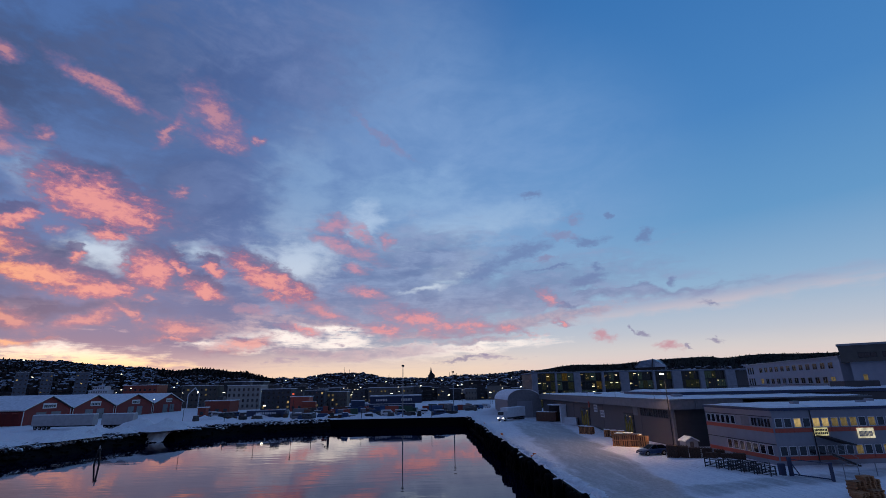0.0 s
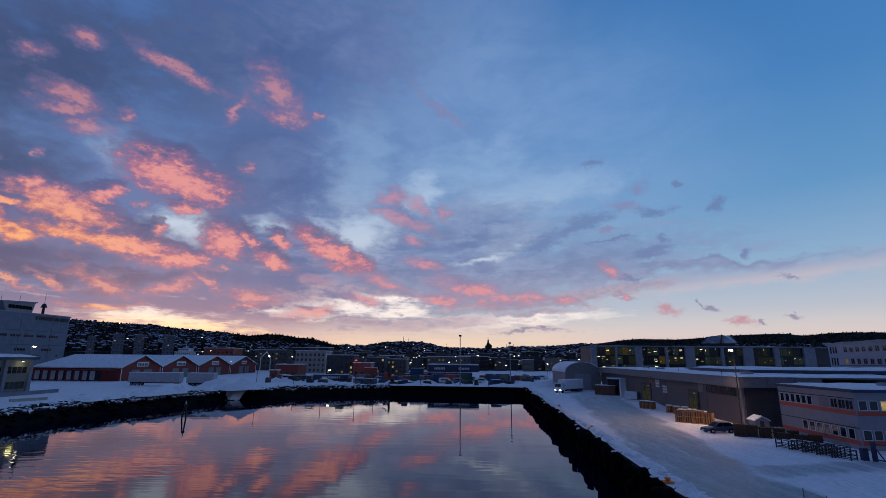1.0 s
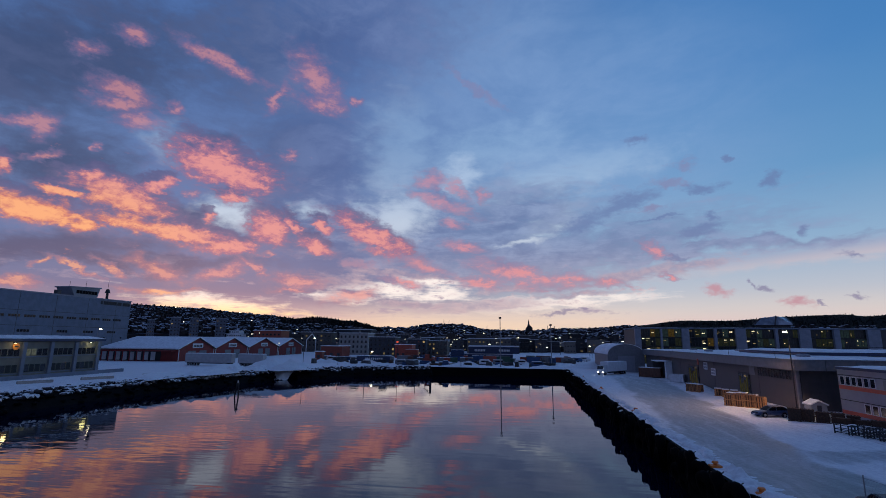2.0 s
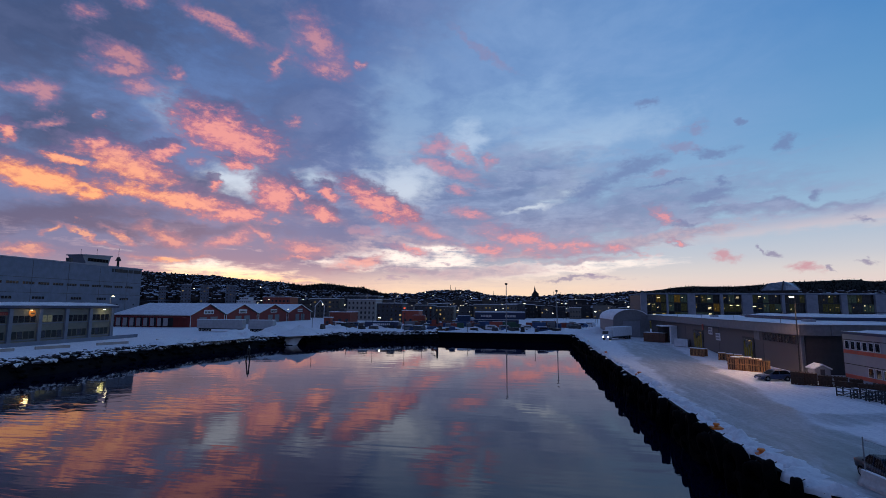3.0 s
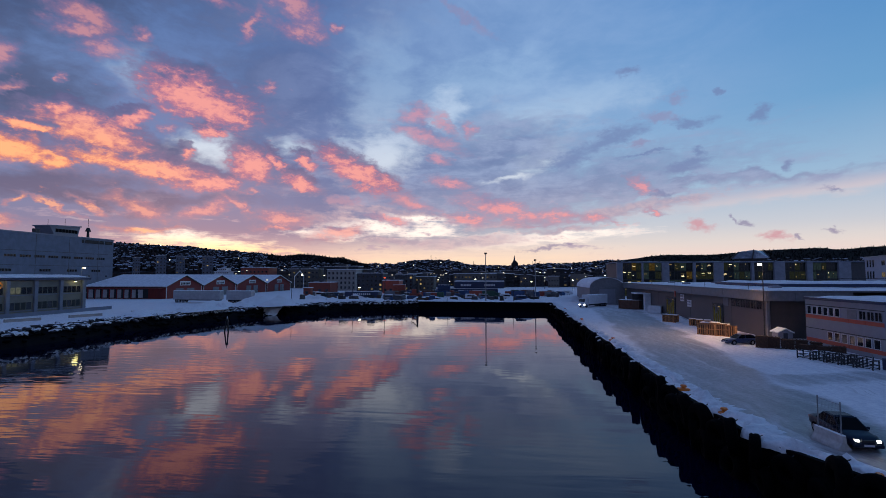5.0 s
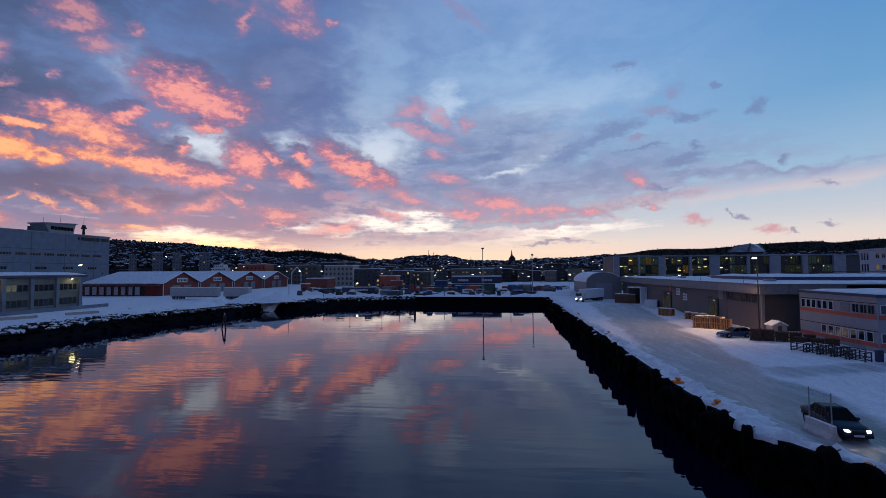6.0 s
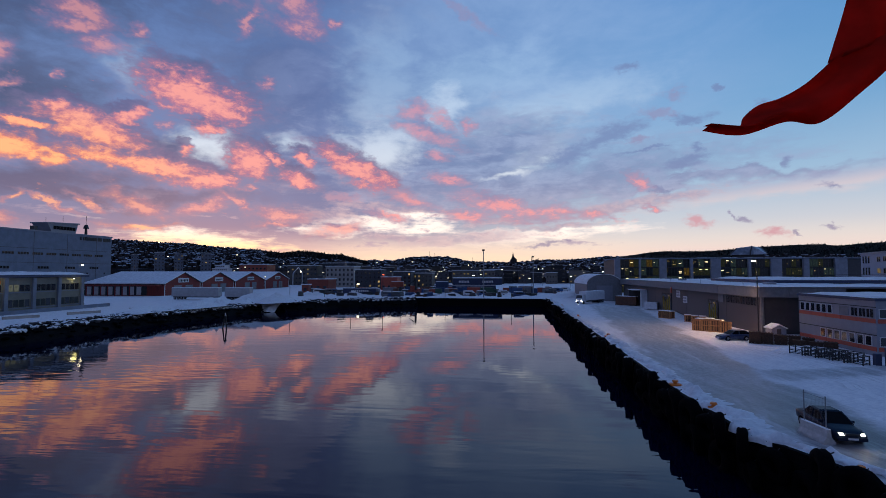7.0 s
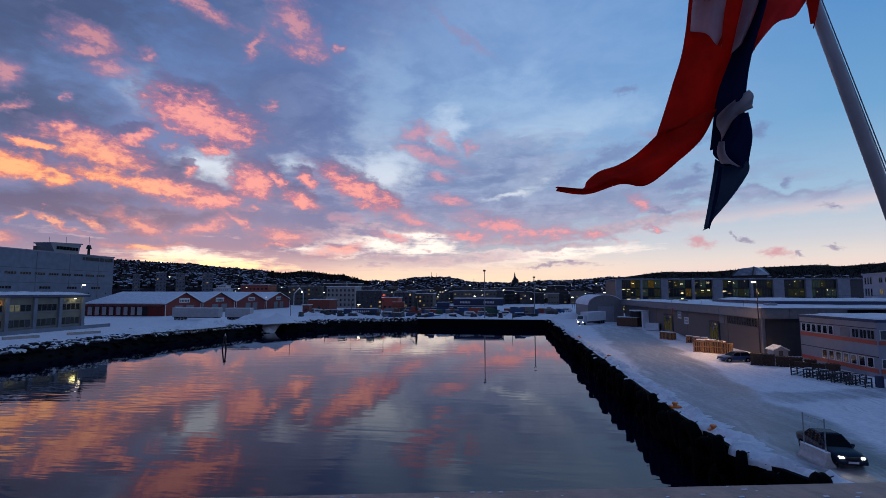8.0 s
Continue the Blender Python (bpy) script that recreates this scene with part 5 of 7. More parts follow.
def trailer(x0, x1, y, label):
    t = thing("semi_trailer", label, "trailer", x0, y, group="parked trailers")
    L = x1 - x0
    part("box", Shape().box(0, L, 0, 2.6, 1.1, 4.2, b=0.06), "trailer_side", t, "pale grey box body")
    part("chassis", Shape().box(0.4, L - 0.4, 0.5, 2.1, 0.75, 1.08), "dark_steel", t)
    part("snow_cover", Shape().box(0.05, L - 0.05, 0.05, 2.55, 4.204, 4.38, b=0.06), "roof_snow", t)
    for i in range(int(L / 1.2)):
        part("rib", Shape().box(0.5 + 1.2 * i, 0.53 + 1.2 * i, -0.012, 0.0, 1.15, 4.1), "trailer_side", t)
    for k in range(3):
        wheel(t, 1.2 + 1.3 * k, 0.35, 0.5, 0.5, 0.3, 0)
        wheel(t, 1.2 + 1.3 * k, 2.25, 0.5, 0.5, 0.3, 0)
    for yy in (0.6, 1.9):
        part("leg", Shape().box(L - 2.6, L - 2.4, yy, yy + 0.15, 0.0, 0.8), "dark_steel", t)
    return t


trailer(-118.3, -100.3, 161.5, "long white box trailer parked on the snow")
trailer(-97.6, -88.2, 161.2, "short white box trailer parked behind a snow heap")


M["beam"] = surface("pale_beam_concrete", (0.42, 0.37, 0.33), 0.8, vary=0.15, grain=2.0, stain=0.4, bump=0.1)


def beam(x, y, L, rz):
    t = solid("concrete_beam", Shape().box(-L / 2, L / 2, -0.35, 0.35, 0, 0.62, b=0.08), "beam", "long pale concrete beam lying on the snowy bank", "concrete beam", "beams along the bank")
    t.matrix_basis = pose(x, y, 0.0, 0, 0, rz)
    c = Shape().box(-L / 2 + 0.05, L / 2 - 0.05, -0.3, 0.3, 0.622, 0.75, b=0.05)
    part("snow_cover", c, "snow", t)


for x, y, L, rz in ((-104.5, 84, 3.0, 60), (-102, 92, 6.2, 65), (-98.5, 104, 6.8, 66), (-94.5, 117, 5.5, 70), (-104, 74, 6, 65)):
    beam(x, y, L, rz)
solid("low_wall", Shape().box(-113.6, -113.0, 58, 128, 0, 0.9), "concrete", "low pale concrete wall before the waterside office", "wall", kind="structure")


# ================= lamps and masts =================
def street_lamp(x, y, h, arm=1.2, face=0.0, glow="lamp", head=0.32, pole="steel", label="tall steel street lamp with a glowing head", z=0.0):
    t = thing("street_lamp", label, "street lamp", x, y, z, face, group="street lamps")
    r = max(0.07, h * 0.009)
    part("pole", Shape().tube((0, 0, 0), (0, 0, h), r, r * 0.6, 8), pole, t)
    if arm:
        part("arm", Shape().tube((0, 0, h - 0.1), (-arm, 0, h + 0.15), r * 0.55, sides=6), pole, t)
    k = part("head", Shape().box(-arm - head * 2.2, -arm + head * 0.4, -head * 0.8, head * 0.8, h + 0.04, h + 0.28, b=0.05), "dark_steel", t)
    part("glass", Shape().box(-arm - head * 2, -arm + head * 0.2, -head * 0.7, head * 0.7, h - 0.1 - head * 0.4, h + 0.035), glow, k)
    return t


street_lamp(39.6, 79.6, 11.6, 0.2, 0, "lamp", 0.22, "dark_steel")


def bulb(x, y, z, watts, colour, size=0.15):
    """The light that a lamp of the place gives."""
    l = new("lamp_light", bpy.data.lights.new("lamp_light", "POINT"))
    l.data.energy, l.data.color, l.data.shadow_soft_size = watts, colour, size
    l.location = (x, y, z)


l = new("lamp_light", bpy.data.lights.new("lamp_light", "SPOT"))
l.data.energy, l.data.color, l.data.shadow_soft_size, l.data.spot_size, l.data.spot_blend = 5200.0, (1.0, 0.56, 0.27), 0.2, radians(150), 1.0
l.matrix_world = look((39.2, 79.4, 11.0), (28.0, 82.0, 0.0))
bulb(-117.6, 100.5, 7.7, 50.0, (1.0, 0.72, 0.3), 0.45)
bulb(-117.6, 121.4, 7.7, 55.0, (1.0, 0.85, 0.3), 0.6)
street_lamp(-127.3, 132.3, 12.2, 0.6, 180, "lamp", 0.3, label="street lamp beside the waterside office")
for x, y, h, g in ((-6.0, 186.2, 18.2, "steel"), (14.8, 212.1, 16.4, "steel")):
    t = thing("light_mast", "thin tall floodlight mast, unlit", "mast", x, y, 0.0, group="masts")
    part("pole", Shape().tube((0, 0, 0), (0, 0, h), 0.24, 0.13, 8), g, t)
    part("lamp_head", Shape().box(-0.5, 0.5, -0.2, 0.2, h - 0.2, h + 0.45, b=0.05), "dark_steel", t)
for x, y, h in ((-137, 322, 10), (-124, 330, 10), (-104, 318, 9.5), (-98, 312, 9.0), (-110, 360, 17), (-45, 310, 9), (-12, 250, 8), (54, 330, 5.5), (4, 390, 12), (33, 390, 12),
                (64, 300, 10), (-62, 210, 4.5), (-25, 420, 16), (20, 300, 6), (45, 300, 7)):
    street_lamp(x, y, h, 0.8, 0, "lamp_far", 0.42, "dark_steel", "distant street lamp glowing over the town")
t = street_lamp(-62.5, 256, 8.6, 0.0, 0, "red_light", 0.5, "dark_steel", "pole with a red signal light")
for x, y, h in ((-83.5, 184, 9.0), (-58.0, 183, 6.5), (-45.2, 183, 6.8), (-38.0, 182, 4.2), (-20.5, 181.5, 3.0), (4.5, 182.5, 4.4), (-68.0, 181, 3.6)):
    t = thing("dark_pole", "thin dark pole at the head of the basin", "pole", x, y, 0.0, group="poles at the basin head")
    part("post", Shape().tube((0, 0, 0), (0, 0, h), 0.1, 0.07, sides=8), "dark_steel", t)
    if h > 6:
        part("lamp_head", Shape().box(-0.45, 0.2, -0.14, 0.14, h - 0.05, h + 0.14, b=0.03), "dark_steel", t)


# ================= vehicles =================
def car(name, label, x, y, rz, paint="car_blue", lights=False, hatch=False, snow=False):
    """A car that faces -y before it is turned; its origin lies between the wheels on the ground."""
    t = thing(name, label, "car", x, y, 0.0, rz)
    # half widths and heights along the body, nose first
    st = [(-2.18, 0.70, 0.35, 0.55), (-2.1, 0.80, 0.26, 0.66), (-1.6, 0.84, 0.22, 0.78), (-0.85, 0.86, 0.2, 0.88), (0.0, 0.87, 0.2, 0.92), (1.0, 0.86, 0.2, 0.95),
          (1.7, 0.84, 0.24, 0.97), (2.1, 0.78, 0.3, 0.94), (2.2, 0.72, 0.4, 0.85)]
    se = lambda c: math.copysign(abs(c) ** 0.45, c)
    ring = lambda y, w, a, b: [(w * se(math.cos(k)), y, (a + b) / 2 + (b - a) / 2 * se(math.sin(k))) for k in (2 * math.pi * (i + 0.5) / 20 for i in range(20))]
    part("body", Shape().loft([ring(*q) for q in st]), paint, t, smooth=True)
    for sx in (-1, 1):
        for yy in (-1.35, 1.3):
            part("wheel_arch", Shape().tube((0.6 * sx, yy, 0.33), (0.872 * sx, yy, 0.33), 0.38, sides=16), "dark_steel", t)
    back = 2.0 if hatch else 1.35
    roof0, roof1 = -0.15, (1.45 if hatch else 0.85)
    g = lambda y, w, z: [(-w, y, z), (w, y, z)]
    cab = [[(-0.74, -1.0, 0.86), (0.74, -1.0, 0.86), (0.74, back, 0.92), (-0.74, back, 0.92)], [(-0.58, roof0, 1.36), (0.58, roof0, 1.36), (0.56, roof1, 1.38), (-0.56, roof1, 1.38)]]
    part("cabin_glass", Shape().loft(cab), "car_glass", t, "dark car windows")
    part("roof", Shape().loft([[(-0.6, roof0 - 0.04, 1.35), (0.6, roof0 - 0.04, 1.35), (0.58, roof1 + 0.04, 1.37), (-0.58, roof1 + 0.04, 1.37)], [(-0.5, roof0 + 0.1, 1.43), (0.5, roof0 + 0.1, 1.43), (0.48, roof1 - 0.1, 1.44), (-0.48, roof1 - 0.1, 1.44)]]), paint, t)
    for sx in (-1, 1):
        for a, b2 in (((0.745 * sx, -1.0, 0.86), (0.59 * sx, roof0, 1.37)), ((0.75 * sx, 0.35, 0.9), (0.6 * sx, 0.4, 1.38)), ((0.745 * sx, back, 0.92), (0.57 * sx, roof1, 1.38))):
            part("pillar", Shape().tube(a, b2, 0.035, sides=6), paint, t)
        part("mirror", Shape().box(0.86 * sx - 0.1, 0.86 * sx + 0.1, -0.78, -0.66, 0.86, 1.0, b=0.03), paint, t)
        wheel(t, 0.8 * sx, -1.35, 0.31, 0.31, 0.2)
        wheel(t, 0.8 * sx, 1.3, 0.31, 0.31, 0.2)
        h = part("headlight", Shape().loft([[(0.44 * sx, -2.15, 0.53), (0.66 * sx, -2.08, 0.53), (0.66 * sx, -2.06, 0.66), (0.44 * sx, -2.13, 0.66)], [(0.44 * sx, -2.24, 0.55), (0.64 * sx, -2.19, 0.55), (0.64 * sx, -2.17, 0.64), (0.44 * sx, -2.22, 0.64)]]), "headlight" if lights else "glass", t, "bright headlight" if lights else "")
        part("tail_light", Shape().box(0.6 * sx - 0.14, 0.6 * sx + 0.14, 2.16, 2.22, 0.66, 0.82), "orange", t)
    part("bumper", Shape().box(-0.76, 0.76, -2.26, -2.1, 0.26, 0.46, b=0.04), paint, t)
    part("number_plate", Shape().box(-0.26, 0.26, -2.28, -2.262, 0.32, 0.43), "white", t, "white number plate with bars")
    part("grille", Shape().box(-0.36, 0.36, -2.24, -2.16, 0.54, 0.66), "dark_steel", t)
    if snow:
        part("snow_cover", Shape().box(-0.55, 0.55, roof0, roof1, 1.44, 1.56, b=0.05), "snow", t)
    return t


M["car_hatch"] = surface("blue_hatchback_paint", (0.02, 0.045, 0.13), 0.35, 0.0, vary=0.15, grain=8.0, bump=0.0)
car("saloon_car", "dark blue saloon car with lit headlights on the icy lane", 19.75, 32.5, -4, "car_blue", True)
for sx in (-0.55, 0.55):
    l = new("headlight_beam", bpy.data.lights.new("headlight_beam", "SPOT"))
    l.data.energy, l.data.color, l.data.shadow_soft_size, l.data.spot_size, l.data.spot_blend = 15.0, (1.0, 0.72, 0.4), 0.05, radians(70), 0.9
    l.matrix_world = look((19.6 + sx, 30.22, 0.6), (19.4 + sx, 25.5, -0.4))
car("hatchback_car", "small dark blue hatchback parked by the warehouse crates", 33.5, 74.3, -82, "car_hatch", False, True)


def truck(x, y, rz):
    t = thing("box_truck", "white box truck with lit headlights on the quay road", "truck", x, y, 0.0, rz)
    part("cab", Shape().loft([[(-1.15, -4.2, 0.6), (1.15, -4.2, 0.6), (1.15, -2.3, 0.6), (-1.15, -2.3, 0.6)], [(-1.15, -4.25, 1.7), (1.15, -4.25, 1.7), (1.15, -2.3, 1.7), (-1.15, -2.3, 1.7)], [(-1.1, -3.95, 2.9), (1.1, -3.95, 2.9), (1.1, -2.3, 2.9), (-1.1, -2.3, 2.9)]]), "white", t)
    part("windscreen", Shape().loft([[(-1.0, -4.27, 1.75), (1.0, -4.27, 1.75), (1.0, -4.2, 1.75), (-1.0, -4.2, 1.75)], [(-0.95, -4.05, 2.65), (0.95, -4.05, 2.65), (0.95, -3.95, 2.65), (-0.95, -3.95, 2.65)]]), "glass", t)
    part("box", Shape().box(-1.25, 1.25, -2.1, 9.4, 1.0, 3.7, b=0.05), "tarp", t, "white box body")
    part("chassis", Shape().box(-0.8, 0.8, -4.0, 9.0, 0.5, 0.95), "dark_steel", t)
    part("snow_cover", Shape().box(-1.2, 1.2, -2.05, 9.35, 3.704, 3.82, b=0.05), "roof_snow", t)
    for sx in (-1, 1):
        part("headlight", Shape().box(0.85 * sx - 0.2, 0.85 * sx + 0.2, -4.32, -4.24, 0.75, 1.0), "headlight", t, "bright headlight")
        for yy in (-3.3, 5.8, 7.1, 8.4):
            wheel(t, 1.0 * sx, yy, 0.5, 0.5, 0.3)


truck(27.0, 154.5, -40)


# ================= yard clutter =================
def slat_crate(x, y, w, d, h, rz=0.0, z=0.0, label="slatted wooden crate stacked with cut timber", snow=True, group="wooden crates by the warehouse", mat="wood"):
    t = thing("timber_crate", label, "crate", x, y, z, rz, group=group)
    # dark core: shade between the slats, put into the colour
    part("core", Shape().box(-w / 2 + 0.07, w / 2 - 0.07, -d / 2 + 0.07, d / 2 - 0.07, 0.12, h - 0.05), "dark_wood", t)
    n = max(3, int(w / 0.32))
    for i in range(n):
        q = -w / 2 + w * (i + 0.5) / n
        for yy in (-d / 2, d / 2 - 0.05):
            part("slat", Shape().box(q - 0.09, q + 0.09, yy, yy + 0.05, 0.1, h), mat, t)
    m = max(3, int(d / 0.32))
    for i in range(m):
        q = -d / 2 + d * (i + 0.5) / m
        for xx in (-w / 2, w / 2 - 0.05):
            part("slat", Shape().box(xx, xx + 0.05, q - 0.09, q + 0.09, 0.1, h), mat, t)
    for zz in (0.0, h * 0.5, h - 0.12):
        part("rail", Shape().box(-w / 2 - 0.03, w / 2 + 0.03, -d / 2 - 0.03, -d / 2, zz, zz + 0.12), mat, t)
    if snow:
        part("snow_cover", Shape().box(-w / 2, w / 2, -d / 2, d / 2, h, h + 0.12, b=0.05), "snow", t)
    return t


# colour of dark timber goods, and of the painted shade inside crates
M["dark_wood"] = surface("dark_and_shaded_timber", (0.08, 0.045, 0.03), 0.9, vary=0.4, grain=5.0, bump=0.2)
for k, (dx, dy) in enumerate(((-0.2, 0.2), (0.9, -0.7), (2.0, -1.6), (3.1, -2.5), (0.7, 1.3), (1.8, 0.4), (2.9, -0.5))):
    slat_crate(33.2 + dx, 85.4 + dy, 1.36, 1.3, 1.75 + 0.1 * (k % 3), -39, snow=k > 3, label="slatted wooden crate of firewood, warm-lit from the doorway")
for x, y in ((37.0, 100.5), (37.6, 98.6), (38.6, 97.4)):
    slat_crate(x, y, 1.2, 1.2, 1.3, -20, label="small slatted timber crate beside the warehouse")
slat_crate(35.2, 107.2, 3.2, 1.2, 1.5, -55, label="long slatted timber rack with snow on top")


def pallet(x, y, z, rz, mesh=[]):
    if not mesh:
        s = Shape()
        for i in range(5):
            s.box(-0.6, 0.6, -0.4 + 0.175 * i, -0.4 + 0.175 * i + 0.1, 0.122, 0.144)
        for q in (-0.55, -0.07, 0.41):
            s.box(q, q + 0.14, -0.4, 0.4, 0.022, 0.12)
            s.box(q, q + 0.14, -0.4, 0.4, 0.0, 0.02)
        mesh.append(s.mesh("pallet", mats_of("wood")))
    ob = tagged(new("pallet", mesh[0]), "weathered brown wooden pallet in a stack", "pallet", "stacked pallets")
    ob.matrix_basis = pose(x, y, z, 0, 0, rz)


rnd = random.Random(77)
for x, y, n, rz in ((38.0, 45.2, 9, 12), (39.4, 45.6, 11, 8), (40.6, 46.4, 8, 15), (37.3, 44.2, 4, 20), (38.7, 44.2, 5, 5)):
    for i in range(n):
        pallet(x + rnd.uniform(-0.05, 0.05), y + rnd.uniform(-0.05, 0.05), 0.146 * i, rz + rnd.uniform(-3, 3))


def build_rack(x, y, rz):
    t = thing("steel_rack", "dark welded steel stacking rack standing on the snow", "rack", x, y, 0.0, rz, group="stacking racks")
    for a in (-0.9, 0.9):
        for b in (-0.5, 0.5):
            part("post", Shape().box(a - 0.05, a + 0.05, b - 0.05, b + 0.05, 0, 1.0), "dark_steel", t)
    for z in (0.12, 0.45, 0.9):
        part("bar", Shape().box(-0.9, 0.9, -0.55, -0.5, z, z + 0.07).box(-0.9, 0.9, 0.5, 0.55, z, z + 0.07).box(-0.95, -0.9, -0.5, 0.5, z, z + 0.07).box(0.9, 0.95, -0.5, 0.5, z, z + 0.07), "dark_steel", t)


for i in range(5):
    build_rack(35.4 + 0.55 * i, 62.2 - 1.45 * i, -65)
for i in range(3):
    build_rack(37.4 + 0.6 * i, 61.6 - 1.5 * i, -65)
for x, y, w, h, lab, m in ((34.9, 71.2, 1.4, 1.6, "dark netted pallet cage with scrap", "dark_wood"), (36.3, 70.9, 1.4, 1.5, "dark timber cage full of scrap", "dark_wood"), (37.7, 70.3, 1.5, 1.3, "dark timber cage full of scrap", "dark_wood"),
                           (39.0, 69.6, 1.4, 1.3, "dark timber cage full of scrap", "dark_wood"), (40.4, 69.0, 1.3, 1.1, "low dark timber cage", "dark_wood"), (38.4, 67.6, 1.4, 1.0, "low dark timber cage", "dark_wood"), (40.0, 66.8, 1.4, 0.9, "low dark timber cage", "dark_wood"), (41.2, 66.0, 1.4, 1.0, "low dark timber cage", "dark_wood")):
    slat_crate(x, y, w, 1.2, h, -30, label=lab, snow=False, group="dark cages by the office", mat=m)


def build_hut():
    t = thing("garden_hut", "small grey wooden hut with a snowy gable roof", "hut", 41.2, 78.0)
    t.scale = (0.72, 0.72, 0.72)
    part("wall", Shape().prism([(-1.4, 0), (-1.4, 1.9), (0, 2.6), (1.4, 1.9), (1.4, 0)], "y", -1.2, 1.2), "panel", t)
    for a, b in (((-1.6, 1.82), (0, 2.66)), ((0, 2.66), (1.6, 1.82))):
        part("roof", Shape().prism([a, b, (b[0], b[1] + 0.22), (a[0], a[1] + 0.2)], "y", -1.5, 1.5), "snow", t, "snow-covered roof slope")
    part("door", Shape().box(-0.4, 0.4, -1.25, -1.2, 0.1, 1.8), "dark_clad", t)


build_hut()


def build_gate():
    t = thing("yard_gate", "dark blue steel gate frame standing in the snow", "gate", 39.9, 55.4)
    dx, dy = 1.65, -3.6
    part("post", Shape().box(-0.16, 0.16, -0.16, 0.16, 0, 1.9), "navy_edge", t)
    part("post", Shape().box(dx - 0.12, dx + 0.12, dy - 0.12, dy + 0.12, 0, 1.8), "navy_edge", t)
    part("lower_rail", Shape().tube((0, 0, 0.18), (dx, dy, 0.18), 0.07, sides=6), "navy_edge", t)
    part("upper_rail", Shape().tube((0, 0, 1.7), (dx, dy, 1.7), 0.04, sides=6), "navy_edge", t)
    part("brace", Shape().tube((0, 0, 1.6), (0.35, -0.75, 0.2), 0.06, sides=6), "navy_edge", t)
    part("control_box", Shape().box(-0.9, -0.3, 0.3, 0.8, 0, 1.2, b=0.04), "navy_edge", t, "dark blue control box")


build_gate()
for x, y in ((38.6, 56.9), (43.5, 52.5), (46.0, 53.5), (48.5, 54.0), (51, 55)):
    t = thing("marker_post", "thin grey fence post in the snow", "post", x, y, 0.0, group="yard fence posts")
    part("post", Shape().tube((0, 0, 0), (0, 0, 1.5), 0.045, sides=6), "steel", t)


def build_barrier():
    t = thing("fence_barrier", "pale concrete barrier block carrying a steel mesh fence panel", "barrier", 18.3, 31.4, 0.0, 97)
    L = 2.05
    prof = [(-0.3, 0), (-0.3, 0.16), (-0.13, 0.4), (-0.1, 0.8), (0.1, 0.8), (0.13, 0.4), (0.3, 0.16), (0.3, 0)]
    part("block", Shape().prism(prof, "x", -L / 2, L / 2), "white_concrete", t)
    for x in (-L / 2 + 0.18, L / 2 - 0.18):
        part("foot", Shape().box(x - 0.22, x + 0.22, -0.34, 0.34, 0, 0.14), "white_concrete", t)
    for x in (-L / 2 + 0.2, L / 2 - 0.2):
        part("post", Shape().tube((x, 0, 0.7), (x, 0, 2.65), 0.035, sides=8), "steel", t)
    part("top_rail", Shape().tube((-L / 2 + 0.2, 0, 2.5), (L / 2 - 0.2, 0, 2.5), 0.015, sides=6), "steel", t)
    for i in range(1, 16):
        x = -L / 2 + 0.2 + (L - 0.4) * i / 16
        part("wire", Shape().tube((x, 0, 0.82), (x, 0, 2.5), 0.003, sides=4), "steel", t)
    part("snow_cover", Shape().box(-L / 2, L / 2, -0.09, 0.09, 0.8, 0.84), "snow", t)


M["white_concrete"] = surface("pale_concrete", (0.5, 0.48, 0.47), 0.85, vary=0.15, grain=4.0, stain=1.0, bump=0.2)
build_barrier()


def container(x, y, L, mat, label, z=0.0, rz=0.0, h=2.6, group="shipping containers", snow=True):
    t = thing("shipping_container", label, "container", x, y, z, rz, group=group)
    s = Shape()
    n = int(L / 0.5)
    side = []
    for i in range(n):
        q = L * i / n
        side += [(q, 0.0), (q + 0.12, 0.05), (q + 0.25, 0.05), (q + 0.37, 0.0)]
    out = side + [(L, 0.0), (L, 2.4), (0, 2.4)]
    part("box", s.prism(out, "z", 0.12, h), mat, t)
    for a in (0, L - 0.16):
        part("corner_post", Shape().box(a, a + 0.16, -0.03, 0.12, 0, h), mat, t)
    if snow:
        part("snow_cover", Shape().box(0.04, L - 0.04, 0.06, 2.36, h + 0.004, h + 0.15, b=0.05), "roof_snow", t)
    return t


# goods beside the warehouse
container(34.2, 147.5, 6.0, "box_rust", "rust-brown container with its doors towards the yard", 0, -35, 2.6)
t = thing("loading_shelter", "tall pale sheeted loading shelter against the warehouse", "shelter", 38.6, 141.5)
part("side_wall", Shape().box(1.0, 2.6, -1.2, 0.0, 0, 4.6), "tarp", t)
part("roof", Shape().box(-1.2, 2.6, -1.4, 4.4, 4.6, 4.85), "roof_snow", t, "snow-topped shelter roof")
part("back_wall", Shape().box(-1.0, 2.6, 4.0, 4.2, 0, 4.6), "dark_clad", t)
container(37.6, 131.2, 3.2, "tarp", "low wrapped stack of pale goods", 0, -30, 1.9, snow=False)

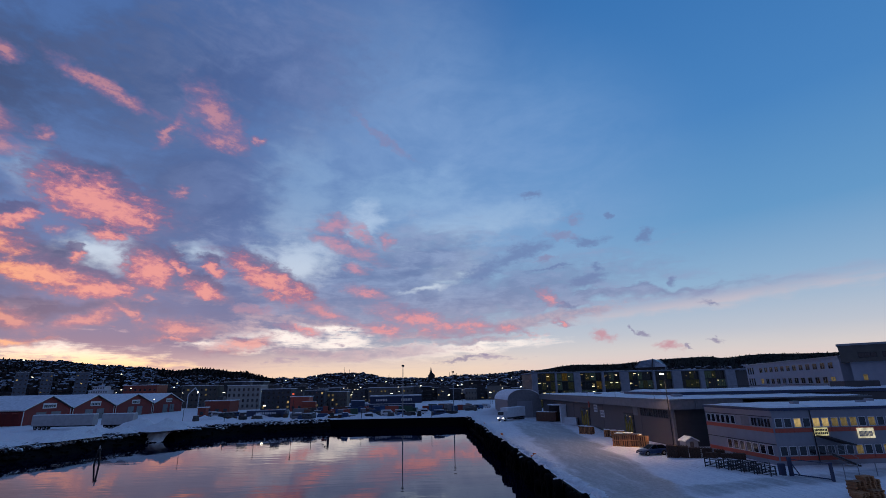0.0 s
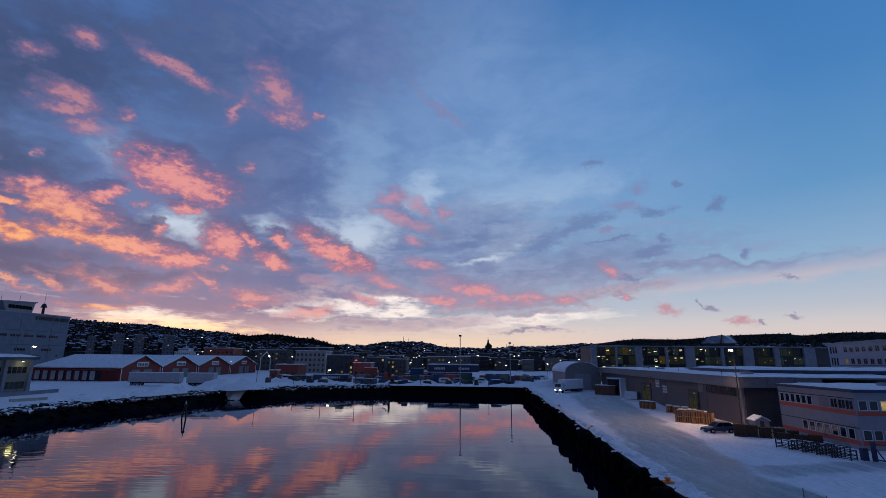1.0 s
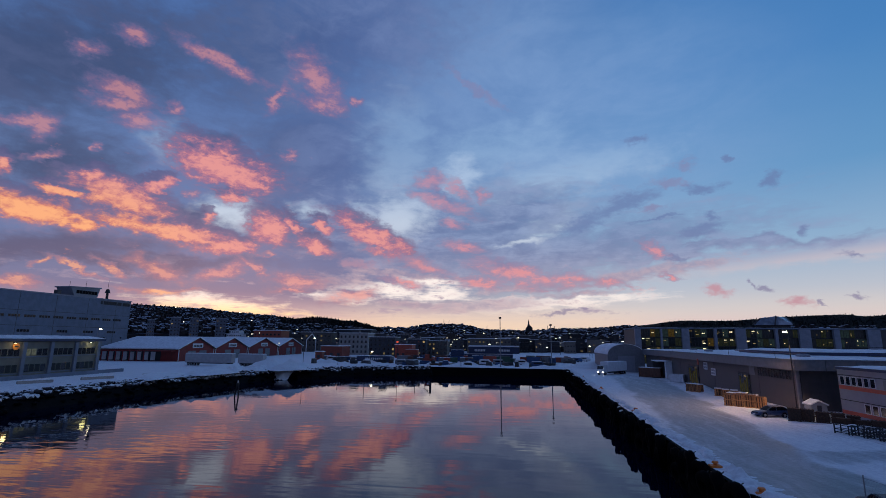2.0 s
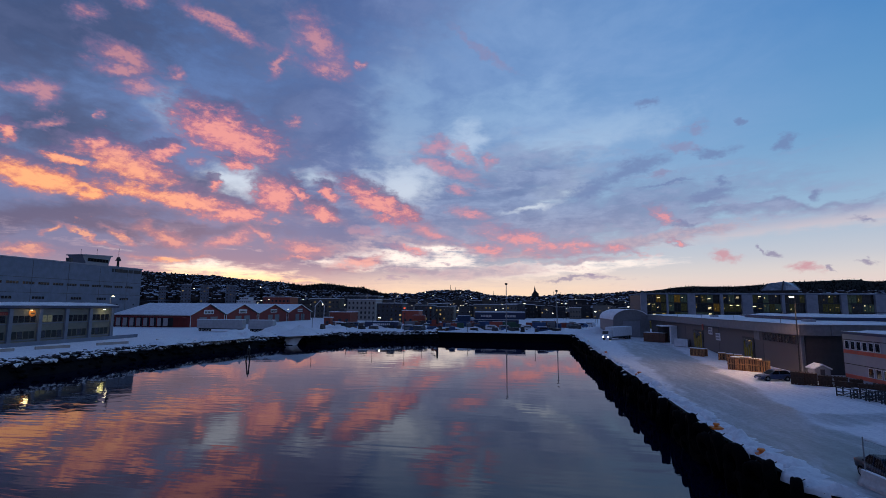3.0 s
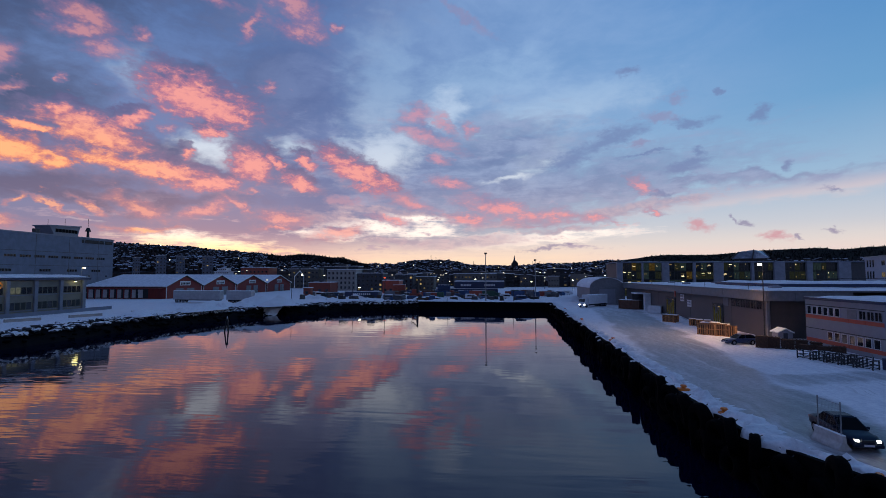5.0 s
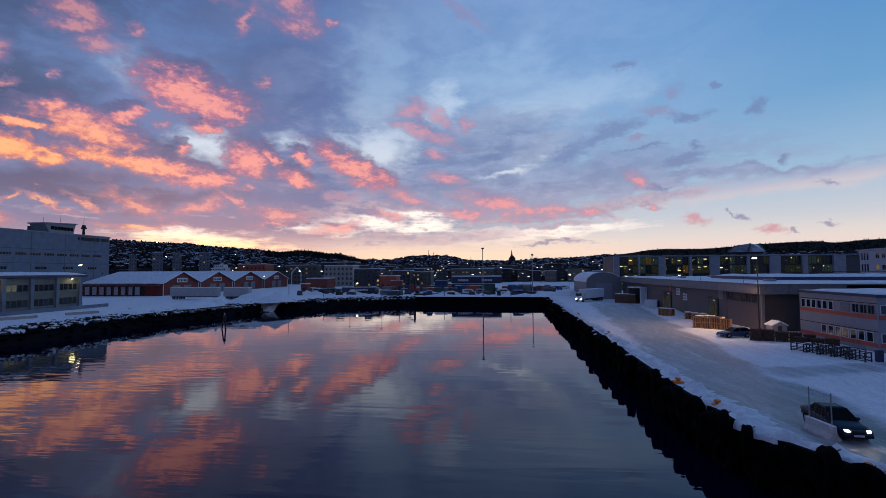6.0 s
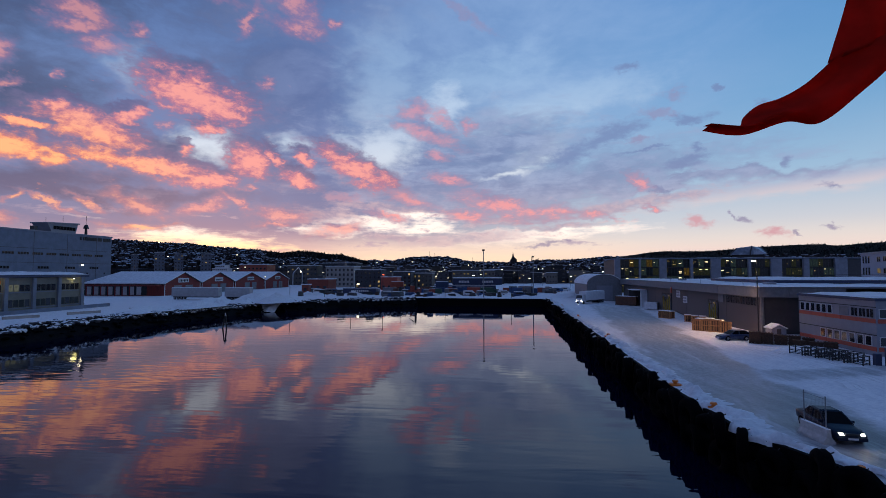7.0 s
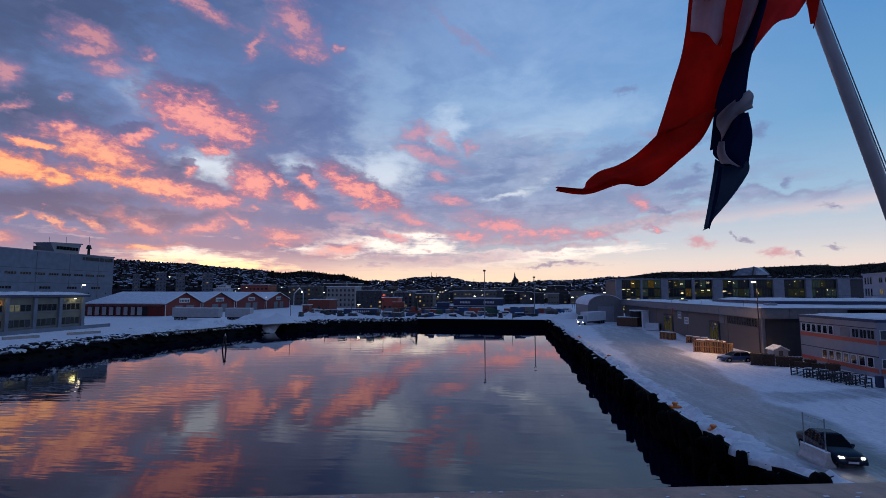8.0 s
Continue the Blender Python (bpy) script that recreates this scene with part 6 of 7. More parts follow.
# far quay
for args in ((-33.4, 231.5, 5.8, "box_blue", "blue shipping container on the far quay"), (-26.6, 232.2, 3.9, "box_red", "red shipping container on the far quay"),
             (4.9, 242.6, 4.2, "box_green", "green shipping container on the far quay"), (9.7, 243.4, 7.0, "box_rust", "rust-brown shipping container on the far quay"),
             (-20.5, 228, 6.1, "box_blue", "blue shipping container on the far quay"), (-13.8, 228, 6.1, "box_blue", "blue shipping container on the far quay")):
    container(*args)
rnd = random.Random(77)
for k in range(34):
    x, y, L = -66 + 2.7 * k + rnd.uniform(-0.8, 0.8), rnd.uniform(214, 226), rnd.choice((2.4, 2.9, 3.2, 6.0))
    mat, what = rnd.choice((("box_blue", "blue"), ("box_red", "rust-red"), ("box_rust", "brown"), ("dark_clad", "dark grey"), ("fascia", "grey"), ("box_green", "green")))
    if x > 16:
        y += 14
    h = rnd.uniform(1.6, 2.9)
    container(x, y, L, mat, what + " storage box on the snowy far quay", 0, rnd.uniform(-12, 12), h, "storage boxes on the far quay", rnd.random() < 0.3)
for x, z, mat, what in ((-52, 0.0, "box_red", "red"), (-52.3, 2.6, "box_red", "red"), (-45.3, 0.0, "box_blue", "blue"), (-30.5, 0.0, "box_blue", "blue"), (-30.2, 2.6, "box_blue", "blue"), (-38.0, 0.0, "box_rust", "brown")):
    container(x, 229 if x < -35 else 227.5, 6.0, mat, what + " container stacked at the head of the basin", z, 0, 2.58, snow=z > 1)
t = container(-68.4, 204.6, 14.9, "navy_edge", "dark container with a row of pale letters", 0, 0, 2.7)
w = Shape()
for k in range(9):
    w.box(3.6 + 0.92 * k, 4.2 + 0.92 * k, -0.1, -0.06, 1.2, 2.0)
tagged(part("writing", w, "white", t), kind="stuff")


def navy_store():
    b = thing("navy_store", "long two-tier dark navy shed with white edge lines and pale letters", "shed", -22.5, 233.2)
    for k, (z0, z1, x0, x1) in enumerate(((0, 3.5, -9, 21), (3.55, 7.0, 0, 24))):
        p = part("tier", Shape().box(x0, x1, 0, 8, z0, z1), "navy_edge", b)
        part("edge_line", Shape().box(x0 - 0.05, x1 + 0.05, -0.1, 8.1, z1 - 0.28, z1 + 0.04), "white", p)
    for x in (3.0, 14.5):
        w = Shape()
        for k in range(7):
            w.box(x + 0.75 * k, x + 0.55 + 0.75 * k, -0.06, -0.02, 4.6, 5.6)
        tagged(part("writing", w, "white", b), kind="stuff")
    part("snow_cover", Shape().box(0, 24, 0, 8, 7.05, 7.25, b=0.08), "roof_snow", b)


navy_store()


def far_vehicle(x, y, rz, paint, label):
    t = thing("parked_van", label, "van", x, y, 0.0, rz, group="snowy vehicles on the far quay")
    part("body", Shape().loft([[(-0.9, -2.4, 0.35), (0.9, -2.4, 0.35), (0.9, 2.4, 0.35), (-0.9, 2.4, 0.35)], [(-0.95, -2.5, 1.0), (0.95, -2.5, 1.0), (0.95, 2.5, 1.0), (-0.95, 2.5, 1.0)], [(-0.8, -1.4, 1.95), (0.8, -1.4, 1.95), (0.85, 2.4, 2.0), (-0.85, 2.4, 2.0)]]), paint, t)
    part("glazing", Shape().box(-0.96, 0.96, -1.5, 1.6, 1.15, 1.6), "glass", t)
    part("snow_cover", Shape().box(-0.78, 0.78, -1.3, 2.3, 2.0, 2.15, b=0.05), "snow", t)
    for sx in (-0.8, 0.8):
        for yy in (-1.5, 1.5):
            wheel(t, sx, yy, 0.34, 0.34, 0.22)


for i, (x, y, rz) in enumerate(((-12.4, 200, 80), (-7.0, 200.5, 95), (-78, 213, 85), (-74.5, 214, 90), (-71, 212, 80), (-84, 216, 70), (-88, 221, 75), (24, 232, 20), (29, 240, 30), (21, 246, 10), (34, 250, 40), (-45, 190, 85), (-40, 186, 60), (8, 190, 90), (2, 205, 100), (-64, 216, 88), (40, 246, 15), (26, 262, 0))):
    far_vehicle(x, y, rz, ("white", "fascia", "dark_clad", "box_blue", "white")[i % 5], ("white snow-covered van parked on the far quay", "grey snowy van parked on the far quay", "dark car-sized van parked in the snow", "blue van parked in the snow", "white van parked in the snow")[i % 5])


rnd = random.Random(5)
for k in range(16):
    x = -84 + 7.2 * k + rnd.uniform(-2, 2)
    heap(x, 190 + rnd.uniform(0, 16) if x < 16 else 200 + rnd.uniform(0, 20), rnd.uniform(2.5, 6), rnd.uniform(1.5, 3), rnd.uniform(0.6, 1.7), 3.3 * k, rnd.uniform(0, 90))


def goods_stack(x, y, w, n, mat, label):
    """Loose goods in layers on a pallet."""
    t = thing("goods_stack", label, "goods", x, y, 0.0, rnd.uniform(-20, 20), group="goods on the far quay")
    for i in range(n):
        q = w * (1 - 0.12 * i) / 2
        part("layer", Shape().box(-q, q, -0.9, 0.9, 0.1 + 0.62 * i, 0.1 + 0.62 * i + 0.58, b=0.05), mat, t)
    part("pallet", Shape().box(-w / 2, w / 2, -0.9, 0.9, 0.0, 0.1), "dark_wood", t)
    if n > 2:
        part("snow_cover", Shape().box(-w * 0.3, w * 0.3, -0.7, 0.7, 0.1 + 0.62 * n, 0.2 + 0.62 * n, b=0.05), "snow", t)


for k in range(40):
    x = -82 + 2.75 * k + rnd.uniform(-1, 1)
    mat, what = rnd.choice((("dark_clad", "dark"), ("dark_wood", "brown"), ("dark_steel", "black"), ("dark_clad", "dark"), ("box_blue", "blue")))
    goods_stack(x, rnd.uniform(186, 212) if x < 14 else rnd.uniform(205, 260), rnd.uniform(1.4, 4.5), rnd.choice((1, 2, 2, 3)), mat, what + " stacked goods standing in the snow")


def white_ship():
    """Upper works of a ship moored behind the boathouses."""
    t = thing("moored_ship", "white upper decks of a ship behind the boathouses", "ship", -209.5, 338.0)
    part("hull", Shape().box(-9, 9, 0, 9, 0, 7.5), "dark_steel", t)
    for i, (a, b, z0, z1) in enumerate(((-8, 7.5, 7.5, 10.4), (-6, 6, 10.4, 12.9), (-3.6, 4, 12.9, 15.2))):
        d = part("deck_house", Shape().box(a, b, 1, 8, z0, z1, b=0.15), "white", t)
        n = int((b - a) / 1.5)
        for k in range(n):
            window(d, a + (b - a) * (k + 0.5) / n, 1.0, z0 + 0.9, 0, 0.9, 0.8, "glass", "dark_steel")
        part("deck_edge", Shape().box(a - 0.6, b + 0.6, 0.5, 8.5, z1, z1 + 0.14), "white", d)
    part("mast", Shape().tube((0.5, 4, 15.2), (0.5, 4, 19.5), 0.2, 0.1, 8), "white", t)


white_ship()


def lit_frame():
    """A lit white gable frame in the town."""
    t = thing("lit_gable", "white lit gable frame standing among the roofs", "frame", -144.3, 331.0)
    for a, b in (((-3.6, 0, 9.0), (0.4, 0, 13.2)), ((0.4, 0, 13.2), (3.4, 0, 9.4))):
        part("rafter", Shape().tube(a, b, 0.3, sides=8), "white", t)
    for x, z in ((-3.6, 9.1), (3.4, 9.5)):
        part("post", Shape().box(x - 0.2, x + 0.2, -0.2, 0.2, 0, z), "white", t)
    part("lamp", Shape().box(2.0, 2.7, -0.5, -0.2, 10.3, 10.7, b=0.05), "lamp_far", t, "small bright lamp")


lit_frame()


def tug():
    t = thing("harbour_crane", "small red wheeled crane with a dark tower on the far quay", "crane", -37.2, 207.4)
    part("chassis", Shape().box(-2.4, 2.4, -1.2, 1.2, 0.7, 2.0, b=0.1), "box_red", t)
    part("cab", Shape().box(-1.6, 0.4, -1.0, 1.0, 2.0, 3.8, b=0.1), "box_red", t)
    part("tower", Shape().tube((0.8, 0, 2.0), (0.8, 0, 6.9), 0.6, 0.35, 8), "dark_steel", t)
    part("jib", Shape().tube((0.8, 0, 6.6), (-2.0, 0, 4.4), 0.25, 0.15, 6), "dark_steel", t)
    for x in (-1.6, 1.6):
        wheel(t, x, -1.1, 0.55, 0.55, 0.4, 0)
        wheel(t, x, 1.1, 0.55, 0.55, 0.4, 0)


tug()


# ================= the town behind =================
def town_block(x, y, w, d, h, mat, label, rows, cols, lit=0.12, rz=0.0, z=0.0, snow=True, group="", wh=1.3, name="town_building"):
    b = thing(name, label, "building", x, y, z, rz, group=group)
    part("wall", Shape().box(-w / 2, w / 2, 0, d, -2, h), mat, b)
    r = part("roof", Shape().box(-w / 2 - 0.3, w / 2 + 0.3, -0.3, d + 0.3, h, h + 0.35), "roof_snow" if snow else "dark_clad", b)
    rr = random.Random(int(abs(x) * 13 + abs(y)))
    part("stair_head", Shape().box(-w * 0.15, w * 0.1, d * 0.3, d * 0.6, h + 0.36, h + 2.0), "dark_clad", b)
    for i in range(rows):
        for k in range(cols):
            q = rr.random()
            window(b, -w / 2 + w * (k + 0.5) / cols, 0, 1.2 + (h - 1.2) * i / rows, 0, round(min(2.2, w / cols * 0.45), 1), wh, "lit_warm" if q < lit * 0.5 else "lit_dim" if q < lit * 1.6 else "glass", "dark_clad")
    return b


def town_lamp(x, y, h, z=0.0, parts={}):
    """A far street lamp: pole and glowing head, sharing their meshes."""
    h = round(max(4.0, h))
    if h not in parts:
        parts[h] = (Shape().tube((0, 0, -1), (0, 0, h), 0.09, 0.06, 6).mesh("pole", mats_of("dark_steel")), Shape().box(-0.32, 0.32, -0.3, 0.3, h - 0.1, h + 0.3, b=0.08).mesh("head", mats_of("lamp_town")))
    t = thing("town_lamp", "small street lamp glowing among the town's roofs", "street lamp", x, y, z, group="town lamps")
    for nm, me in zip(("pole", "head"), parts[h]):
        new(nm, me).parent = t


M["dome_glass"] = surface("snowy_roof_glass", (0.2, 0.24, 0.3), 0.4, vary=0.3, grain=0.2, stain=0.08, bump=0.05, second=(0.5, 0.54, 0.6))
M["lamp_town"] = glowing("town_lamp_glow", (1.0, 0.88, 0.66), 2.6)
town_block(-102.4, 300, 19, 14, 13.5, "cream", "cream four-storey building with rows of dark windows", 4, 7, 0.03, wh=1.6)
town_block(-95.6, 245, 11.5, 12, 6.0, "box_red", "red-painted quayside hall with a snowy roof", 1, 3, 0.0)
town_block(-89, 212.3, 3.2, 3, 4.0, "box_red", "small red shed beside a white van", 1, 1, 0.0)
town_block(-59.8, 257, 9.2, 10, 7.0, "box_red", "red-painted hall behind parked cars", 1, 3, 0.1)
town_block(-76, 272.6, 15.5, 12, 11.0, "city", "dark brick building with lit windows", 4, 6, 0.1)
town_block(-59, 290, 11, 12, 10.0, "city", "dark brick building with a few lit windows", 4, 4, 0.12)
town_block(-48, 300, 12, 12, 9.0, "brick", "tan rendered building behind the containers", 3, 5, 0.1)
town_block(-20, 380, 34, 12, 11.0, "brick", "long tan office with pale window strips", 3, 12, 0.12)
town_block(12, 420, 30, 14, 10.5, "city", "low dark hall in the town", 2, 8, 0.08)
town_block(48, 470, 24, 14, 8.2, "panel", "low hall with a snowy flat roof", 1, 6, 0.05)
town_block(-118, 345, 26, 14, 16.5, "city", "dark town building with lit windows", 4, 8, 0.14)
town_block(-150, 352, 24, 14, 14.6, "brick", "tan town building behind the boathouses", 4, 8, 0.1)
town_block(-186, 345, 22, 14, 15.5, "box_red", "brick-red town building behind the boathouses", 4, 7, 0.08)
for i, az in enumerate((-39.5, -37.35, -35.6, -33.05)):
    R = 620.0
    town_block(R * math.sin(radians(az)), R * math.cos(radians(az)), (7, 10, 9, 11)[i], 12, 9.9 + R * math.tan(radians((1.75, 2.02, 2.0, 2.05)[i])), "concrete", "grey concrete apartment tower on the slope", 8, 3, 0.04, -az, group="apartment towers", wh=1.2)
rnd = random.Random(18)
for i in range(96):
    az = -31 + 48 * (i % 48 + 0.5) / 48 + rnd.uniform(-0.8, 0.8)
    R = rnd.uniform(385, 470) if i < 48 else rnd.uniform(480, 640)
    top = EYE + R * math.tan(radians(rnd.uniform(-0.35, 0.3) if i < 48 else rnd.uniform(0.1, 0.8)))
    k = rnd.choice(("city", "city", "city", "brick", "dark_clad", "concrete" if i % 7 == 0 else "city"))
    what = {"city": "dark town building with a snowy roof", "brick": "tan rendered town building", "dark_clad": "dark metal clad town building", "concrete": "grey concrete town building"}[k]
    town_block(R * math.sin(radians(az)), R * math.cos(radians(az)), rnd.uniform(6, 17), 11, top, k, what, rnd.choice((2, 3)), rnd.choice((3, 4, 5)), rnd.choice((0.0, 0.03, 0.1)), -az, group="town buildings", wh=1.0, snow=rnd.random() < 0.4)
for i in range(120):
    az, R = rnd.uniform(-32, 17), rnd.uniform(280, 620)
    x, y = R * math.sin(radians(az)), R * math.cos(radians(az))
    town_lamp(x, y, EYE + R * math.tan(radians(rnd.uniform(-0.75, 0.55))) - land(az, R), land(az, R))


def build_spire():
    R, az = 1480.0, 1.75
    x, y = R * math.sin(radians(az)), R * math.cos(radians(az))
    z = land(az, R)
    t = thing("cathedral", "dark cathedral with a tall pointed spire against the glow", "church", x, y, z)
    top = EYE + R * math.tan(radians(2.4)) - z
    part("tower", Shape().box(-4.6, 4.6, -4.6, 4.6, -5, top * 0.42), "city", t)
    part("spire", Shape().tube((0, 0, top * 0.41), (0, 0, top * 0.55), 5.6, 3.4, 8).tube((0, 0, top * 0.55), (0, 0, top), 3.4, 0.25, 8), "dark_clad", t)
    part("nave", Shape().prism([(-9, -5), (-9, 14), (0, 22), (9, 14), (9, -5)], "y", -60, 20), "city", t)
    for sx in (-1, 1):
        part("turret", Shape().tube((4.6 * sx, -4.6, top * 0.4), (4.6 * sx, -4.6, top * 0.56), 1.1, 0.2, 6), "dark_clad", t)


build_spire()


def far_mast(az, R, el, r):
    x, y, z = R * math.sin(radians(az)), R * math.cos(radians(az)), land(az, R)
    t = thing("radio_mast", "thin radio mast on the skyline", "mast", x, y, z - 1, group="skyline masts")
    part("pole", Shape().tube((0, 0, 0), (0, 0, EYE + R * math.tan(radians(el)) - z), r, r * 0.5, 6), "dark_steel", t)


for az, R, el, r in ((-8.2, 1750, 2.5, 1.0), (-7.6, 1750, 2.3, 0.8), (-3.1, 1700, 1.75, 0.8), (3.9, 1500, 1.75, 0.9), (4.7, 1400, 1.7, 0.8)):
    far_mast(az, R, el, r)


def build_woods():
    """Dark firs along the skyline and in the gaps between the houses."""
    s = Shape()
    rr = random.Random(66)
    spans = [(-27, -15.2, 900, 1810, 900), (16, 24, 1350, 1810, 420), (24, 46, 1150, 1810, 1300), (4, 8, 1500, 1800, 90), (-50, -27, 700, 1790, 900), (-14, 3, 900, 1700, 260)]
    for a0, a1, r0, r1, n in spans:
        for _ in range(n):
            az, R = rr.uniform(a0, a1), rr.uniform(r0, r1)
            x, y, z = R * math.sin(radians(az)), R * math.cos(radians(az)), land(az, R)
            h = rr.uniform(4, 10) * (0.75 if az < 12 else 0.5)
            w, t0 = h * rr.uniform(0.3, 0.6), rr.uniform(0, 2)
            for q, (z0, z1, k) in enumerate(((0.1, 0.55, 1.0), (0.35, 0.8, 0.72), (0.6, 1.0, 0.45))):
                s.loft([[(x + w * k * math.cos(t0 + 1.257 * i) * rr.uniform(0.7, 1.1), y + w * k * math.sin(t0 + 1.257 * i), z + h * z0) for i in range(5)], [(x, y, z + h * z1)] * 5], cap=False)
    tagged(new("far_woods", s.mesh("far_woods", [M["tree"]])), "dark fir woods along the hill's skyline", "woods", kind="stuff")


build_woods()


def build_quarry_dome():
    R, az = 700.0, 26.0
    t = thing("domed_hall", "wide faceted hall with a snow-covered roof behind the offices", "hall", R * math.sin(radians(az)), R * math.cos(radians(az)), 0.0, -az)
    part("wall", Shape().box(-17, 17, 0, 30, 0, 31), "dark_clad", t)
    part("roof", Shape().loft([[(-20, -2, 30.8), (20, -2, 30.8), (20, 32, 30.8), (-20, 32, 30.8)], [(-12, 4, 39.0), (4, 4, 41.5), (14, 20, 40), (-8, 24, 41)]]), "dome_glass", t, "faceted grey-blue glass roof with snow")
    for a, b in (((-20, -2, 30.9), (-12, 4, 39.1)), ((4, 4, 41.6), (2, -2, 30.9)), ((20, -2, 30.9), (14, 20, 40.1))):
        part("roof_ridge", Shape().tube(a, b, 0.8, sides=6), "dark_clad", t)


build_quarry_dome()


# ================= the ship under the camera =================
def build_ship():
    t = thing("ship_stern", "stern of a ship with a beige capped bulwark rail", "ship", -0.18, 1.475, 0.0, 9.9)
    top = EYE - 0.59
    part("cap_rail", Shape().box(-7, 2.6, -0.24, 0.0, top - 0.06, top, b=0.012), "rail", t, "beige painted cap rail with flakes of snow")
    part("bulwark", Shape().box(-7, 2.6, -0.16, -0.12, top - 1.06, top - 0.062), "hull", t)
    part("deck", Shape().box(-7, 2.6, -9, -0.17, top - 1.16, top - 1.062), "hull", t)
    part("hull", Shape().box(-7, 2.6, -9, -0.1, WATER - 1.0, top - 1.165), "hull", t)
    rr = random.Random(9)
    for i in range(60):
        x, y, q = rr.uniform(-1.6, 1.9), rr.uniform(-0.16, -0.01), rr.uniform(0.0015, 0.0045)
        part("snow_flake", Shape().box(x - q * 2.2, x + q * 2.2, y - q, y + q, top + 0.0005, top + q * 0.6, b=q * 0.25), "snow", t)


build_ship()

# flag and staff stand in one upright plane before the rail
YAW = radians(6.8)
FLAG = (-math.sin(YAW) * 1.45, math.cos(YAW) * 1.45, EYE)


def build_staff():
    t = thing("flagstaff", "leaning pale flagstaff with a halyard, fixed to the ship's rail", "flagstaff", *FLAG, 6.8)
    a, b = Vector((1.64, 0.03, -0.59)), Vector((0.925, 0.03, 1.95))
    part("pole", Shape().tube(a, b, 0.0205, 0.0165, 16), "staff_paint", t, smooth=True)
    part("socket", Shape().tube(a + Vector((0, 0, -0.004)), a + (b - a) * 0.05, 0.045, 0.04, 14), "steel", t)
    part("truck", Shape().tube(b, b + Vector((0, 0, 0.05)), 0.035, 0.02, 12), "staff_paint", t)
    p = a + (b - a) * 0.32
    part("halyard", Shape().tube(a + (b - a) * 0.3 + Vector((0.035, 0, 0)), b + Vector((0.022, 0, -0.05)), 0.0018, sides=6).tube(a + (b - a) * 0.3 + Vector((0.045, 0, 0)), b + Vector((0.026, 0, -0.05)), 0.0018, sides=6), "rope", t, "thin doubled rope")
    part("cleat", Shape().tube(p + Vector((0.04, 0, -0.06)), p + Vector((0.05, 0, 0.07)), 0.012, sides=8).tube(p + Vector((0.01, 0, 0)), p + Vector((0.05, 0, 0)), 0.012, sides=8).tube(p + Vector((0.045, -0.01, -0.03)), p + Vector((0.065, 0.01, 0.03)), 0.018, 0.012, 8), "dark_steel", t)


M["staff_paint"] = surface("grey_white_staff_paint", (0.5, 0.5, 0.52), 0.45, vary=0.1, grain=12.0, stain=3.0, bump=0.05)
M["rope"] = surface("grey_rope", (0.3, 0.3, 0.32), 0.9, vary=0.2, grain=80.0, bump=0.3)
build_staff()


def spline(pts, s):
    """A smooth curve through a few points, s from 0 to 1."""
    n = len(pts) - 1
    i = min(n - 1, int(s * n))
    t = s * n - i
    p = [pts[max(0, i - 1)], pts[i], pts[i + 1], pts[min(n, i + 2)]]
    return tuple(0.5 * (2 * p[1][k] + (p[2][k] - p[0][k]) * t + (2 * p[0][k] - 5 * p[1][k] + 4 * p[2][k] - p[3][k]) * t * t + (3 * p[1][k] - p[0][k] - 3 * p[2][k] + p[3][k]) * t ** 3) for k in (0, 1))


def cloth(left, right, depth, fold, n=36, m=10, waves=2.0):
    """Cloth between two edge curves, bellied and folded in depth, with a thickness of 2 mm."""
    s = Shape()
    for side in (0, 1):
        for i in range(n + 1):
            a, b = spline(left, i / n), spline(right, i / n)
            for j in range(m + 1):
                q = j / m
                y = depth + fold * math.sin(waves * math.pi * q + 2.1 * i / n) + 0.4 * fold * math.sin(5.0 * i / n + 3 * q)
                s.v.append((a[0] + (b[0] - a[0]) * q, y + 0.002 * side, a[1] + (b[1] - a[1]) * q))
    k = (n + 1) * (m + 1)
    for side in (0, 1):
        for i in range(n):
            for j in range(m):
                a = side * k + i * (m + 1) + j
                f = (a, a + m + 1, a + m + 2, a + 1)
                s.f.append(f if side else f[::-1])
                s.m.append(0)
    rim = [i * (m + 1) for i in range(n + 1)] + [n * (m + 1) + j for j in range(1, m + 1)] + [i * (m + 1) + m for i in range(n - 1, -1, -1)] + [j for j in range(m - 1, 0, -1)]
    for a, b in zip(rim, rim[1:] + rim[:1]):
        s.f.append((a, b, b + k, a + k))
        s.m.append(0)
    return s


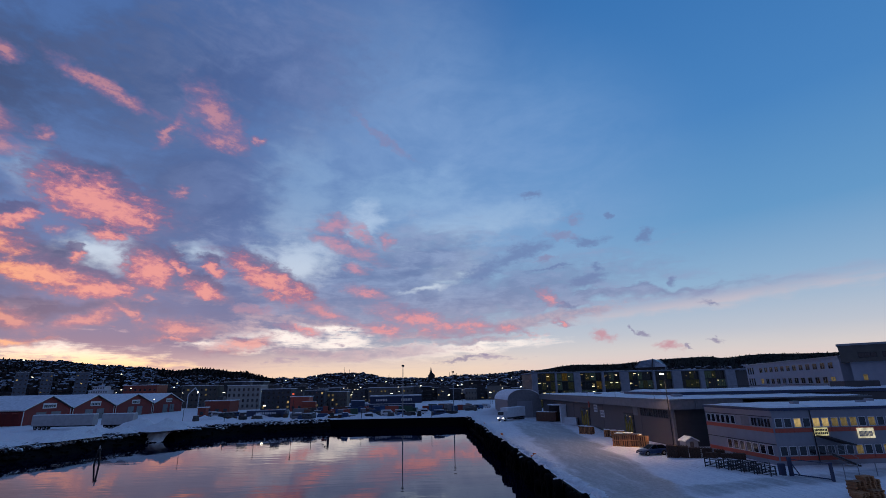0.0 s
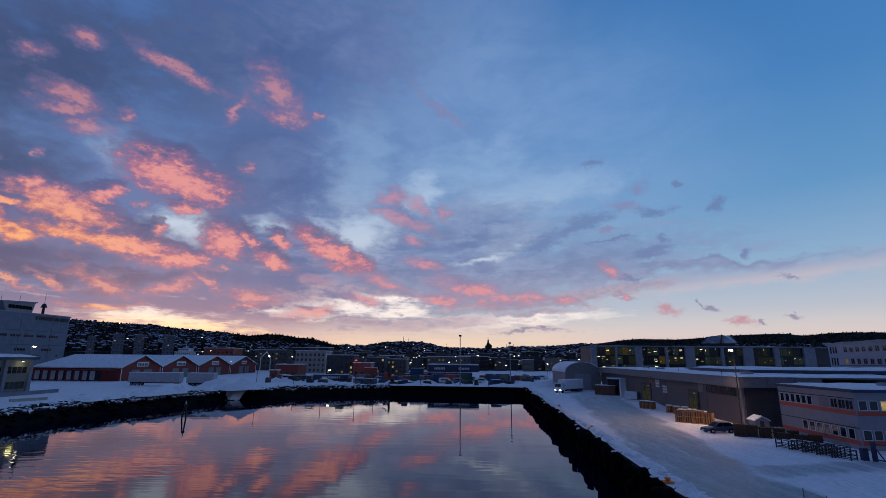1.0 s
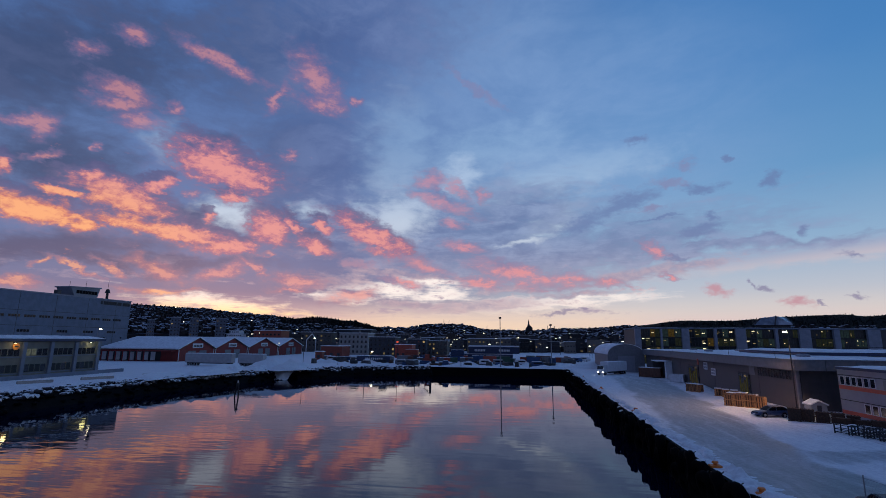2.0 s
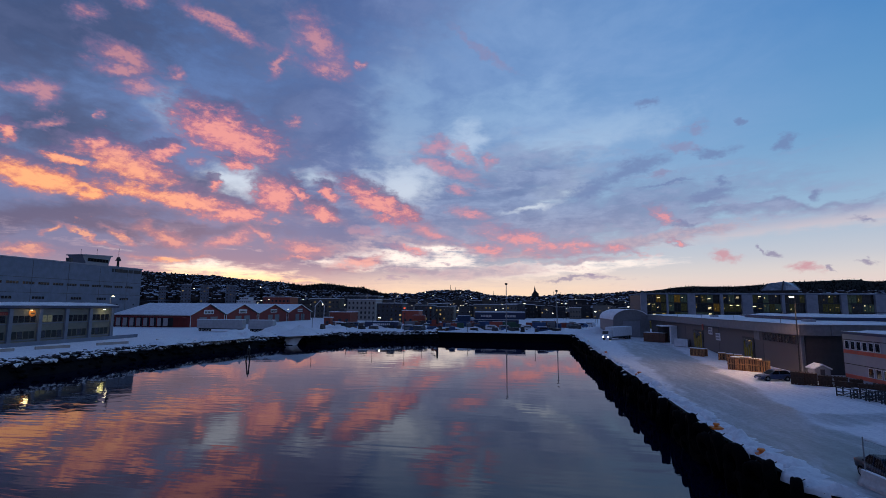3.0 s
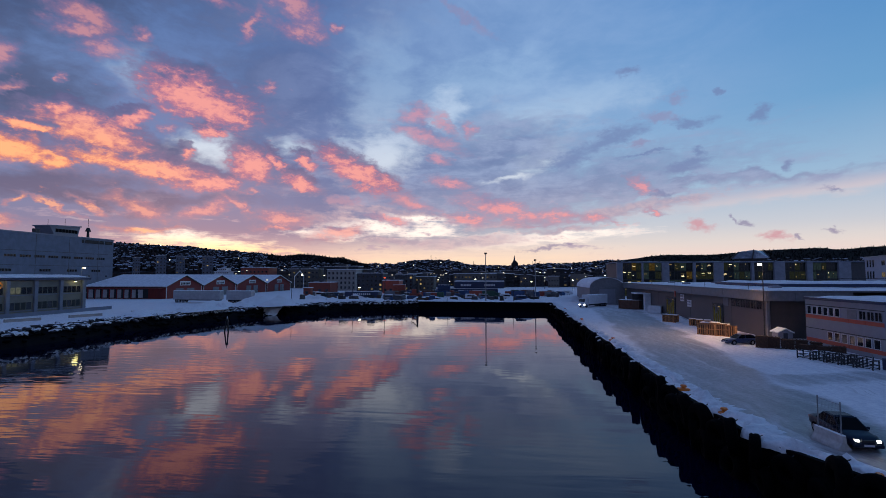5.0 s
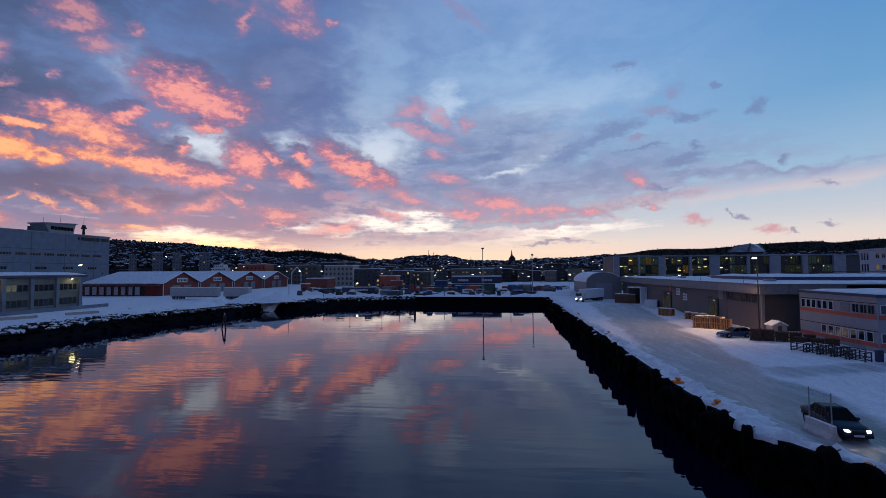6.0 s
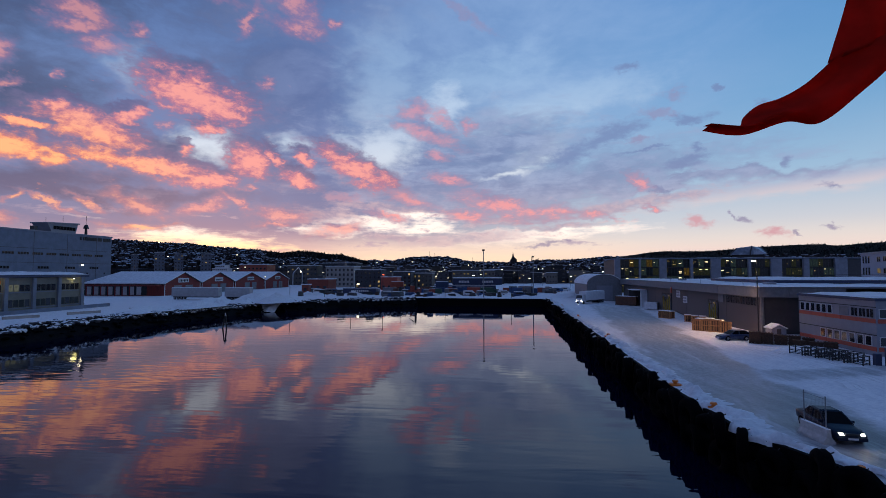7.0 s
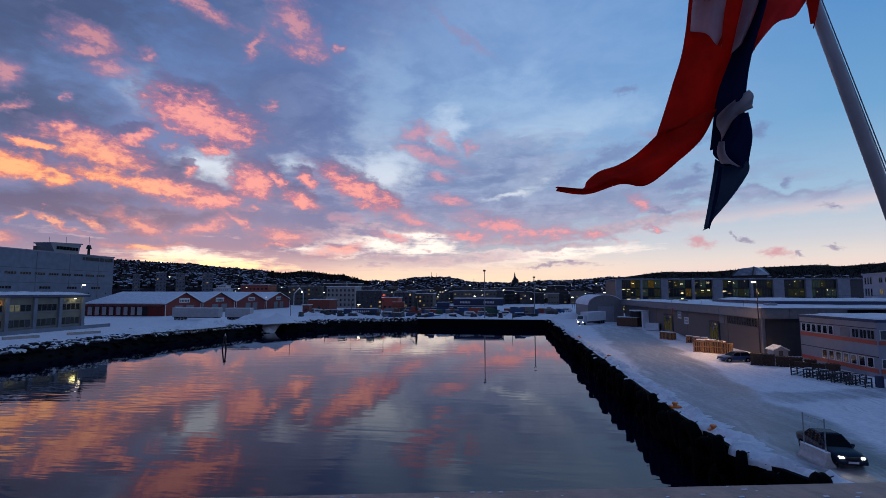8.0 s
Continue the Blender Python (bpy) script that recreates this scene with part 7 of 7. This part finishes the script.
def build_flag():
    t = thing("ship_flag", "red flag with white and navy stripes hanging in folds", "flag", *FLAG, 6.8)
    red = part("red_field", cloth([(0.86, 1.42), (0.841, 1.245), (0.789, 0.839), (0.732, 0.653), (0.672, 0.488)], [(1.1, 1.42), (1.06, 1.245), (1.0, 0.934), (0.93, 0.727), (0.862, 0.561)], 0.015, 0.022), "flag_red", t, "red cloth", True)
    part("fly_tail", cloth([(0.675, 0.50), (0.60, 0.43), (0.54, 0.395), (0.484, 0.376), (0.445, 0.345), (0.425, 0.318), (0.342, 0.321)], [(0.85, 0.57), (0.80, 0.475), (0.72, 0.40), (0.627, 0.33), (0.55, 0.335), (0.446, 0.304), (0.35, 0.314)], -0.012, 0.02, 44, 10), "flag_red", t, "long blown tail of red cloth", True)
    part("white_patch", cloth([(0.824, 1.1), (0.801, 0.98), (0.783, 0.89), (0.772, 0.815)], [(0.925, 1.1), (0.905, 0.98), (0.885, 0.88), (0.872, 0.77)], -0.03, 0.012, 20, 8), "flag_white", red, "white stripe with a yellow emblem", True)
    part("emblem", cloth([(0.805, 0.99), (0.803, 0.94), (0.806, 0.9)], [(0.868, 0.99), (0.86, 0.935), (0.83, 0.905)], -0.05, 0.006, 14, 6), "flag_gold", red, "yellow emblem", True)
    part("white_edge", cloth([(1.0, 1.2), (0.965, 0.98), (0.925, 0.83), (0.9, 0.745)], [(1.055, 1.2), (1.02, 1.0), (0.985, 0.88), (0.94, 0.78)], -0.02, 0.008, 20, 6), "flag_white", t, "white stripe", True)
    part("navy_stripe", cloth([(1.03, 1.12), (1.0, 0.95), (0.92, 0.755), (0.865, 0.62), (0.84, 0.50), (0.828, 0.44)], [(1.08, 1.12), (1.02, 0.9), (0.972, 0.745), (0.951, 0.6), (0.95, 0.52), (0.945, 0.45)], -0.01, 0.02, 36, 10), "flag_blue", t, "navy cloth", True)
    part("white_band", cloth([(0.832, 0.535), (0.875, 0.575), (0.91, 0.6), (0.936, 0.62)], [(0.84, 0.455), (0.88, 0.52), (0.915, 0.548), (0.95, 0.565)], -0.04, 0.008, 18, 6), "flag_white", t, "white stripe", True)
    part("navy_fold", cloth([(0.87, 0.53), (0.838, 0.455), (0.829, 0.42), (0.86, 0.385)], [(0.935, 0.55), (0.945, 0.48), (0.94, 0.42), (0.935, 0.375)], -0.03, 0.014, 22, 8), "flag_blue", t, "navy fold", True)
    part("white_fold", cloth([(0.829, 0.455), (0.824, 0.42), (0.832, 0.385)], [(0.845, 0.45), (0.85, 0.41), (0.895, 0.375)], -0.05, 0.006, 14, 5), "flag_white", t, "white fold", True)
    part("navy_tail", cloth([(0.838, 0.41), (0.838, 0.37), (0.82, 0.29), (0.795, 0.195)], [(0.94, 0.40), (0.937, 0.365), (0.881, 0.282), (0.798, 0.189)], -0.01, 0.014, 24, 8), "flag_sheer", t, "thin sheer blue tail", True)
    part("tail_hem", cloth([(0.836, 0.38), (0.818, 0.29), (0.793, 0.192)], [(0.846, 0.38), (0.828, 0.29), (0.799, 0.19)], -0.03, 0.002, 16, 3), "flag_blue", t, "navy hem", True)
    # hoist uses the paler red copy, with backlight put into its colour
    part("red_hoist", cloth([(1.0, 1.42), (1.02, 1.2), (1.03, 1.0), (0.985, 0.83), (0.963, 0.74)], [(1.1, 1.42), (1.19, 1.05), (1.15, 0.905), (1.076, 0.868), (0.975, 0.745)], 0.01, 0.016, 30, 8), "flag_red2", t, "red cloth in a paler colour that paints the light behind it", True)
    part("hoist_corner", cloth([(1.13, 1.15), (1.165, 0.99), (1.17, 0.905), (1.172, 0.855)], [(1.18, 1.15), (1.207, 0.975), (1.2, 0.9), (1.185, 0.842)], 0.0, 0.006, 16, 5), "flag_red", t, "red hoist corner at the staff", True)


def cloth_material(name, base, glow):
    """Thin cloth that lets some of the sky's light through."""
    m = bpy.data.materials.new(name)
    m.use_nodes = True
    n = Nodes(m.node_tree)
    co = n.add("ShaderNodeTexCoord").outputs["Object"]
    f, _ = n.noise(co, 9.0, 4.0)
    w, _ = n.noise(n.mapping(co, scale=(1, 1, 0.3)), 160.0, 2.0)
    col = n.mix(n.range(f, 0.3, 0.7), tuple(c * 0.75 for c in base) + (1,), (*base, 1))
    d, t, x = n.add("ShaderNodeBsdfDiffuse"), n.add("ShaderNodeBsdfTranslucent"), n.add("ShaderNodeMixShader")
    n.put(d.inputs[0], col)
    n.put(t.inputs[0], col)
    bp = n.add("ShaderNodeBump")
    bp.inputs["Strength"].default_value, bp.inputs["Distance"].default_value = 0.2, 0.002
    n.put(bp.inputs["Height"], w)
    n.put(d.inputs["Normal"], bp.outputs[0])
    x.inputs[0].default_value = glow
    n.put(x.inputs[1], d.outputs[0])
    n.put(x.inputs[2], t.outputs[0])
    n.put(n.add("ShaderNodeOutputMaterial").inputs[0], x.outputs[0])
    return m


# the second red is the first made paler, to paint backlight on the hoist
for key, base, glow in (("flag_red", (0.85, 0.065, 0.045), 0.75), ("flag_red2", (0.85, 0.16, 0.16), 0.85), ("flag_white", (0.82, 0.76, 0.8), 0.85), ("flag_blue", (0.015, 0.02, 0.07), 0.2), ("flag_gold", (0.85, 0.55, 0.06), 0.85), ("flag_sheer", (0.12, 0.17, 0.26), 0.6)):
    M[key] = cloth_material(key + "_cloth", base, glow)
build_flag()
